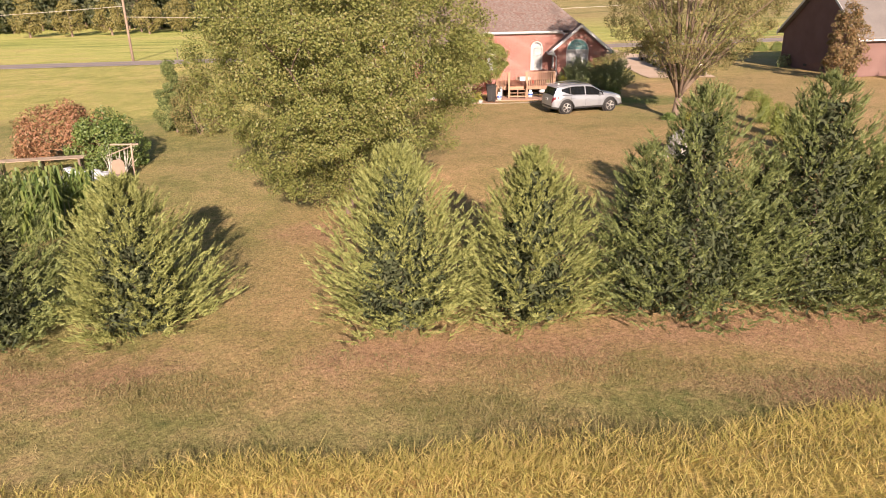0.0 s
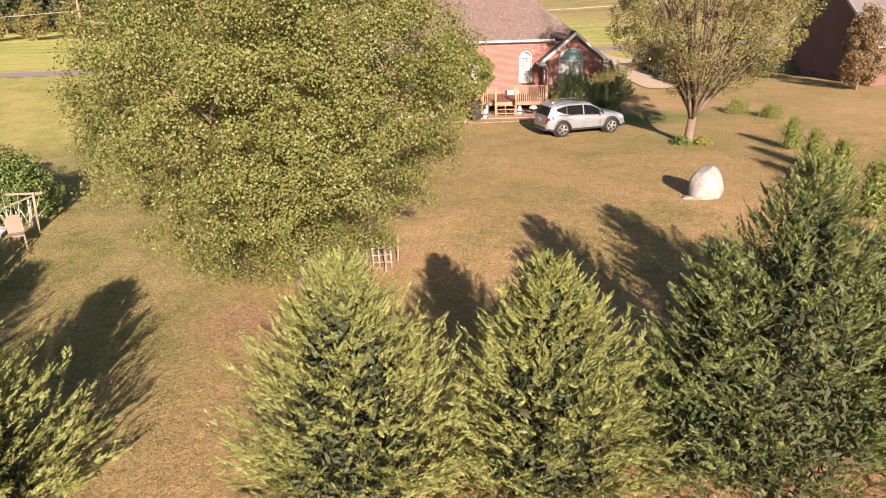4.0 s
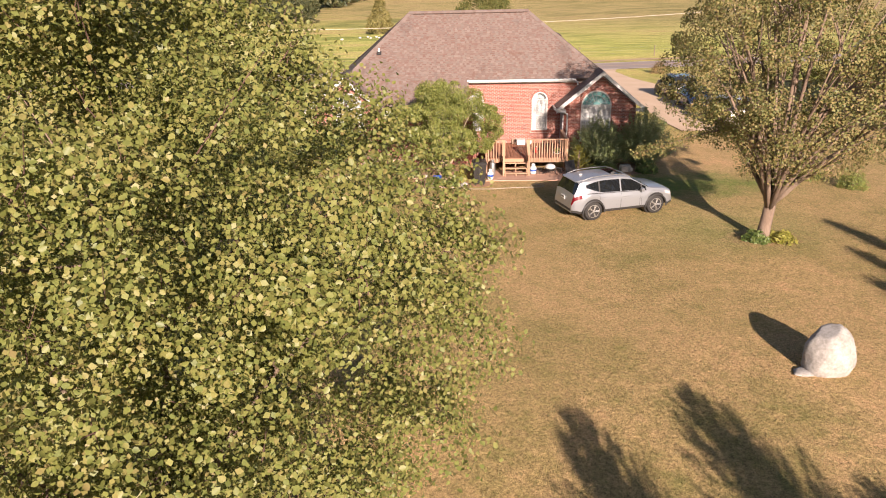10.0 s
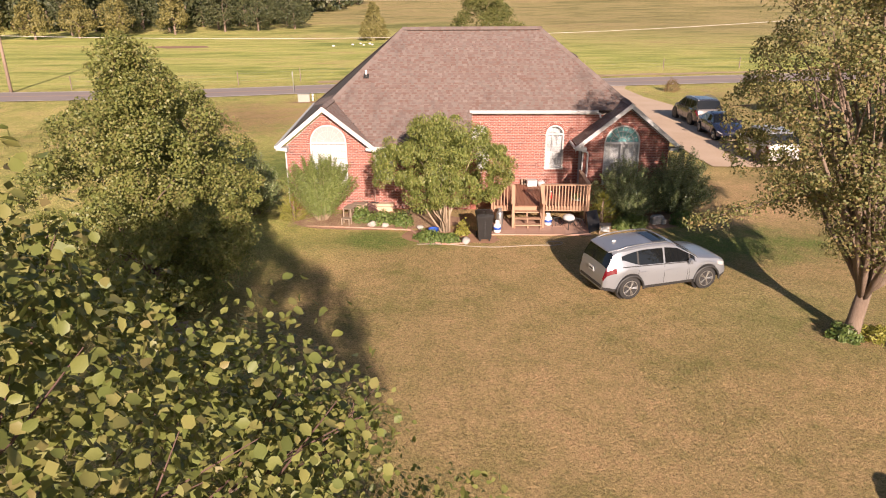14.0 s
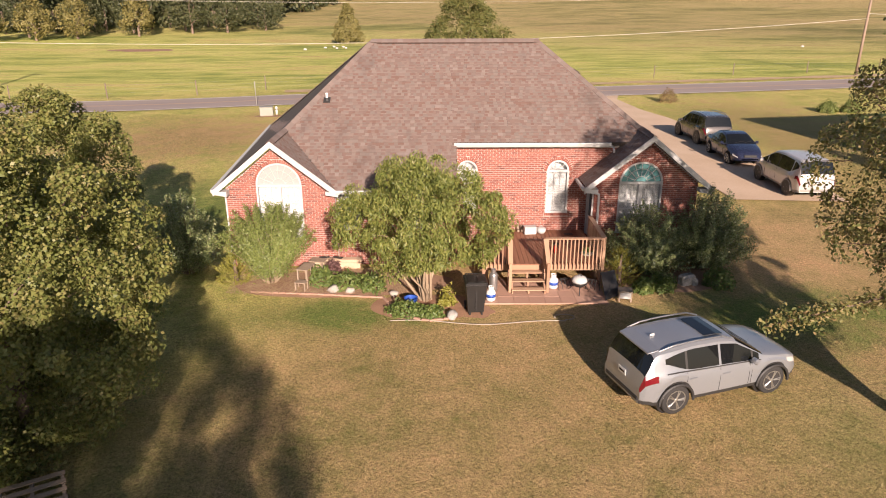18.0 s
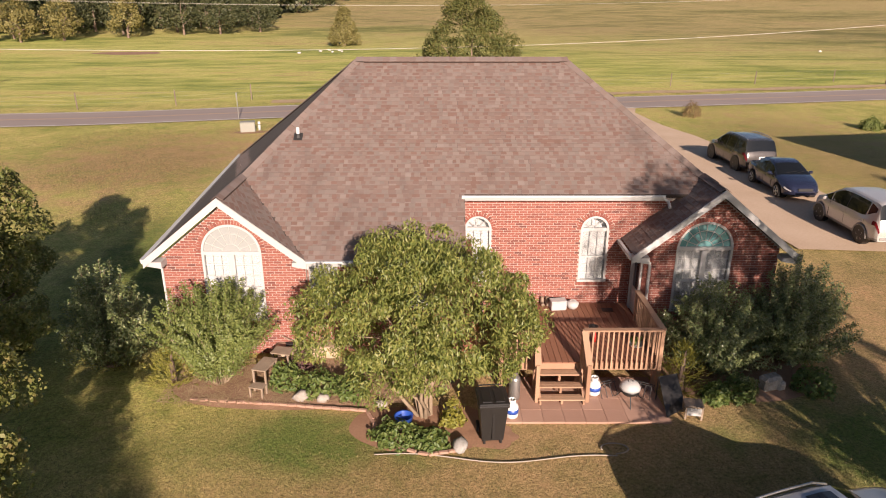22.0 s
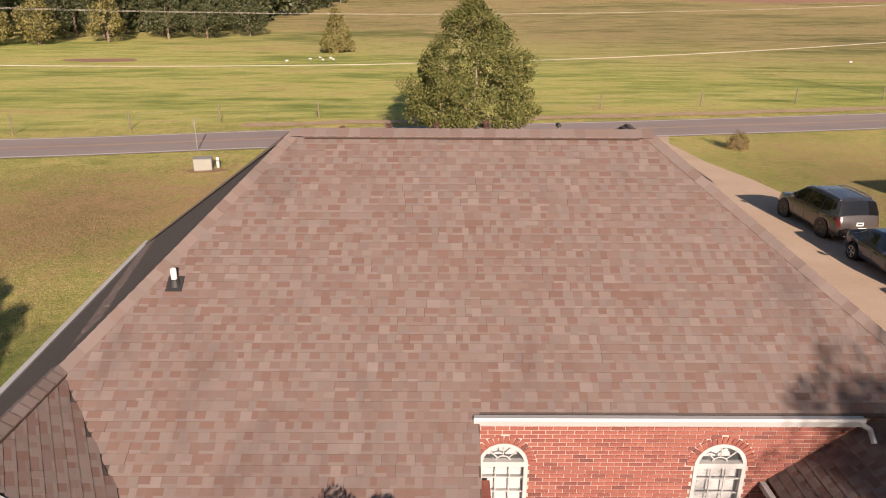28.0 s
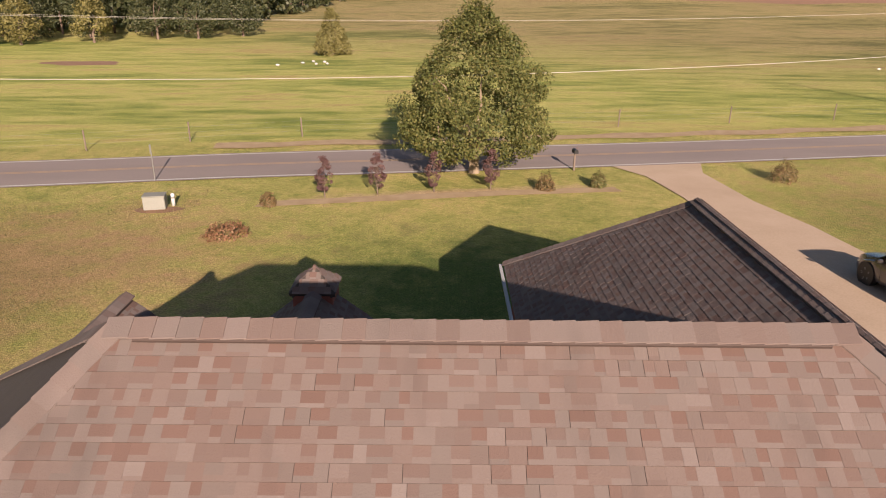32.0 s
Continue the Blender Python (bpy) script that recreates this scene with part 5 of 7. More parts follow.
conifer("leyland_cypress", 7.3, -33.3, 4.85, 2.45, m_conifer_dk, "tallest dark green cypress in the hedge row", 16, 330, taper=1.65, lobe=(-0.95, 0.3, 0.66))
conifer("leyland_cypress", 9.0, -33.2, 3.6, 2.3, m_conifer_dk, "lower dark green cypress at the far end of the hedge", 17, lobe=(-0.8, 0.0, 0.98))

# big pear tree beside the flight line
pear = broad_tree("pear_tree", -4.05, -26.75, [(0.75, 1.5), (1.3, 2.7), (2.2, 3.6), (3.4, 4.4), (4.8, 4.7), (6.2, 4.25), (7.2, 3.45), (8.0, 2.6), (8.7, 1.65), (9.1, 0.6)], 600, 0.46, 86000, 0.050, m_pear, m_bark, 0.17, 1.5, 10,
                  "large spreading pear tree with yellow-green autumn leaves", seed=31, aspect=0.84, twigs=900, shell=0.32, inner=340, rest_leaves=200000, lumps=0.6, lean=(0.12, -0.25), trim=lambda c: (c[2] > 7.4 and c[1] < -1.7) or (c[0] > 2.6 and c[1] < -1.2 and c[2] < 4.2) or (c[1] < 0.3 and abs(c[0] + 0.385 * c[1] - 0.3) < 0.4 and c[2] < 0.7 - 0.6 * c[1]) or (c[2] < 2.4 and math.sin(c[0] * 7.0 + c[1] * 5.0) > 0.55))
broad_tree("pear_tree", -8.85, -11.0, [(0.25, 1.6), (1.0, 2.5), (2.2, 3.25), (3.3, 3.35), (4.4, 2.8), (5.4, 2.0), (6.2, 1.3), (6.9, 0.7), (7.3, 0.25)], 230, 0.44, 80000, 0.074, m_pear, m_bark, 0.14, 1.2, 8,
           "rounded pear tree with olive leaves near the house", seed=32, twigs=160, shell=0.25, plain=True, inner=140, aspect=0.8, rest_leaves=25000)
broad_tree("pear_tree", 9.8, -12.3, [(1.7, 0.6), (2.4, 1.6), (3.4, 3.0), (4.6, 4.0), (6.0, 4.3), (7.4, 3.9), (8.6, 2.8), (9.5, 1.2)], 300, 0.50, 78000, 0.074, m_pear_old, m_bark, 0.19, 1.2, 40,
           "open vase-shaped pear tree with thinning bronze leaves", seed=33, twigs=420, shell=0.45, plain=True, inner=80, aspect=0.75, lean=(0.35, 0.0), lumps=0.7, trim=lambda c: c[2] < 1.9 + 0.62 * abs(c[0]) and c[0] < 1.5)
bough = bpy.data.objects["pear_tree.002"]
rb = np.random.default_rng(331)
bl = [Vector((-0.2, 0.1, 2.9)), Vector((-1.2, 0.4, 3.7)), Vector((-2.3, 0.8, 3.35)), Vector((-3.3, 0.9, 3.0)), Vector((-4.2, 0.95, 2.72))]
part("bough", Geo().tube(bl, [0.05, 0.04, 0.028, 0.018, 0.006], 6), m_bark, bough, "long bare side bough with few leaves", True)
bt = rb.uniform(0.25, 1, 1100) ** 0.9 * 3.999
bk = bt.astype(int)
bp = np.array([tuple(p) for p in bl])
bc = bp[bk] + (bp[bk + 1] - bp[bk]) * (bt - bk)[:, None] + rb.normal(0, 0.11, (1100, 3))
part("bough_leaf", leaf_mesh("bough_leaf", bc, rb.normal(0, 1, (1100, 3)), 0.075, m_pear_old, 0.62, rb), m_pear_old, bough, "thin olive leaves along the bough")
broad_tree("side_tree", -11.9, -2.8, [(0.4, 1.1), (1.4, 2.1), (3.0, 2.4), (4.3, 2.1), (5.2, 1.4), (5.8, 0.6)], 130, 0.42, 44000, 0.10, m_pear, m_bark, 0.1, 1.0, 8,
           "broad green tree beside the house corner", seed=39, twigs=60, shell=0.3, plain=True, inner=50)
# crape myrtle, shrubs and hollies along the back wall
broad_tree("crape_myrtle", -0.9, -4.35, [(1.3, 0.9), (1.65, 1.9), (2.2, 2.55), (3.0, 2.5), (3.7, 1.75), (4.2, 0.7)], 170, 0.36, 52000, 0.098, m_myrtle, m_bark_pale, 0.05, 0.9, 11,
           "multi-stemmed crape myrtle with narrow yellow-green leaves", "shrub", seed=34, aspect=0.30, stems=2, shell=0.45, droop=0.7, inner=50, plain=True)
fan_shrub("crape_myrtle", -5.85, -2.95, 2.6, 1.5, 130, 42000, 0.064, m_sage, m_bark_pale, "green flowering shrub in front of the bay window", 35, 0.35)
fan_shrub("holly_bush", -8.75, -2.1, 2.75, 1.25, 110, 22000, 0.068, m_holly, m_bark, "dark evergreen bush by the house corner", 36, 0.7)
fan_shrub("holly_bush", 6.15, -2.35, 2.45, 1.6, 150, 27000, 0.070, m_holly, m_bark, "dark glossy-leaved bush under the bay window", 37, 0.7)
fan_shrub("holly_bush", 8.35, -1.75, 2.75, 1.6, 160, 30000, 0.070, m_holly, m_bark, "large dark rounded evergreen bush at the house corner", 38, 0.75)
conifer("dwarf_cypress", 5.05, -3.35, 1.25, 0.42, m_lime, "small yellow-green dwarf cypress beside the deck", 39, 90, 16, 0.12, "", False, 1.6, 0)
conifer("dwarf_cypress", -6.95, -2.95, 0.95, 0.55, m_lime, "golden dwarf cypress mound by the bay", 40, 90, 16, 0.12, "", False, 1.6, 0)


def low_plant(name, x, y, rx, h, mat, label, seed, n=900, size=0.075, aspect=0.6, category="plant", group=""):
    r = np.random.default_rng(seed)
    d = unit(r.normal(0, 1, (n, 3)))
    d[:, 2] = np.abs(d[:, 2])
    q = r.uniform(0.5, 1, (n, 1)) ** 0.5
    lump = 1 + 0.25 * np.sin(d[:, :1] * 5 + seed) * np.cos(d[:, 1:2] * 6)
    c = d * q * lump * (rx, rx, h)
    c[:, 2] = np.maximum(c[:, 2], 0.02)
    t = thing(name, (x, y, gh(x, y)), label, category, group)
    part("foliage", leaf_mesh("foliage", c, d + (0, 0, 0.3), size, mat, aspect, r), mat, t)
    g = Geo()
    for k in range(7):
        a = k * 2.4
        g.tube([(0.03 * math.cos(a), 0.03 * math.sin(a), -0.02), (rx * 0.6 * math.cos(a), rx * 0.6 * math.sin(a), h * 0.6)], [0.008, 0.003], 4)
    tagged(part("stem", g, m_bark, t), kind="stuff")
    return t


for i, (x, y, rx, h, mt, lb) in enumerate((
    (-4.2, -3.15, 0.42, 0.6, m_green, "bright green leafy perennial in the bed"), (-3.4, -3.35, 0.5, 0.5, m_green, "gray-green spreading bed plant"), (-2.6, -3.5, 0.45, 0.55, m_green, "leafy green bed plant"),
    (-1.5, -5.15, 0.5, 0.34, m_green, "low leafy plant at the myrtle's foot"), (-0.75, -5.3, 0.38, 0.26, m_green, "low leafy plant at the myrtle's foot"), (-0.3, -4.6, 0.28, 0.3, m_lime, "yellow-green bed plant by the myrtle"),
    (5.75, -3.7, 0.34, 0.42, m_green, "broad-leaved green plant beside the deck"), (6.35, -3.55, 0.42, 0.5, m_green, "broad-leaved green plant under the bush"), (8.2, -3.3, 0.5, 0.55, m_green, "low green shrub beneath the large bush"),
    (9.55, -12.45, 0.4, 0.35, m_green, "strappy green plant at the tree's foot"), (10.35, -12.5, 0.42, 0.36, m_lime, "pale strappy plant at the tree's foot"), (-4.0, -2.3, 0.3, 0.5, m_plum, "reddish bed plant by the wall"))):
    low_plant("bed_plant", x, y, rx, h, mt, lb, 60 + i, 800, 0.10 if mt is m_green else 0.08, 0.55, "plant", "bed plants")

# clipped arborvitae in a row at the lawn's edge
arb = conifer("arborvitae", 13.62, -13.7, 1.3, 0.44, m_arb, "small tight arborvitae standing in the lawn row", 50, 130, 18, 0.10, "arborvitae row", True, 2.6, 0)
for i, (x, y, s) in enumerate(((13.05, -16.85, 1.08), (12.5, -19.8, 1.25), (12.1, -22.7, 1.3), (11.5, -25.6, 1.35), (10.7, -28.4, 1.3), (10.2, -30.2, 1.3))):
    c = copy_thing(arb, pose(x, y, gh(x, y), 0, 0, 57 * i))
    c.scale = (s, s, s)
for i, (x, y, rx, h) in enumerate(((14.7, -4.6, 0.7, 0.75), (15.9, -6.2, 0.6, 0.65))):
    low_plant("round_shrub", x, y, rx, h, m_myrtle, "low rounded shrub on the lawn", 80 + i, 1800, 0.07, 0.5, "shrub", "lawn shrubs")

for i, (x, y) in enumerate(((29.2, 29.6), (31.0, 29.7))):
    low_plant("clipped_shrub", x, y, 0.72, 0.85, m_sage, "clipped round green shrub on the neighbouring lawn", 84 + i, 2600, 0.09, 0.5, "shrub", "clipped shrubs")
# plants at the road
for i, (x, y) in enumerate(((-6.13, 31.0), (-3.56, 31.6), (-0.71, 32.2), (2.24, 32.8))):
    broad_tree("plum_tree", x, y, [(0.35, 0.25), (0.8, 0.5), (1.3, 0.52), (1.75, 0.3), (2.0, 0.1)], 34, 0.18, 2300, 0.07, m_plum, m_bark, 0.03, 0.4, 5, "young burgundy-leaved tree in the roadside bed", "tree", "roadside bed trees", seed=90 + i)
for i, (x, y, rx, h, mt) in enumerate(((-8.57, 29.5, 0.38, 0.65, m_bronze), (5.1, 32.75, 0.48, 0.85, m_bronze), (7.98, 33.35, 0.42, 0.85, m_pear_old), (18.6, 35.0, 0.7, 1.15, m_bronze), (-9.3, 25.2, 0.95, 0.55, m_rust))):
    low_plant("roadside_bush", x, y, rx, h, mt, "small russet and green bush near the road", 100 + i, 900, 0.11, 0.5, "shrub", "roadside bushes")
strip("mulch_bed", [(-9.2, 29.2), (-3, 30.4), (3, 31.6), (9.1, 32.5)], [(-9.0, 30.1), (-3, 31.4), (3, 32.5), (8.8, 33.4)], m_straw, "narrow straw-mulched bed along the lawn", "planting bed", 0.03, 3)
strip("road_bank", [_w(x, 7.9 + 0.25 * math.sin(x * 0.7)) for x in range(-14, 60, 2)], [_w(x, 9.5 + 0.3 * math.sin(x * 0.9 + 1)) for x in range(-14, 60, 2)], m_straw, "worn reddish straw bank beside the road", "bank", 0.05, 2)
broad_tree("oak_tree", 1.5, 36.9 - 0.6, [(1.3, 2.6), (2.2, 4.6), (3.6, 4.5), (5.2, 3.6), (6.8, 2.5), (8.1, 1.3), (8.9, 0.4)], 260, 0.75, 44000, 0.15, m_oak, m_bark_pale, 0.28, 1.4, 9, "broad conical oak beside the road", seed=110, shell=0.35, plain=True)
broad_tree("cedar_tree", -18.4, 113.0, [(0.2, 2.6), (1.6, 3.1), (3.6, 2.3), (5.6, 1.3), (7.5, 0.2)], 120, 0.7, 7000, 0.32, m_wood_light, m_bark, 0.2, 0.6, 4, "lone conical cedar in the pasture", seed=111, shell=0.3)
# thicket by the west fence
broad_tree("russet_shrub", -17.6, -20.0, [(0.3, 1.8), (1.0, 2.2), (1.7, 1.7), (2.2, 0.6)], 90, 0.45, 11000, 0.10, m_rust, m_bark, 0.04, 0.5, 8, "russet-leaved shrub over an old fence", "shrub", seed=120, stems=2)
broad_tree("vine_thicket", -15.0, -21.4, [(0.2, 1.4), (0.9, 1.6), (1.6, 1.1), (2.0, 0.4)], 70, 0.42, 9000, 0.10, m_green, m_bark, 0.04, 0.5, 6, "green vine thicket at the fence corner", "shrub", seed=121, stems=2)
broad_tree("young_cedar", -15.5, -14.0, [(0.1, 1.0), (0.8, 1.05), (1.8, 0.75), (2.9, 0.3), (3.6, 0.08)], 70, 0.28, 14000, 0.085, m_conifer_dk, m_bark, 0.05, 0.3, 3, "slim young cedar on the lawn", seed=122, shell=0.4)
broad_tree("olive_bush", -14.0, -14.6, [(0.1, 1.2), (0.9, 1.4), (1.9, 1.2), (2.8, 0.4)], 70, 0.36, 10000, 0.085, m_pear_old, m_bark, 0.04, 0.3, 5, "olive-brown bush beside the young cedar", "shrub", seed=123, stems=2)
t = thing("strap_plant", (-13.6, -28.2, gh(-13.6, -28.2)), "tall clump of arching strap-leaved plants", "plant")
rb = np.random.default_rng(124)
for j in range(26):
    g = Geo()
    ca, cr = rb.uniform(0, math.tau), 1.6 * math.sqrt(rb.uniform(0, 1))
    for k in range(20):
        az, up, ln = rb.uniform(0, math.tau), rb.uniform(1.0, 1.9), rb.uniform(0.3, 0.8)
        o, d = Vector((cr * math.cos(ca) + rb.normal(0, 0.14), cr * math.sin(ca) + rb.normal(0, 0.14), -0.05)), Vector((math.cos(az), math.sin(az), 0))
        w = Vector((-d.y, d.x, 0)) * 0.035
        m, e = o + d * ln * 0.4 + Vector((0, 0, up)), o + d * ln * 1.3 + Vector((0, 0, up * 0.78))
        g.add([o - w * 0.5, o + w * 0.5, m + w, m - w, e], [(0, 1, 2, 3), (3, 2, 4)])
    part("leaf_tuft", g, m_green, t)


# far woodland: single trees in front, the rest as one mass
def far_tree(x, y, h, w, mat, seed, label):
    broad_tree("far_tree", x, y, [(1.4, w * 0.6), (h * 0.3, w), (h * 0.6, w * 0.8), (h, w * 0.15)], 70, w * 0.30, 3400, 0.42, mat, m_bark, 0.25, h * 0.2, 3, label, "tree", "wood edge", seed=seed, shell=0.3)


for i, (x, y, h, w) in enumerate(((-84, 123, 9.5, 3.8), (-77.5, 127, 10, 4.2), (-67, 133, 9.5, 3.8), (-92, 120, 9, 4), (-101, 118, 9, 4), (-111, 117, 9.5, 4.2))):
    far_tree(x, y, h, w, m_wood_light, 130 + i, "pale golden rounded tree at the wood's edge")
for i, (x, y, h, w) in enumerate(((-58, 141, 11, 4.6), (-50.5, 143, 11, 4.8), (-43, 149, 11, 4.6), (-47, 158, 13, 5), (-62, 148, 12.5, 5), (-72, 142, 13, 5), (-81, 137, 13, 5.5), (-90, 131, 13, 5.5))):
    far_tree(x, y, h, w, m_wood_far, 150 + i, "dark rounded tree at the wood's edge")
r = np.random.default_rng(170)
n_far = 320
fx, fy = r.uniform(-190, -18, n_far), r.uniform(0, 1, n_far)
fy = np.where(fx < -50, 158 + (fx + 50) * 0.35 + fy * 55, 172 + (fx + 50) * 5.2 + fy * 50)
fx2 = r.uniform(-30, -2, 90)
fy2 = 300 + (fx2 + 30) * 1.2 + r.uniform(0, 40, 90)
fx, fy = np.concatenate([fx, fx2]), np.concatenate([fy, fy2])
C, D = [], []
for x, y in zip(fx, fy):
    h, w = r.uniform(9, 16), r.uniform(3.2, 5.5)
    c = crown_clumps([(1.2, w * 0.7), (h * 0.3, w), (h * 0.65, w * 0.8), (h, w * 0.2)], 26, r, 1.0, 0.3)
    p, d = clump_leaves(c, np.full(len(c), 1.5), 230, np.array([0, 0, h * 0.4]), r)
    C.append(p + (x, y, gh(x, y)))
    D.append(d)
solid("woodland", leaf_mesh("woodland", np.concatenate(C), np.concatenate(D), 1.1, m_wood_far, 0.8, r, plain=True), None, "dense dark woodland beyond the pasture", "woodland", kind="stuff")
g = Geo()
for x, y in zip(fx, fy):
    z = gh(x, y)
    g.tube([(x, y, z - 0.2), (x, y, z + 5)], [0.28, 0.18], 5, False)
solid("woodland_trunks", g, m_bark, "bare trunks standing in the far woodland", "woodland", kind="stuff")


# tall dry grass at the field's edge, and short blades over the lawn
def blades(name, pts, h, w, mat, label, category, r, lean=0.5):
    n = len(pts)
    a = r.uniform(0, math.tau, n)
    s = np.stack([np.cos(a), np.sin(a), np.zeros(n)], 1)
    hh = (h * r.uniform(0.55, 1.25, n))[:, None]
    tip = np.concatenate([r.normal(0, lean, (n, 2)), np.ones((n, 1))], 1) * hh
    v = np.stack([pts - s * w, pts + s * w, pts + tip * (0.6, 0.6, 0.62) + s * w * 0.8, pts + tip], 1)
    return solid(name, fast_mesh(name, v.reshape(-1, 3), np.arange(4 * n).reshape(n, 4), mat), None, label, category, kind="stuff")


r = np.random.default_rng(200)
n = 210000
px, py = r.uniform(-9, 10.5, n), r.uniform(-41.6, -36.4, n)
edge = -38.62 + 0.15 * px + 0.004 * px * px * (px > 0) - 0.006 * px * px * (px < 0) + 0.16 * np.sin(px * 1.3)
keep = r.uniform(0, 1, n) < np.clip((edge - py) / 0.7, 0, 1) * np.clip((10.6 - px) / 1.5, 0, 1) * np.clip((px + 9.2) / 1.0, 0, 1) * np.clip((py + 41.7) / 1.0, 0, 1)
far_edge = edge[keep]
px, py = px[keep], py[keep]
far = far_edge - py > 0.9 + 0.3 * np.sin(px * 0.9)
keep = r.uniform(0, 1, len(px)) < (0.45 + 0.55 * (np.sin(px * 0.5 + py * 1.7) > -0.3)) * np.where(far, 0.30, 1.0)
px, py = px[keep], py[keep]
blades("tall_grass", np.stack([px, py, gz(px, py)], 1), 0.17, 0.0055, m_weed, "tall yellow weedy grass at the field edge", "grass", r, 0.8)
n = 80000
px, py = r.uniform(-14, 17, n), r.uniform(-39, -3.8, n)
keep = ~((px > -6.4) & (px < 5.5) & (py > -5.3))
px, py = px[keep], py[keep]
blades("lawn_grass", np.stack([px, py, gz(px, py)], 1), 0.05, 0.009, m_blade, "short dry lawn grass", "grass", r, 0.7)

n = 34000
px, py = r.uniform(-9, 12, n), r.uniform(-39.6, -36.0, n)
keep = (np.sin(px * 1.1 + np.sin(py * 2.3) * 1.5) + np.sin(py * 3.1 + px * 0.4) + r.normal(0, 0.5, n) > 0.2 - 0.08 * px)
px, py = px[keep], py[keep]
blades("weed_grass", np.stack([px, py, gz(px, py)], 1), 0.09, 0.006, m_blade, "scattered weeds in the rough grass strip", "grass", r, 0.8)
n = 26000
px, py = r.uniform(-30, -12, n), r.uniform(8, 33, n)
keep = (np.sin(px * 0.5 + py * 0.23) + np.sin(py * 0.6 - px * 0.2) + r.normal(0, 0.4, n) > 0.1) & (py < 34 + 0.163 * px)
px, py = px[keep], py[keep]
blades("field_grass", np.stack([px, py, gz(px, py)], 1), 0.13, 0.009, m_blade, "uncut dry grass on the side lawn", "grass", r, 0.6)

# ---------------------------------------------------------------- vehicles
def car(name, m, L, W, H, base, top, belt, paint, label, pillars, ws, rw, wheel_r=0.35, seats=False, rails=False, trim=True, quarter=0.12, dark=(), boxy=0.0, cladding=None, blunt=0.0, wrap=False):
    """A car along +x: a lofted shell cut into body, glass, lamps and trim, with wheels of tyre and rim."""
    t = thing(name, m, label, "car", "parked cars")
    h, ax = L / 2, base / 2
    xs = sorted(set(np.round(np.concatenate([np.linspace(-h, h, int(L / 0.09)), [ws[0], ws[1], rw[0], rw[1], *[p + s for p in pillars for s in (-0.03, 0.03)]]]), 3)))
    ztop = lambda x: float(np.interp(x, [p[0] for p in top], [p[1] for p in top]))
    zbelt = lambda x: min(float(np.interp(x, [p[0] for p in belt], [p[1] for p in belt])), ztop(x) - 0.045)
    wid = lambda x: float(np.interp(x, [-h, -h + 0.07, -h + 0.2, -h + 0.5, -h + 0.9, 0, h - 0.75, h - 0.35, h - 0.12, h], [W * (0.60 + 0.27 * boxy), W * (0.74 + 0.19 * boxy), W * (0.86 + 0.11 * boxy), W * (0.965 + 0.025 * boxy), W * 0.995, W, W * 0.985, W * (0.90 + 0.06 * blunt), W * (0.76 + 0.13 * blunt), W * (0.58 + 0.18 * blunt)]))

    def zlow(x):
        z = 0.30 if abs(x) < h - 0.25 else 0.34
        for c in (-ax, ax):
            d = (wheel_r + 0.065) ** 2 - (x - c) ** 2
            if d > 0:
                z = max(z, 0.33 + math.sqrt(d) * 0.97)
        return z

    glass_end = rw[1] + quarter

    def edges(x):
        """Lower and upper edge of the side glass, as shares of the cabin's height: it tapers to the rear."""
        q = min(max((glass_end + 0.65 - x) / 0.65, 0), 1)
        return 0.06 + 0.42 * q ** 1.6, 0.90 - 0.16 * q ** 2

    rings = []
    for x in xs:
        w, zb, zl, zt = wid(x), zbelt(x), zlow(x), ztop(x)
        zl = min(zl, zb - 0.12)
        cab = min(max((zt - zb - 0.05) / (H - 1.05), 0), 1)
        wr = w * (0.93 - 0.20 * cab)
        za = zt - 0.035 - 0.02 * cab
        fl, fh = edges(x)
        half = [(w * 0.955, zl), (w * 0.985, zl + 0.10 if zl + 0.1 < zb - 0.06 else zl + 0.02), (w, zl + (zb - zl) * 0.52), (w * 0.99, zl + (zb - zl) * 0.80), (w * 0.945, zb),
                (w * 0.945 + (wr - w * 0.945) * fl, zb + (za - zb) * fl), (w * 0.945 + (wr - w * 0.945) * fh + 0.006, zb + (za - zb) * fh), (wr, za), (wr * 0.88, zt - 0.006), (wr * 0.45, zt + 0.012), (0, zt + 0.018)]
        rings.append([Vector((x, -a, z)) for a, z in half] + [Vector((x, a, z)) for a, z in half[-2::-1]])
    n = len(rings[0])
    groups = {}

    def seg(key):
        return groups.setdefault(key, Geo())

    for i in range(len(xs) - 1):
        a, b = rings[i], rings[i + 1]
        xm = (xs[i] + xs[i + 1]) / 2
        for j in range(n - 1):
            k = min(j, n - 2 - j)
            side = "r" if j < n // 2 else "l"
            key = ("body", "")
            if k == 5 and glass_end < xm < ws[0] - 0.12 and ztop(xm) - zbelt(xm) > 0.16 and not any(abs(xm - p) < 0.032 for p in pillars):
                key = ("side_window", side + str(sum(xm > p for p in pillars)))
            elif k >= 7 and ws[1] < xm < ws[0]:
                key = ("windshield", "")
            elif k >= 7 and rw[0] < xm < rw[1]:
                key = ("rear_window", "")
            elif k == 3 and xm > h - 0.50 and xm < h - 0.06:
                key = ("headlight", side)
            elif wrap and k in (4, 5, 6) and xm < -h + 0.09:
                key = ("tail_light", side)
            elif k == 3 and -h + 0.02 < xm < -h + 0.40:
                key = ("tail_light", side)
            elif k == 5 and glass_end < xm < ws[0] - 0.12 and any(abs(xm - p) < 0.032 for p in dark) and ztop(xm) - zbelt(xm) > 0.16:
                key = ("pillar", side)
            elif k == 0 and trim:
                key = ("sill_trim", "")
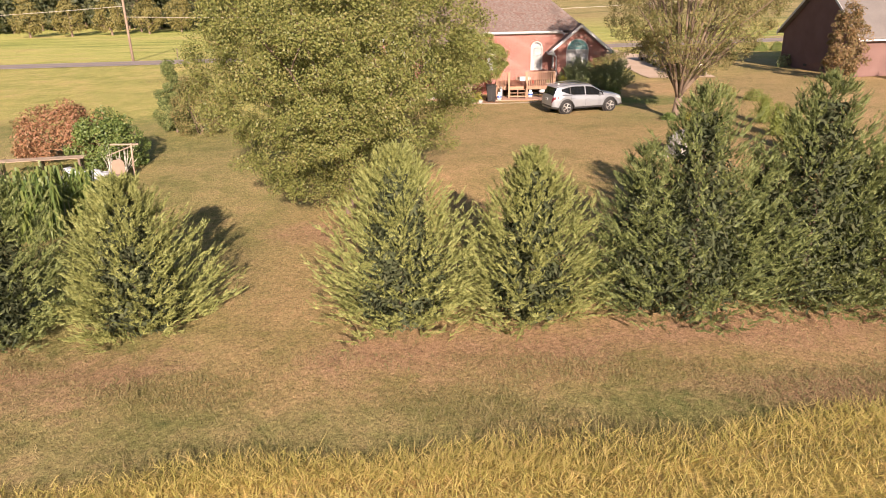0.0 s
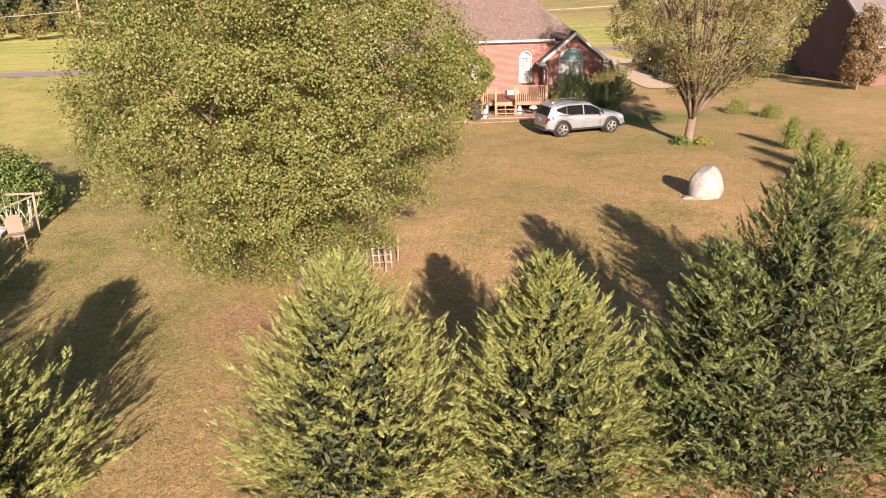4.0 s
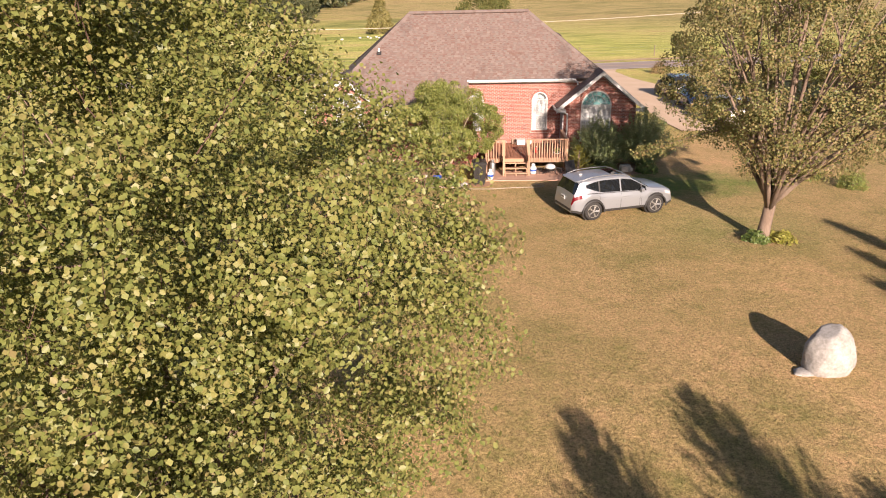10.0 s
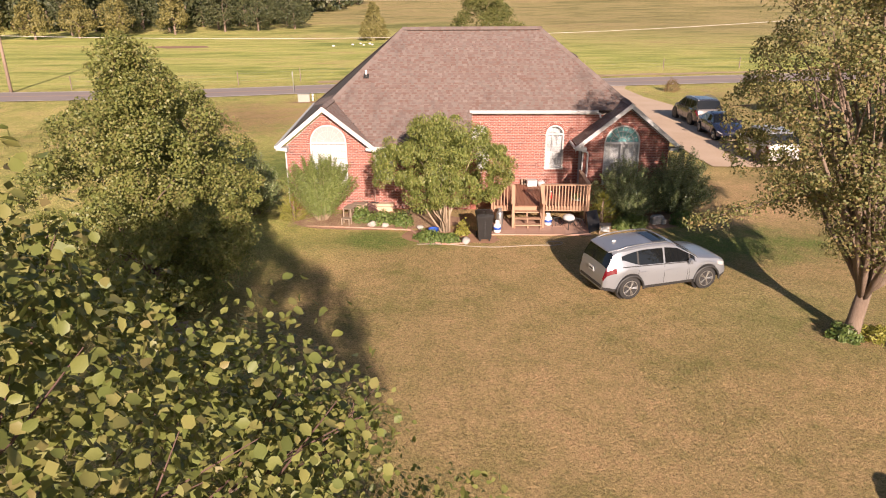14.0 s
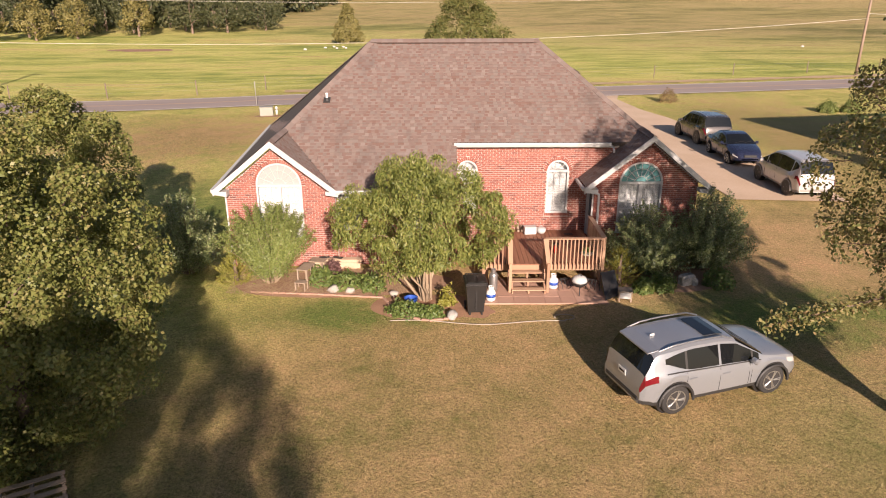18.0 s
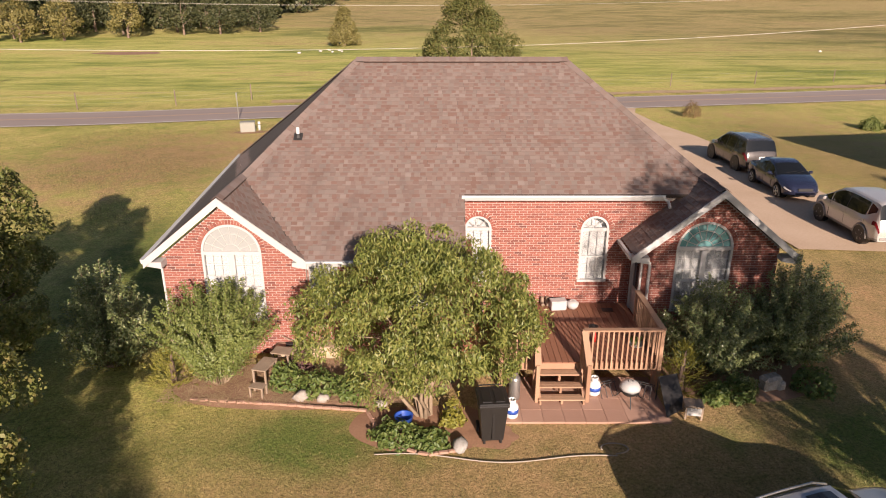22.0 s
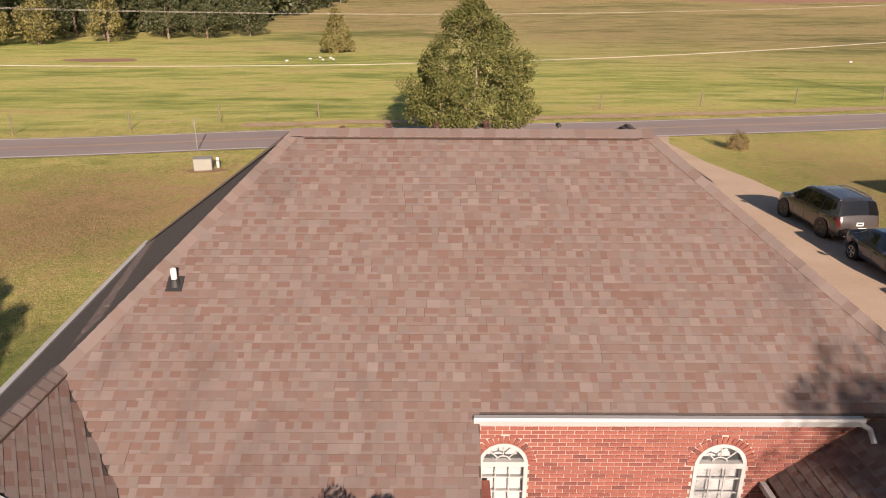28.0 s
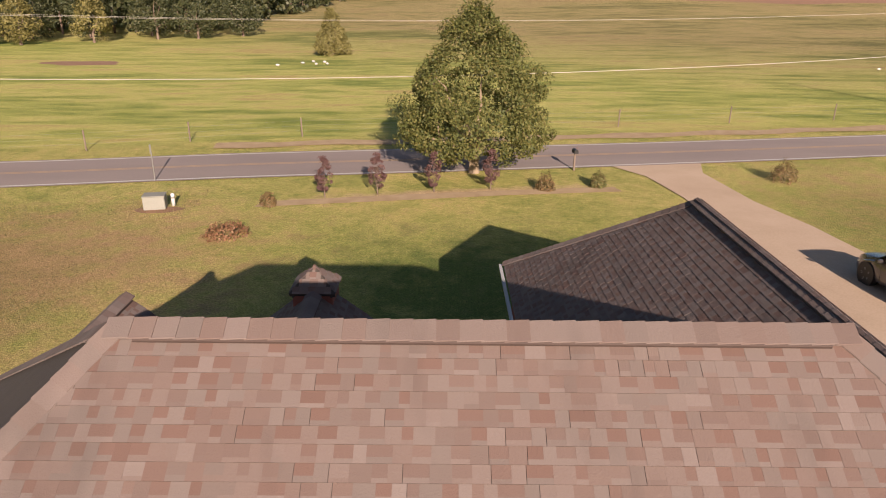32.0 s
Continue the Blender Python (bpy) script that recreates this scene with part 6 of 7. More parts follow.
            seg(key).add([a[j], b[j], b[j + 1], a[j + 1]], [(0, 1, 2, 3)])
    seg(("body", "")).add(rings[0], [tuple(range(n))]).add(rings[-1], [tuple(range(n - 1, -1, -1))])
    mats = {"body": paint, "side_window": m_carglass, "windshield": m_carglass, "rear_window": m_carglass, "headlight": m_lamp_clear, "tail_light": m_lamp_red, "sill_trim": cladding or m_trim, "pillar": m_trim}
    labels = {"side_window": "dark tinted side window", "windshield": "raked windshield", "rear_window": "tinted rear window", "headlight": "clear headlight lens", "tail_light": "red tail light", "sill_trim": "black plastic sill trim", "body": "painted metal body shell", "pillar": "black window pillar"}
    for (nm, _), g in groups.items():
        me = g.mesh(nm, mats[nm], False)
        bm = bmesh.new()
        bm.from_mesh(me)
        bmesh.ops.remove_doubles(bm, verts=bm.verts, dist=0.0005)
        bm.to_mesh(me)
        bm.free()
        me.shade_smooth()
        me.set_sharp_from_angle(angle=radians(24))
        part(nm, me, mats[nm], t, labels[nm])
    part("underbody", Geo().cbox((0, 0, 0.42), (L - 0.5, W * 1.5, 0.30), 0.05), m_black, t)
    # end details
    zb = 0.55
    part("front_grille", Geo().cbox((h - 0.005, 0, zb + 0.02), (0.05, W * 0.78, 0.14), 0.02), m_trim, t, "dark front grille")
    part("rear_bumper", Geo().cbox((-h + 0.06, 0, 0.44), (0.16, W * (1.24 + 0.40 * boxy), 0.16), 0.05), cladding or m_trim if trim else paint, t)
    part("front_bumper", Geo().cbox((h - 0.10, 0, 0.40), (0.20, W * 1.12, 0.16), 0.05), m_trim if trim else paint, t)
    plate = part("number_plate", Geo().cbox((-h - 0.012, 0, 0.82), (0.014, 0.30, 0.15), 0.004), m_plate, t, "plain pale number plate")
    part("plate_bar", Geo().box((-h - 0.021, 0, 0.82), (0.004, 0.2, 0.05)), m_navy, plate)
    # wheels
    for sx in (-1, 1):
        for sy in (-1, 1):
            wh = new("wheel")
            wh.parent = t
            c = (sx * ax, sy * (W - 0.11), wheel_r)
            prof = [(wheel_r * 0.66, -0.10), (wheel_r * 0.94, -0.105), (wheel_r, -0.075), (wheel_r, 0.075), (wheel_r * 0.94, 0.105), (wheel_r * 0.66, 0.10)]
            g = Geo().lathe(prof, (0, 0, 0), 26)
            mt = Matrix.Translation(c) @ Matrix.Rotation(math.pi / 2 * -sy, 4, "X")
            g.v = [tuple(mt @ Vector(p)) for p in g.v]
            part("tyre", g, m_rubber, wh, "black rubber tyre", True)
            g = Geo().lathe([(wheel_r * 0.60, 0.055), (wheel_r * 0.64, 0.11), (wheel_r * 0.69, 0.108), (wheel_r * 0.69, 0.04)], (0, 0, 0), 26)
            g.lathe([(wheel_r * 0.15, 0.05), (wheel_r * 0.15, 0.098), (wheel_r * 0.08, 0.108)], (0, 0, 0), 12)
            for k in range(5):
                for o in (-0.11, 0.11):
                    a = k * math.tau / 5 + o
                    d = Vector((math.cos(a), math.sin(a), 0))
                    g.tube([d * wheel_r * 0.1 + Vector((0, 0, 0.09)), d * wheel_r * 0.63 + Vector((0, 0, 0.098))], 0.017, 5)
            g.v = [tuple(mt @ Vector(p)) for p in g.v]
            part("rim", g, m_alloy, wh, "five-spoke alloy rim")
            arch = [(sx * ax + (wheel_r + 0.085) * math.cos(q), sy * (W + 0.004), 0.33 + (wheel_r + 0.085) * math.sin(q) * 0.97) for q in np.linspace(-0.05, math.pi + 0.05, 17)]
            if trim:
                part("wheel_arch", Geo().tube(arch, 0.032, 6), cladding or m_trim, t, "plastic wheel arch moulding")
            part("wheel_well", Geo().lathe([(wheel_r + 0.07, -0.20), (wheel_r + 0.07, 0.05)], (0, 0, 0), 20), m_black, t).matrix_local = Matrix.Translation((c[0], sy * (W - 0.2), 0.36)) @ Matrix.Rotation(math.pi / 2, 4, "X")
    for sy in (-1, 1):
        mx = ws[0] - 0.38
        part("door_mirror", Geo().cbox((mx, sy * (W + 0.09), zbelt(mx) + 0.08), (0.12, 0.20, 0.14), 0.04).box((mx, sy * (W - 0.0), zbelt(mx) + 0.03), (0.06, 0.12, 0.04)), paint, t)
        for p in pillars[:2]:
            x = p + 0.16 if p != pillars[-1] else p + 0.2
            part("door_handle", Geo().cbox((x, sy * (wid(x) + 0.012), zbelt(x) - 0.17), (0.20, 0.03, 0.035), 0.012), paint, t)
        for x in [p for p in pillars] + [ws[1] + 0.35]:
            z0, z1 = zlow(x) + 0.12, zbelt(x) - 0.01
            w = wid(x)
            part("door_seam", Geo().tube([(x, sy * (w * 0.992 + 0.001), z0), (x, sy * (w + 0.001), (z0 + z1) / 2), (x, sy * (w * 0.957 + 0.001), z1)], 0.006, 4), m_trim, t)
        if rails:
            pts = [(x, sy * wid(x) * 0.70, ztop(x) + (0.055 if i not in (0, 6) else 0.0)) for i, x in enumerate(np.linspace(rw[1] + 0.15, ws[1] - 0.05, 7))]
            part("roof_rail", Geo().tube(pts, 0.02, 6), m_alloy, t, "silver roof rail")
    # wipers and aerial
    part("wiper", Geo().tube([(ws[0] - 0.06, -0.35, ztop(ws[0] - 0.06) + 0.03), (ws[0] - 0.16, 0.15, ztop(ws[0] - 0.16) + 0.035)], 0.008, 4), m_black, t)
    part("wiper", Geo().tube([(ws[0] - 0.06, 0.15, ztop(ws[0] - 0.06) + 0.03), (ws[0] - 0.16, 0.55, ztop(ws[0] - 0.16) + 0.03)], 0.008, 4), m_black, t)
    return t


suv_top = [(-2.2, 0.74), (-2.19, 0.95), (-2.12, 1.06), (-1.90, 1.46), (-1.79, 1.535), (-0.9, 1.605), (-0.1, 1.595), (0.28, 1.53), (1.02, 1.10), (1.2, 1.065), (1.75, 0.985), (2.0, 0.90), (2.14, 0.77), (2.2, 0.55)]
suv_belt = [(-2.2, 0.72), (-2.12, 0.93), (-1.95, 1.03), (-1.5, 1.06), (-0.8, 1.03), (1.0, 0.97), (1.4, 0.95), (2.0, 0.82), (2.2, 0.50)]
silver = car("silver_suv", pose(5.53, -8.98, gh(5.5, -9), 0, 0, 18.4), 4.4, 0.91, 1.60, 2.68, suv_top, suv_belt, m_silver, "silver compact SUV with roof rails parked on the lawn", (-1.10, -0.20, 0.70), (1.02, 0.28), (-2.12, -1.90), 0.365, rails=True, quarter=0.30, dark=(-1.10, 0.70), boxy=0.72, blunt=0.8, wrap=True)
silver.scale = (0.955, 0.955, 0.955)
sr = Geo()
for (xa, za), (xb, zb) in (((-0.42, 1.622), (-0.10, 1.620)), ((-0.10, 1.620), (0.10, 1.586))):
    sr.slab([(xa, -0.44, za), (xb, -0.44, zb), (xb, 0.44, zb), (xa, 0.44, za)], (0, 0, 0.006))
part("sunroof", sr, m_carglass, silver, "dark glass sunroof panel")
part("spoiler", Geo().slab([(-1.99, -0.56, 1.475), (-1.70, -0.60, 1.54), (-1.70, 0.60, 1.54), (-1.99, 0.56, 1.475)], (0, 0, 0.03)), m_silver, silver, "body-coloured roof spoiler")
for sy in (-1, 1):
    line = [(x, sy * (0.91 * 0.948 + 0.008), float(np.interp(x, [p for p, _ in suv_belt], [q for _, q in suv_belt])) + 0.012) for x in np.linspace(-1.62, 0.92, 9)]
    part("window_trim", Geo().tube(line, 0.014, 5), m_trim, silver, "dark window line moulding")
part("roof_fin", Geo().cbox((-1.5, 0, 1.605), (0.13, 0.03, 0.06), 0.015), m_white, silver)
dark_suv = car("dark_suv", pose(15.75, 19.4, gh(15.75, 19.4) + 0.05, 0, 0, 94), 4.75, 0.93, 1.75, 2.8,
               [(-2.37, 0.8), (-2.34, 1.0), (-2.26, 1.14), (-2.05, 1.66), (-1.8, 1.72), (-0.6, 1.75), (0.1, 1.71), (0.35, 1.64), (1.1, 1.13), (1.35, 1.08), (1.9, 0.98), (2.2, 0.8), (2.37, 0.58)],
               [(-2.37, 0.78), (-2.2, 1.08), (1.1, 1.02), (2.37, 0.54)], m_gunmetal, "dark brown-gray SUV parked on the driveway", (-1.7, -1.1, -0.15, 0.7), (1.1, 0.35), (-2.26, -2.05), 0.36, rails=True, trim=False, boxy=1.0, dark=(-1.1, -0.15))
sedan = car("navy_sedan", pose(15.6, 14.1, gh(15.6, 14.1) + 0.05, 0, 0, -90), 4.5, 0.86, 1.45, 2.6,
            [(-2.25, 0.62), (-2.2, 0.86), (-1.9, 0.98), (-1.42, 1.03), (-0.78, 1.385), (-0.2, 1.44), (0.15, 1.41), (0.35, 1.36), (1.05, 0.98), (1.3, 0.95), (1.8, 0.84), (2.1, 0.72), (2.25, 0.52)],
            [(-2.25, 0.6), (-1.9, 0.92), (1.05, 0.90), (2.25, 0.48)], m_navy, "dark navy sedan facing the house on the driveway", (-0.98, -0.12, 0.75), (1.05, 0.33), (-1.42, -0.78), 0.31, trim=False)
van = car("champagne_minivan", pose(15.85, 8.05, gh(15.85, 8.0) + 0.05, 0, 0, 91), 4.5, 0.89, 1.74, 2.75,
          [(-2.25, 0.75), (-2.22, 1.02), (-2.15, 1.14), (-1.96, 1.64), (-1.75, 1.70), (-0.4, 1.735), (0.25, 1.69), (0.45, 1.62), (1.35, 1.12), (1.5, 1.05), (1.9, 0.93), (2.15, 0.74), (2.25, 0.55)],
          [(-2.25, 0.73), (-2.1, 1.04), (1.3, 0.98), (2.25, 0.5)], m_champagne, "silver-beige minivan parked at the driveway's end", (-1.45, -0.25, 0.78), (1.35, 0.45), (-2.15, -1.96), 0.32, boxy=1.0, dark=(-0.25,), cladding=m_gray)

# ---------------------------------------------------------------- deck, patio and things round the house
DZ = 0.73
deck = thing("timber_deck", (0, 0, 0), "red-brown stained timber deck with railings and steps", "deck")
X0, X1, Y0 = 0.85, 4.54, -3.24
bw = 0.142
x = X0
while x < X1 - 0.05:
    y0 = Y0 - 0.04 if 1.66 < x < 2.70 else Y0
    part("deck_board", Geo().cbox((x + bw / 2, (y0 - 0.03) / 2, DZ - 0.014), (bw - 0.007, -y0 - 0.03, 0.028), 0.004), m_deck, deck)
    x += bw
for a, s in (((2.7, Y0 + 0.02, DZ - 0.13), (3.7, 0.04, 0.19)), ((X0 + 0.02, -1.63, DZ - 0.13), (0.04, 3.16, 0.19)), ((X1, -2.13, DZ - 0.13), (0.04, 2.2, 0.19)), ((2.7, -1.4, DZ - 0.13), (3.6, 0.04, 0.19))):
    part("rim_joist", Geo().cbox(a, s, 0.004), m_cedar_wood, deck)


def rail_run(a, b, n, posts=(True, True), drop=0.16, out=0.04):
    """Railing from a to b (x, y, deck height at each), with n balusters."""
    a, b = Vector(a), Vector(b)
    d = b - a
    side = Vector((-d.y, d.x, 0)).normalized()
    for on, p in zip(posts, (a, b)):
        if on:
            part("post", Geo().cbox((p.x, p.y, (p.z + 0.85) / 2), (0.09, 0.09, p.z + 0.85), 0.008), m_cedar_wood, deck)
    up = Vector((0, 0, 0.82))
    part("top_rail", Geo().slab([a + up - side * 0.07, a + up + side * 0.07, b + up + side * 0.07, b + up - side * 0.07], (0, 0, 0.04)), m_cedar_wood, deck)
    for k in range(n):
        p = a + d * ((k + 0.75) / (n + 0.5)) - side * out
        part("baluster", Geo().box((p.x, p.y, p.z + (0.83 - drop) / 2), (0.036, 0.036, 0.83 + drop)), m_cedar_wood, deck)


rail_run((2.72, Y0 - 0.04, DZ), (4.52, Y0 - 0.04, DZ), 15)
rail_run((4.52, Y0 - 0.04, DZ), (4.52, -1.12, DZ), 16, (False, True), 0.0, 0.0)
rail_run((0.85, Y0 - 0.04, DZ), (1.64, Y0 - 0.04, DZ), 6)
rail_run((2.72, Y0 - 0.1, DZ - 0.02), (2.76, -3.86, 0.14), 5, (False, True), 0.0, 0.0)
rail_run((1.64, Y0 - 0.1, DZ - 0.02), (1.62, -3.86, 0.14), 4, (False, True), 0.0, 0.0)
for k in range(3):
    z = DZ - 0.02 - 0.185 * (k + 1) + 0.005
    y = Y0 - 0.04 - 0.235 * k
    for o in (0.0, 0.12):
        part("step_tread", Geo().cbox((2.18, y - 0.06 - o, z), (1.04, 0.115, 0.035), 0.005), m_cedar_wood, deck)
    part("step_bracket", Geo().box((2.18, y - 0.12, z - 0.09), (0.05, 0.2, 0.14)), m_cedar_wood, deck)
for sx in (1.69, 2.67):
    part("stringer", Geo().slab([(sx - 0.02, -3.22, DZ - 0.05), (sx - 0.02, -3.22, DZ - 0.36), (sx - 0.02, -3.75, 0.02), (sx - 0.02, -4.0, 0.02), (sx - 0.02, -4.0, 0.10)], (0.04, 0, 0)), m_cedar_wood, deck)
for px, py in ((0.95, -3.15), (4.46, -3.15), (2.66, -3.15), (4.5, -0.4), (0.95, -0.4)):
    part("post", Geo().cbox((px, py, DZ / 2 - 0.1), (0.09, 0.09, DZ), 0.006), m_cedar_wood, deck)

# patio of pavers
patio = tagged(new("patio"), "red-brown paver patio in front of the deck", "patio", kind="structure")
for i in range(8):
    for j in range(4):
        cx, cy = 0.99 + 0.462 * i, -4.42 + 0.462 * j
        part("paver", Geo().cbox((cx, cy, 0.026 + rnd.uniform(-0.002, 0.002)), (0.458, 0.458, 0.05), 0.004), m_patio, patio)
patch("planting_bed", (-3.6, -3.05), 3.9, 1.25, m_mulch, "mulched planting bed along the brick wall", "planting bed", lift=0.02, seed=12, wob=0.08)
patch("planting_bed", (-0.9, -4.75), 1.75, 1.0, m_dirt, "bare clay bed round the crape myrtle", "planting bed", lift=0.022, seed=13, wob=0.12)
patch("planting_bed", (6.6, -2.6), 2.5, 1.35, m_mulch, "bed of bare soil under the dark bushes", "planting bed", lift=0.018, seed=14, wob=0.1)
patch("bare_patch", (0.35, -5.05), 0.9, 0.5, m_dirt, "trodden bare clay by the wheelie bin", "bare soil", lift=0.016, seed=15)
# straw and fallen twigs in the bed
r = np.random.default_rng(210)
n = 2600
px, py = r.uniform(-7.0, -1.0, n), r.uniform(-3.95, -1.9, n)
d = r.uniform(0, math.pi, n)
ln = r.uniform(0.04, 0.16, n)
ux = np.stack([np.cos(d) * ln, np.sin(d) * ln, r.normal(0, 0.012, n)], 1)
sx = np.stack([-np.sin(d), np.cos(d), np.zeros(n)], 1) * 0.006
o = np.stack([px, py, 0.062 + r.uniform(0, 0.02, n)], 1)
v = np.stack([o - ux - sx, o - ux + sx, o + ux + sx, o + ux - sx], 1)
solid("straw_litter", fast_mesh("straw_litter", v.reshape(-1, 3), np.arange(4 * n).reshape(n, 4), m_straw), None, "loose straw and dry twigs strewn over the bed", "litter", kind="stuff")
# scalloped brick edging
edge = thing("brick_edging", (0, 0, 0), "curving row of low brick edging along the bed", "edging")
em = Geo().cbox((0, 0, 0), (0.20, 0.085, 0.055), 0.014).mesh("edging_brick", m_patio)
path = [(-6.3, -3.75), (-5.2, -3.85), (-4.2, -3.95), (-3.2, -4.08), (-2.2, -4.2), (-1.9, -4.9), (-1.5, -5.5), (-0.8, -5.75), (-0.2, -5.6)]
for a, b in zip(path, path[1:]):
    n = max(1, round(math.dist(a, b) / 0.215))
    for k in range(n):
        q = (k + 0.5) / n
        e = part("edging_brick", em, m_patio, edge)
        e.location = (a[0] + (b[0] - a[0]) * q, a[1] + (b[1] - a[1]) * q, 0.045)
        e.rotation_euler = (rnd.uniform(-0.06, 0.06), rnd.uniform(-0.08, 0.08), math.atan2(b[1] - a[1], b[0] - a[0]) + rnd.uniform(-0.06, 0.06))

# wheelie bin
wb = thing("wheelie_bin", (0.5, -5.12, 0.02, 0, 0, 4), "black wheeled rubbish bin with its lid closed", "bin")
part("body", Geo().add([(-0.22, -0.24, 0.08), (0.22, -0.24, 0.08), (0.22, 0.22, 0.08), (-0.22, 0.22, 0.08), (-0.29, -0.33, 0.96), (0.29, -0.33, 0.96), (0.29, 0.31, 0.96), (-0.29, 0.31, 0.96)],
     [(3, 2, 1, 0), (4, 5, 6, 7), (0, 1, 5, 4), (1, 2, 6, 5), (2, 3, 7, 6), (3, 0, 4, 7)]).cbox((0, -0.01, 0.945), (0.63, 0.69, 0.05), 0.015).box((0, -0.285, 0.52), (0.05, 0.05, 0.75)), m_black, wb)
part("lid", Geo().cbox((0, -0.02, 1.0), (0.63, 0.70, 0.055), 0.022).cbox((-0.13, -0.05, 1.032), (0.20, 0.48, 0.02), 0.008).cbox((0.13, -0.05, 1.032), (0.20, 0.48, 0.02), 0.008), m_black, wb, "ribbed black lid")
part("handle", Geo().tube([(-0.24, 0.33, 0.93), (-0.24, 0.42, 1.0), (0.24, 0.42, 1.0), (0.24, 0.33, 0.93)], 0.016, 6), m_black, wb)
for s in (-1, 1):
    q = Geo().lathe([(0.12, -0.025), (0.12, 0.025)], (0, 0, 0), 16)
    mt = Matrix.Translation((s * 0.26, 0.24, 0.12)) @ Matrix.Rotation(math.pi / 2, 4, "Y")
    q.v = [tuple(mt @ Vector(p)) for p in q.v]
    part("wheel", q, m_rubber, wb, smooth=True)
    part("foot", Geo().cbox((s * 0.17, -0.22, 0.05), (0.05, 0.05, 0.1), 0.006), m_black, wb)
# metal drums and gas bottles
for i, (x, y, r0, h, mt, lb) in enumerate(((1.12, -3.75, 0.13, 0.62, m_steel, "tall dull steel cylinder on the patio"), (1.0, -4.45, 0.14, 0.36, m_pvc, "white gas bottle beside the bin"), (2.98, -3.55, 0.15, 0.36, m_pvc, "white propane tank beside the steps"))):
    t = thing("gas_bottle", (x, y, 0.055), lb, "gas bottle", "cylinders on the patio")
    part("tank", Geo().lathe([(r0 * 0.75, 0), (r0 * 0.95, 0.03), (r0, 0.08), (r0, h - 0.1), (r0 * 0.85, h - 0.04), (r0 * 0.3, h)], n=18), mt, t, smooth=True)
    part("collar", Geo().lathe([(r0 * 0.55, h - 0.02), (r0 * 0.58, h + 0.09), (r0 * 0.50, h + 0.09), (r0 * 0.48, h - 0.02)], n=14), mt, t)
    if mt is m_pvc:
        part("label_band", Geo().lathe([(r0 + 0.003, h * 0.35), (r0 + 0.003, h * 0.62)], n=18), m_blue, t, "faded blue label", True)
    part("valve", Geo().cbox((0, 0, h + 0.04), (0.04, 0.04, 0.09), 0.008), m_steel, t)
# kettle with white lid on bent legs
k = thing("kettle_grill", (3.72, -3.85, 0.055), "small grill with a white domed lid on thin legs", "grill")
part("lid", Geo().lathe([(0.235, 0.34), (0.23, 0.40), (0.18, 0.475), (0.10, 0.51), (0.02, 0.52)], n=22), m_white, k, "white enamel dome lid", True)
part("bowl", Geo().lathe([(0.05, 0.17), (0.15, 0.20), (0.22, 0.28), (0.238, 0.34)], n=22), m_black, k, smooth=True)
for a in range(3):
    q = a * 2.094 + 0.4
    part("leg", Geo().tube([(0.14 * math.cos(q), 0.14 * math.sin(q), 0.25), (0.34 * math.cos(q), 0.34 * math.sin(q), 0.0)], 0.012, 6), m_black, k)
part("handle", Geo().tube([(-0.05, 0, 0.515), (-0.05, 0, 0.56), (0.05, 0, 0.56), (0.05, 0, 0.515)], 0.01, 6), m_black, k)
# folded wire stands
for i, (x, y, rz) in enumerate(((3.28, -3.5, 20), (4.12, -3.55, -30))):
    t = thing("wire_stand", (x, y, 0.055, 0, 0, rz), "tangle of a dark wire stand on the patio", "stand", "wire stands")
    for a in range(4):
        part("leg", Geo().tube([(-0.22 + 0.14 * a, -0.2, 0), (-0.2 + 0.13 * a, 0, 0.24 + 0.04 * (a % 2)), (-0.22 + 0.15 * a, 0.2, 0)], 0.009, 5), m_trim, t)
    part("shelf", Geo().tube([(-0.24, 0, 0.25), (0.24, 0, 0.25), (0.24, 0.1, 0.24), (-0.24, 0.1, 0.24)], 0.009, 5), m_trim, t)
# black covered cart and the pale wooden crate on wheels
t = thing("black_screen", (4.66, -3.72, 0.02, 0, 0, 0), "black fabric panel leaning beside the deck", "screen")
part("panel", Geo().slab([(-0.27, -0.78, 0.03), (0.24, -0.48, 0.10), (0.10, -0.08, 0.70), (-0.30, -0.10, 0.62)], (0, 0.02, 0.02)), m_black, t)
part("frame", Geo().tube([(-0.30, -0.06, 0.0), (-0.31, -0.08, 0.63), (0.11, -0.06, 0.71), (0.13, -0.04, 0.0)], 0.014, 6), m_trim, t)
t = thing("wooden_crate", (4.98, -4.38, 0.02, 0, 0, -8), "pale wooden crate on short legs", "crate")
part("top", Geo().cbox((0, 0, 0.33), (0.40, 0.34, 0.03), 0.006), m_old_wood, t)
for sx in (-1, 1):
    for sy in (-1, 1):
        part("leg", Geo().box((sx * 0.17, sy * 0.14, 0.16), (0.04, 0.04, 0.32)), m_old_wood, t)
part("panel", Geo().box((0, -0.155, 0.2), (0.30, 0.02, 0.18)), m_white, t)
part("panel", Geo().box((0, 0.155, 0.2), (0.30, 0.02, 0.18)), m_white, t)
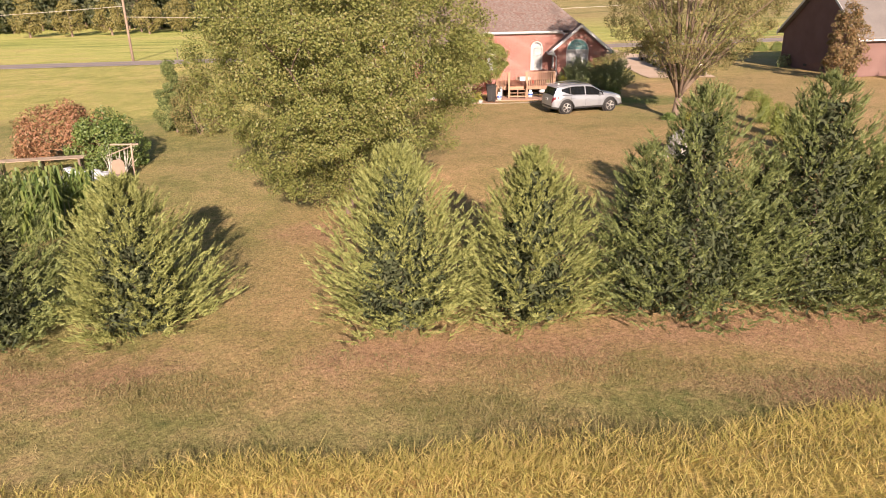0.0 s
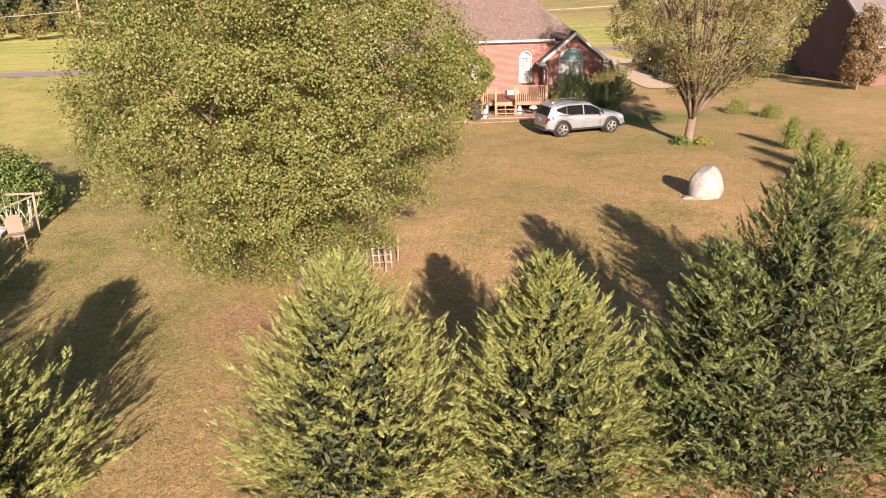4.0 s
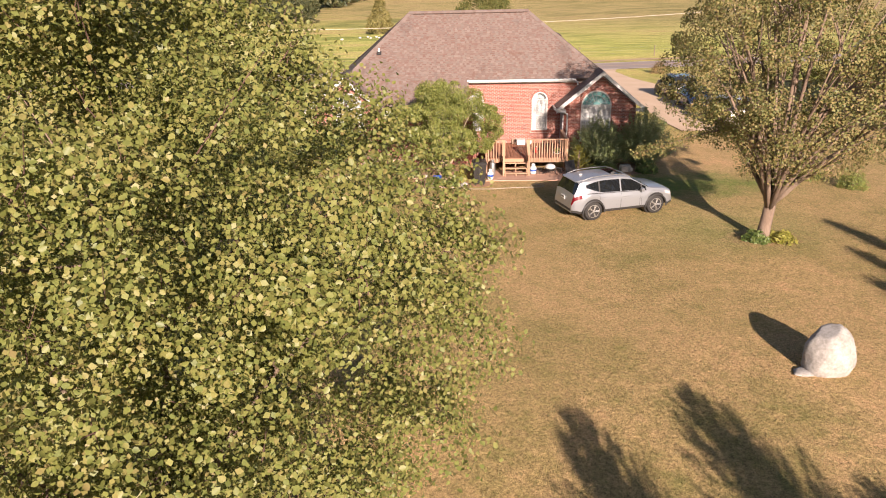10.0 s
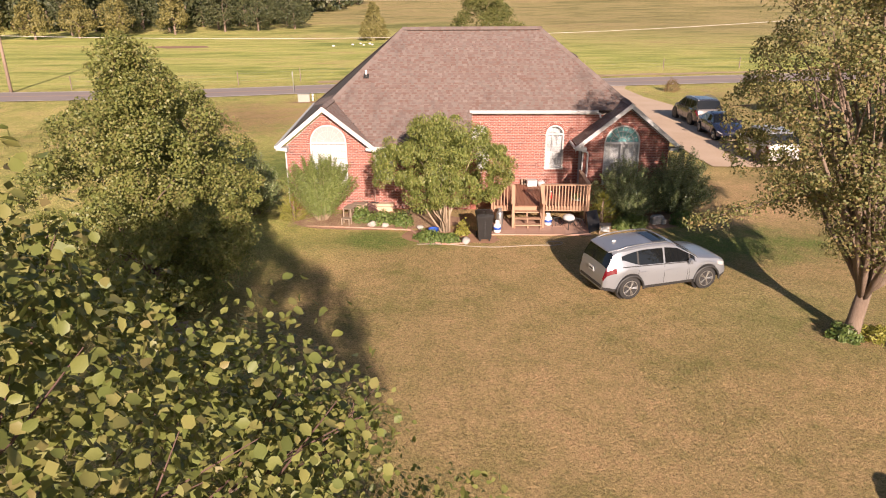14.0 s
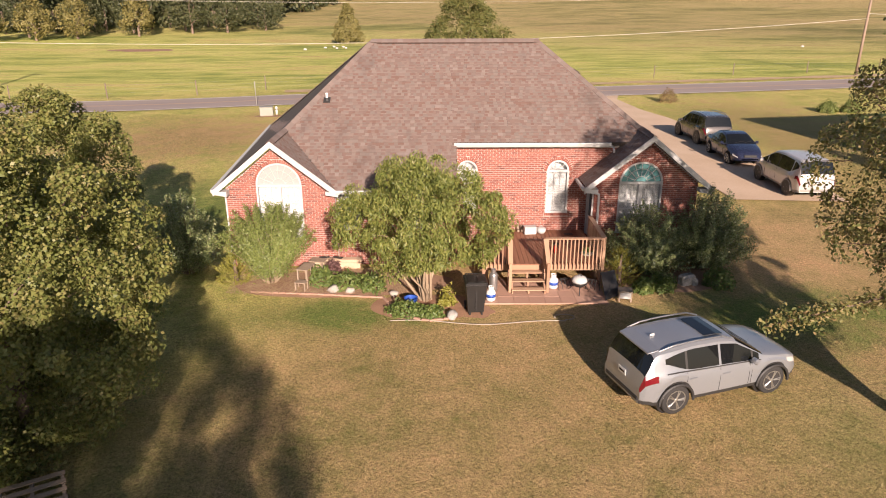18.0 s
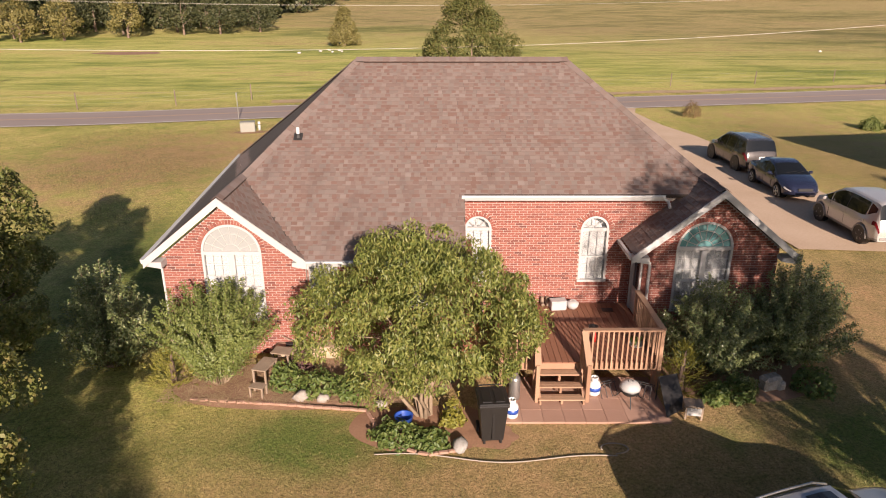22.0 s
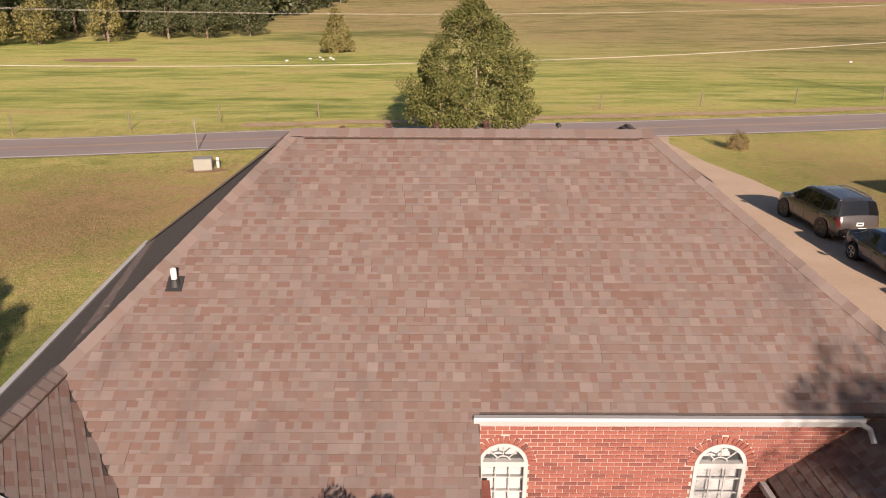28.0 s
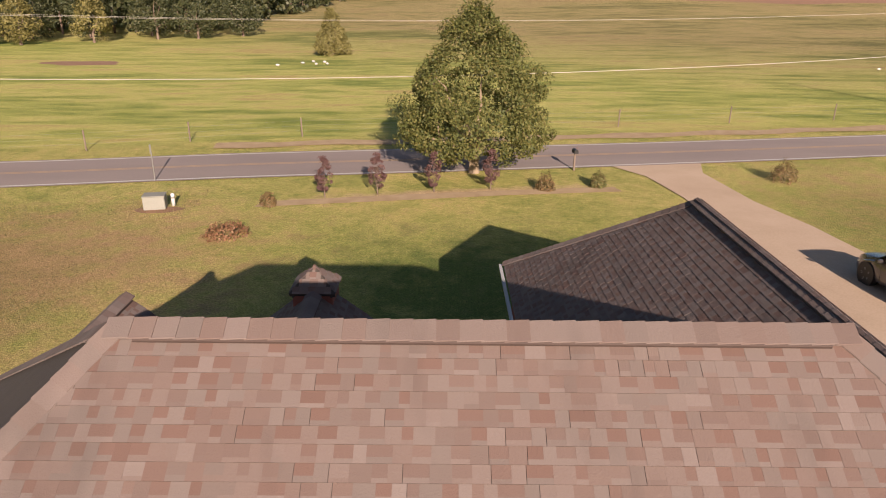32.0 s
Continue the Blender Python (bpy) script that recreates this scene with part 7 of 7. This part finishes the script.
# pale concrete trough and rocks
t = thing("concrete_trough", (7.2, -3.25, 0.0, 0, 0, 20), "pale weathered concrete block trough beside the bush", "trough")
part("block", Geo().cbox((0, 0, 0.17), (0.50, 0.30, 0.34), 0.05), m_stone, t)
part("block", Geo().cbox((0.20, -0.12, 0.12), (0.22, 0.2, 0.24), 0.05), m_stone, t)
part("rim", Geo().cbox((0, 0, 0.35), (0.40, 0.2, 0.03), 0.012), m_stone, t)
for i, (x, y, s) in enumerate(((-3.25, -3.75, 0.13), (-3.75, -3.7, 0.16), (-0.15, -5.5, 0.16), (-0.35, -4.35, 0.15), (-1.9, -4.0, 0.12), (0.9, -4.9, 0.0))):
    if s:
        solid("garden_rock", Geo().rock((0, 0, s * 0.55), (s * 1.25, s, s * 0.8), i + 3, 0.25, 2), m_gray_stone if i != 2 else m_stone, "rough pale garden rock" if i != 2 else "split white garden stone", "rock", "garden rocks", m=pose(x, y, gh(x, y) + 0.01, 0, 0, 40 * i), smooth=True)
# two-tier weathered plant bench
t = thing("plant_bench", (-4.7, -3.3, 0.02, 0, 0, -14), "weathered two-tier wooden plant bench", "bench")
part("top", Geo().cbox((0, 0.1, 0.62), (0.36, 0.62, 0.03), 0.006), m_old_wood, t)
part("shelf", Geo().cbox((0, -0.28, 0.27), (0.36, 0.26, 0.028), 0.006), m_old_wood, t)
for sx in (-1, 1):
    for yy, hh in ((-0.38, 0.27), (-0.17, 0.61), (0.38, 0.61)):
        part("leg", Geo().box((sx * 0.15, yy, hh / 2), (0.04, 0.04, hh)), m_old_wood, t)
t = thing("plant_bench", (-4.45, -2.35, 0.02, 0, 0, -14), "low wooden table against the brick wall", "bench")
part("top", Geo().cbox((0, 0, 0.5), (0.5, 0.36, 0.03), 0.006), m_old_wood, t)
for sx in (-1, 1):
    for sy in (-1, 1):
        part("leg", Geo().box((sx * 0.2, sy * 0.14, 0.25), (0.04, 0.04, 0.5)), m_old_wood, t)
ledge = solid("stone_ledge", Geo().cbox((-3.95, -1.75, 0.30), (1.7, 0.30, 0.10), 0.02).cbox((-3.95, -1.72, 0.12), (1.6, 0.2, 0.26), 0.01), m_conc, "tan stone ledge at the wall's foot", "ledge")
for i, (x, y, rr) in enumerate(((-4.35, -1.72, 14), (-3.9, -1.74, -20))):
    t = thing("garden_tool", (x, y, 0.36, 0, 0, rr), "dark garden tool lying on the stone ledge", "tool", "tools on the ledge")
    part("blade", Geo().cbox((0, 0, 0.02), (0.34, 0.16, 0.025), 0.01), m_trim, t)
    part("handle", Geo().tube([(0.1, 0, 0.03), (-0.25, 0.1, 0.22)], 0.014, 6), m_old_wood, t)
# things on the deck
t = thing("white_cooler", (2.62, -0.42, DZ, 0, 0, 6), "white box with its lid against the wall", "box")
part("body", Geo().cbox((0, 0, 0.12), (0.42, 0.26, 0.24), 0.02), m_white, t)
part("lid", Geo().cbox((0, 0, 0.255), (0.44, 0.28, 0.035), 0.014), m_white, t)
t = thing("white_basket", (3.02, -0.38, DZ), "small rounded white basket on the deck", "basket")
part("bowl", Geo().lathe([(0.10, 0), (0.15, 0.06), (0.17, 0.16), (0.13, 0.20), (0.05, 0.22)], n=16), m_white, t, smooth=True)
part("handle", Geo().tube([(-0.13, 0, 0.17), (0, 0, 0.28), (0.13, 0, 0.17)], 0.009, 5), m_white, t)
t = thing("boots", (2.3, -0.2, DZ), "pair of brown work boots by the wall", "boots")
for s in (-1, 1):
    part("boot", Geo().cbox((s * 0.07, 0, 0.05), (0.09, 0.26, 0.09), 0.03).lathe([(0.05, 0.04), (0.05, 0.22)], (s * 0.07, 0.08, 0), 10), m_old_wood, t)
t = thing("door_mat", (3.95, -0.5, DZ), "small dark mat and dish on the deck", "mat")
part("mat", Geo().cbox((0, 0, 0.006), (0.30, 0.22, 0.012), 0.004), m_black, t)
t = thing("pet_dish", (3.35, -1.55, DZ), "black dish on the deck boards", "dish")
part("bowl", Geo().lathe([(0.11, 0), (0.13, 0.05), (0.11, 0.05), (0.09, 0.015)], n=16), m_black, t, smooth=True)
m_red = mk("red_plastic", [(0.35, 0.02, 0.015), (0.45, 0.03, 0.02)], 3, 30, 0.4, bump=0.02)
t = thing("red_bottle", (3.22, -2.25, DZ), "small red bottle with a white cap on the deck", "bottle")
part("body", Geo().lathe([(0.06, 0), (0.065, 0.16), (0.03, 0.24), (0.025, 0.27)], n=12), m_red, t, smooth=True)
part("cap", Geo().lathe([(0.028, 0.265), (0.028, 0.30)], n=10), m_white, t)
t = thing("white_pot", (4.2, -2.45, DZ, 0, 0, 30), "tipped white tray with a green plant on the deck", "pot")
part("tray", Geo().lathe([(0.16, 0), (0.20, 0.05), (0.18, 0.05), (0.15, 0.015)], n=16), m_white, t)
tagged(part("plant", leaf_mesh("plant", rng.normal(0, 0.08, (60, 3)) + (0, 0, 0.14), rng.normal(0, 1, (60, 3)), 0.09, m_green), m_green, t), kind="stuff")
t = thing("blue_tub", (-1.35, -4.75, 0.03), "blue plastic tub half hidden in leaves", "tub")
part("tub", Geo().lathe([(0.15, 0), (0.2, 0.26), (0.21, 0.27), (0.18, 0.25), (0.14, 0.03)], n=18), m_blue, t, smooth=True)
t = thing("plant_pot", (-0.28, -4.45, 0.03), "pale pot with a yellow-green plant", "pot")
part("pot", Geo().lathe([(0.09, 0), (0.12, 0.2), (0.13, 0.21), (0.11, 0.19), (0.08, 0.02)], n=16), m_stone, t, smooth=True)
tagged(part("plant", leaf_mesh("plant", rng.normal(0, 0.09, (90, 3)) + (0, 0, 0.34), rng.normal(0, 1, (90, 3)), 0.10, m_lime, 0.35), m_lime, t), kind="stuff")
# garden hose on the lawn
pts = []
for i in range(60):
    s = i / 59
    pts.append((-1.9 + 4.9 * s, -5.72 - 0.16 * math.sin(s * 2.6) + 0.09 * math.sin(s * 9), 0.03))
for i in range(18):
    a = i / 17 * math.tau * 0.8
    pts.append((3.0 + 0.28 * math.sin(a), -5.70 + 0.17 * (1 - math.cos(a)), 0.032))
solid("garden_hose", Geo().tube(pts, 0.014, 6), mk("hose_rubber", [(0.28, 0.24, 0.19), (0.38, 0.33, 0.27)], 1, 12, 0.6, bump=0.05), "tan garden hose lying looped on the lawn", "hose", smooth=True)

# ---------------------------------------------------------------- things on the lawn
b = Geo().rock((0, 0, 0.40), (0.54, 0.44, 0.72), 23, 0.10, 4)
b.v = [(x * (1.16 - 0.30 * min(max(z, 0), 1.0)), y * (1.12 - 0.22 * min(max(z, 0), 1.0)), min(max(z, -0.05), 0.98 + 0.3 * x - 0.1 * x * x)) for x, y, z in b.v]
solid("boulder", b, m_stone, "large pale upright boulder on the lawn", "boulder", m=pose(7.95, -20.5, -0.03, 0, 0, 12), smooth=True)
solid("stone_slab", Geo().rock((0, 0, 0.02), (0.34, 0.20, 0.05), 51, 0.15, 3), m_stone, "flat pale stone slab at the boulder's foot", "stone", m=pose(7.45, -20.72, gh(7.45, -20.7), 0, 0, 8), smooth=True)
# pallets beside the near pear tree and by the house-side tree
def pallet(x, y, rz, tilt, label):
    t = thing("wooden_pallet", pose(x, y, gh(x, y) + 0.02, tilt, 0, rz), label, "pallet", "old pallets")
    for k in range(6):
        part("slat", Geo().cbox((0, -0.5 + 0.2 * k, 0.125), (1.1, 0.10, 0.02), 0.004), m_old_wood, t)
    for k in (-1, 0, 1):
        part("bearer", Geo().cbox((k * 0.5, 0, 0.065), (0.06, 1.1, 0.10), 0.004), m_old_wood, t)
    return t


pallet(-8.15, -13.75, 24, 0, "weathered wooden pallet lying under the tree")
pallet(-7.7, -13.0, 30, 12, "weathered broken pallet under the tree")
# wheelbarrow and clutter at the pear tree's foot
t = thing("wheelbarrow", pose(-3.25, -26.5, gh(-3, -26.4), 0, 0, -25), "yellow wheelbarrow tray tipped at the tree's foot", "wheelbarrow")
part("tray", Geo().add([(-0.45, -0.33, 0.50), (0.45, -0.33, 0.50), (0.45, 0.33, 0.50), (-0.45, 0.33, 0.50), (-0.25, -0.2, 0.22), (0.22, -0.2, 0.22), (0.22, 0.2, 0.22), (-0.25, 0.2, 0.22)],
     [(4, 5, 6, 7), (0, 1, 5, 4), (1, 2, 6, 5), (2, 3, 7, 6), (3, 0, 4, 7)]), m_yellow, t, "yellow painted steel tray")
part("wheel", Geo().tube([(0.62, -0.04, 0.18), (0.62, 0.04, 0.18)], 0.18, 14), m_rubber, t)
for s in (-1, 1):
    part("handle", Geo().tube([(0.62, 0.06 * s, 0.18), (-0.1, 0.22 * s, 0.24), (-0.95, 0.3 * s, 0.5)], 0.02, 6), m_old_wood, t)
    part("leg", Geo().tube([(-0.25, 0.22 * s, 0.26), (-0.3, 0.24 * s, 0.0)], 0.014, 6), m_trim, t)
t = thing("wire_cage", pose(-2.3, -25.6, gh(-2.3, -25.6), 0, 0, 10), "bent wire cage with pale plastic netting", "cage")
for k in range(6):
    part("wire", Geo().tube([(-0.4 + 0.16 * k, -0.25, 0), (-0.4 + 0.16 * k, -0.2, 0.8), (-0.4 + 0.16 * k, 0.25, 0.75), (-0.4 + 0.16 * k, 0.3, 0)], 0.008, 4), m_wire, t)
for k in range(4):
    part("wire", Geo().tube([(-0.42, -0.23, 0.2 + 0.2 * k), (0.42, -0.23, 0.2 + 0.2 * k)], 0.008, 4), m_wire, t)
for i, (x, y) in enumerate(((-1.75, -25.3), (-2.0, -26.0))):
    solid("garden_stake", Geo().tube([(0, 0, -0.05), (0.03, 0.02, 0.75)], [0.025, 0.02], 6), m_old_wood, "short weathered garden stake", "stake", "garden stakes", m=pose(x, y, gh(x, y)))
# old plank shelf, sheeting, trellis, chair and dead branches by the thicket
t = thing("plank_shelf", pose(-16.6, -23.3, gh(-16.6, -23.3), 0, 0, 14), "long weathered plank shelf under the russet shrub", "shelf")
for k in range(3):
    part("plank", Geo().cbox((0, 0.17 * k - 0.17, 0.84 + 0.006 * k), (3.2, 0.15, 0.035), 0.006), m_old_wood, t)
for x in (-1.4, 0.0, 1.4):
    for y in (-0.16, 0.16):
        part("post", Geo().cbox((x, y, 0.41), (0.08, 0.08, 0.82), 0.008), m_post, t)
m_sheet = mk("clouded_plastic_sheet", [(0.26, 0.27, 0.30), (0.40, 0.41, 0.44), (0.50, 0.51, 0.53)], 2.5, 14, 0.35, bump=0.3)
for i, (x, y, w, h) in enumerate(((-15.2, -23.6, 0.55, 0.34), (-14.5, -23.3, 0.42, 0.26), (-14.3, -24.3, 0.38, 0.18))):
    solid("plastic_sheet", Geo().rock((0, 0, h * 0.5), (w, w * 0.6, h), i + 40, 0.55, 3), m_sheet, "crumpled gray plastic sheeting on the ground", "sheeting", "plastic sheeting", m=pose(x, y, gh(x, y), 0, 0, 50 * i))
t = thing("trellis", pose(-13.3, -22.8, gh(-13.3, -22.8), 0, 4, 20), "leaning gray wooden trellis post with a crossbar", "trellis")
part("post", Geo().cbox((0, 0, 0.62), (0.07, 0.07, 1.3), 0.008), m_old_wood, t)
part("crossbar", Geo().cbox((-0.25, 0.05, 1.22), (1.0, 0.06, 0.06), 0.008), m_old_wood, t)
part("crossbar", Geo().tube([(0.25, 0.05, 1.26), (-0.9, 0.08, 0.78)], 0.022, 6), m_old_wood, t)
t = thing("old_chair", pose(-13.1, -24.1, gh(-13.1, -24.1), 0, 0, 35), "old brown wooden chair among the weeds", "chair")
part("seat", Geo().cbox((0, 0, 0.44), (0.42, 0.42, 0.04), 0.01), m_old_wood, t)
part("backrest", Geo().slab([(-0.21, 0.20, 0.46), (0.21, 0.20, 0.46), (0.21, 0.25, 0.86), (0.12, 0.262, 0.98), (-0.12, 0.262, 0.98), (-0.21, 0.25, 0.86)], (0, 0.03, 0)), m_pole, t, "solid brown back panel")
for sx in (-1, 1):
    for sy in (-1, 1):
        part("leg", Geo().box((sx * 0.18, sy * 0.18, 0.21), (0.04, 0.04, 0.44)), m_old_wood, t)
rb = np.random.default_rng(221)
for i, (x, y) in enumerate(((-13.9, -22.3), (-14.2, -22.9), (-13.6, -23.4))):
    g = Geo()
    for k in range(9):
        az, up = rb.uniform(0, math.tau), rb.uniform(0.5, 1.5)
        e = Vector((math.cos(az) * 0.55, math.sin(az) * 0.55, up))
        g.tube([(0, 0, -0.02), e * 0.5 + Vector((0.05, 0, 0.05)), e], [0.018, 0.011, 0.003], 5)
    solid("dead_branch", g, m_wire, "bare pale dead branches beside the thicket", "branches", "dead branches", m=pose(x, y, gh(x, y)))

# ---------------------------------------------------------------- roadside
t = thing("utility_cabinet", pose(-13.75, 29.0, gh(-13.7, 29), 0, 0, 12), "pale green utility cabinet on a pad", "utility cabinet")
part("body", Geo().cbox((0, 0, 0.34), (0.98, 0.7, 0.64), 0.03), m_utility, t)
part("lid", Geo().cbox((0, 0, 0.675), (1.02, 0.75, 0.05), 0.02), m_utility, t)
patch("bare_patch", (-13.6, 28.8), 1.3, 0.6, m_dirt, "reddish mulch round the utility cabinet", "bare soil", seed=44)
t = thing("marker_pipe", pose(-13.1, 29.5, gh(-13, 29.5)), "short white cable marker pipe", "marker")
part("pipe", Geo().lathe([(0.09, 0), (0.09, 0.55), (0.07, 0.6)], n=14), m_pvc, t, smooth=True)
part("band", Geo().lathe([(0.094, 0.36), (0.094, 0.46)], n=14), m_utility, t)
t = thing("road_sign", pose(-15.8, 34.0, gh(-15.8, 34)), "thin gray road sign seen from its edge", "sign")
part("pole", Geo().tube([(0, 0, -0.1), (0, 0, 2.0)], 0.03, 8), m_steel, t)
part("plate", Geo().cbox((0, -0.04, 1.75), (0.10, 0.02, 0.5), 0.004), m_steel, t)
t = thing("mailbox", pose(7.35, 37.0, gh(7.3, 37), 0, 0, 8), "dark mailbox on a wooden post", "mailbox")
part("post", Geo().cbox((0, 0, 0.5), (0.1, 0.1, 1.1), 0.01), m_post, t)
mb = [(0.12 * math.cos(a), 0.12 * math.sin(a)) for a in np.linspace(0, math.pi, 9)]
part("box", Geo().slab([(x, -0.25, 1.15 + z) for x, z in [(-0.12, -0.12)] + mb[::-1] + [(0.12, -0.12)]], (0, 0.5, 0)), m_black, t)
part("flag", Geo().box((0.13, 0.1, 1.25), (0.01, 0.03, 0.16)), m_red, t)
t0 = None
for i, (x, y) in enumerate(((-23.4, 41.8), (-17.6, 44.5), (-10.2, 46.0), (-3.0, 47.6), (5.0, 49.3), (13.3, 51.0), (22.8, 53.2), (32.2, 55.0), (41.5, 57.0), (51, 59), (-31, 40), (-39, 38.5))):
    solid("fence_post", Geo().tube([(0, 0, -0.1), (rnd.uniform(-0.05, 0.05), 0.02, 1.35)], [0.055, 0.05], 7), m_post, "weathered fence post at the pasture edge", "fence post", "pasture fence posts", m=pose(x, y, gh(x, y)))
for zz in (0.45, 0.8, 1.15):
    fp = [(-39, 38.5), (-31, 40), (-23.4, 41.8), (-10.2, 46.0), (5.0, 49.3), (22.8, 53.2), (41.5, 57.0), (51, 59)]
    solid("fence_wire", Geo().tube([(x, y, gh(x, y) + zz) for x, y in fp], 0.004, 4), m_steel, "thin pasture fence wire", "wire", "pasture fence wires")


def pole(x, y, h, label):
    t = thing("utility_pole", pose(x, y, gh(x, y)), label, "utility pole", "utility poles")
    part("pole", Geo().tube([(0, 0, -0.2), (0, 0, h)], [0.17, 0.12], 10), m_pole, t, smooth=True)
    part("crossarm", Geo().cbox((0, 0, h - 0.6), (1.6, 0.1, 0.12), 0.01), m_pole, t)
    for s in (-0.7, 0, 0.7):
        part("insulator", Geo().lathe([(0.04, 0), (0.05, 0.08), (0.02, 0.14)], (s, 0, h - 0.54), 8), m_steel, t)
    return t


P1, P2 = (-44.0, 36.8), (46.0, 55.0)
pole(*P1, 9.5, "weathered timber utility pole beside the road")
pole(*P2, 9.5, "weathered timber utility pole at the pasture fence")
pole(-125, 24, 9.5, "distant timber utility pole along the road")
pole(140, 80, 9.5, "distant timber utility pole along the road")


def cable(a, b, za, zb, sag, r, label):
    pts = []
    for i in range(25):
        s = i / 24
        pts.append((a[0] + (b[0] - a[0]) * s, a[1] + (b[1] - a[1]) * s, za + (zb - za) * s - sag * 4 * s * (1 - s)))
    solid("power_line", Geo().tube(pts, r, 5), m_wire, label, "power line", "power lines")


for (a, b) in ((P1, P2), ((-125, 24), P1), (P2, (140, 80))):
    za, zb = (5.0, 5.99) if a == P1 else (gh(*a) + 6.5, gh(*b) + 6.5)
    cable(a, b, za, zb, 1.15, 0.02, "pale sagging telephone cable over the pasture edge")
    for s in (-0.7, 0.7):
        cable((a[0] + s, a[1] + s), (b[0] + s, b[1] + s), gh(*a) + 9.0, gh(*b) + 9.0, 1.0, 0.006, "thin overhead power wire")
for i, (x, y, s) in enumerate(((-20.6, 99, 0.55), (-19.4, 101, 0.45), (-17.6, 100, 0.5), (-16.8, 97.5, 0.4), (-18.3, 97, 0.4), (-23.5, 96, 0.5), (60, 95, 0.5))):
    solid("pasture_rock", Geo().rock((0, 0, 0.2), (s * 0.55, s * 0.3, 0.16), i + 60, 0.25, 2), m_cattle, "pale weathered rock lying in the pasture", "rock", "pasture rocks", m=pose(x, y, gh(x, y)), smooth=True)
patch("bare_patch", (-52, 98), 7, 3.2, m_dirt, "bare reddish earth in the far pasture", "bare soil", lift=0.03, seed=41)
patch("bare_patch", (120, 245), 42, 14, m_dirt, "bare reddish earth on the far hillside", "bare soil", lift=0.15, seed=42)

# ---------------------------------------------------------------- the neighbouring house
A = math.atan2(12.9 - 3.6, 25.0 - 26.6)
nh = thing("neighbour_house", pose(26.6, 4.4, 0, 0, 0, math.degrees(A) - 90), "neighbouring brick house with gray shingled gable roof", "house")
# local frame: y runs along the gable wall away from the road's view, x to the east
NW, NL, NE, NR = 9.4, 15.0, 2.9, 6.6
part("wall", Geo().slab([(0, 0, 0), (0, NW, 0), (0, NW, NE), (0, NW / 2, NR), (0, 0, NE)], (0.25, 0, 0)), m_brick_far, nh, "plain brick gable wall")
part("wall", Geo().slab([(NL, 0, 0), (NL, NW, 0), (NL, NW, NE), (NL, NW / 2, NR), (NL, 0, NE)], (-0.25, 0, 0)), m_brick_far, nh)
part("wall", Geo().cbox((NL / 2, 0.125, NE / 2), (NL - 0.5, 0.25, NE), 0.01), m_brick_far, nh, "brick wall facing the lawn")
part("wall", Geo().cbox((NL / 2, NW - 0.125, NE / 2), (NL - 0.5, 0.25, NE), 0.01), m_brick_far, nh)
for s in (0, 1):
    e0, e1 = (-0.45, NW / 2) if s == 0 else (NW + 0.45, NW / 2)
    z0 = NE - 0.45 * (NR - NE) / (NW / 2)
    part("roof_slope", Geo().slab([(-0.35, e0, z0 + 0.1), (NL + 0.35, e0, z0 + 0.1), (NL + 0.35, e1, NR + 0.1), (-0.35, e1, NR + 0.1)], (0, 0, 0.14)), m_brown_roof, nh, "gray shingled roof slope")
    part("rake_board", Geo().slab([(-0.40, e0, z0 + 0.04), (-0.40, e0, z0 + 0.25), (-0.40, e1, NR + 0.25), (-0.40, e1, NR + 0.04)], (0.04, 0, 0)), m_white, nh, "white rake board")
part("gutter", Geo().box((NL / 2, -0.5, NE - 0.34), (NL + 0.7, 0.1, 0.12)), m_white, nh, "white gutter")
for k in range(3):
    part("crawl_vent", Geo().box((-0.015, 1.5 + 2.2 * k, 0.35), (0.03, 0.4, 0.2)), m_black, nh)
for xx in (3.4, 6.2, 9.5):
    w = new("window")
    w.parent = nh
    part("frame", Geo().box((xx - 0.47, -0.02, 1.55), (0.06, 0.08, 1.5)).box((xx + 0.47, -0.02, 1.55), (0.06, 0.08, 1.5)).box((xx, -0.02, 0.82), (1.0, 0.08, 0.06)).box((xx, -0.02, 2.28), (1.0, 0.08, 0.06)), m_white, w)
    part("pane", Geo().box((xx, -0.005, 1.55), (0.9, 0.02, 1.42)), m_pane_teal, w)
    mg = Geo()
    for q in range(1, 4):
        mg.box((xx - 0.45 + 0.225 * q, -0.02, 1.55), (0.03, 0.03, 1.42))
    for q in range(1, 6):
        mg.box((xx, -0.02, 0.84 + 0.237 * q), (0.9, 0.03, 0.03))
    part("muntin", mg, m_white, w)
broad_tree("bronze_tree", 25.0, 3.0, [(0.3, 0.8), (1.2, 1.4), (2.8, 1.5), (4.2, 1.0), (5.0, 0.3)], 110, 0.40, 9000, 0.12, m_bronze, m_bark, 0.08, 0.6, 6, "bronze-leaved tree before the neighbouring house", seed=180)
for i, (x, y) in enumerate(((29.0, 2.2), (30.6, 2.4), (32.2, 2.7), (25.0, 12.6), (33.8, 3.0))):
    low_plant("foundation_shrub", x, y, 0.75, 1.0, m_green if i != 3 else m_holly, "clipped green shrub at the neighbouring house", 190 + i, 1200, 0.11, 0.5, "shrub", "neighbour shrubs")

# ---------------------------------------------------------------- bricks last
lay_bricks(w_main, 0.0, 5.8, 0.0, [(0.0, 3.70), (5.8, 3.70)], op_main, 0.0, single=(0.85, 4.6, 2.45, 3.75))
lay_bricks(w_low, -3.9, 0.0, 0.0, top_low, op_low, -1.42)
lay_bricks(w_gl, -7.42, -3.9, 0.0, top_gl, op_gl, -1.55)
lay_bricks(w_gr, 4.62, 8.04, 0.0, top_gr, op_gr, -1.0)
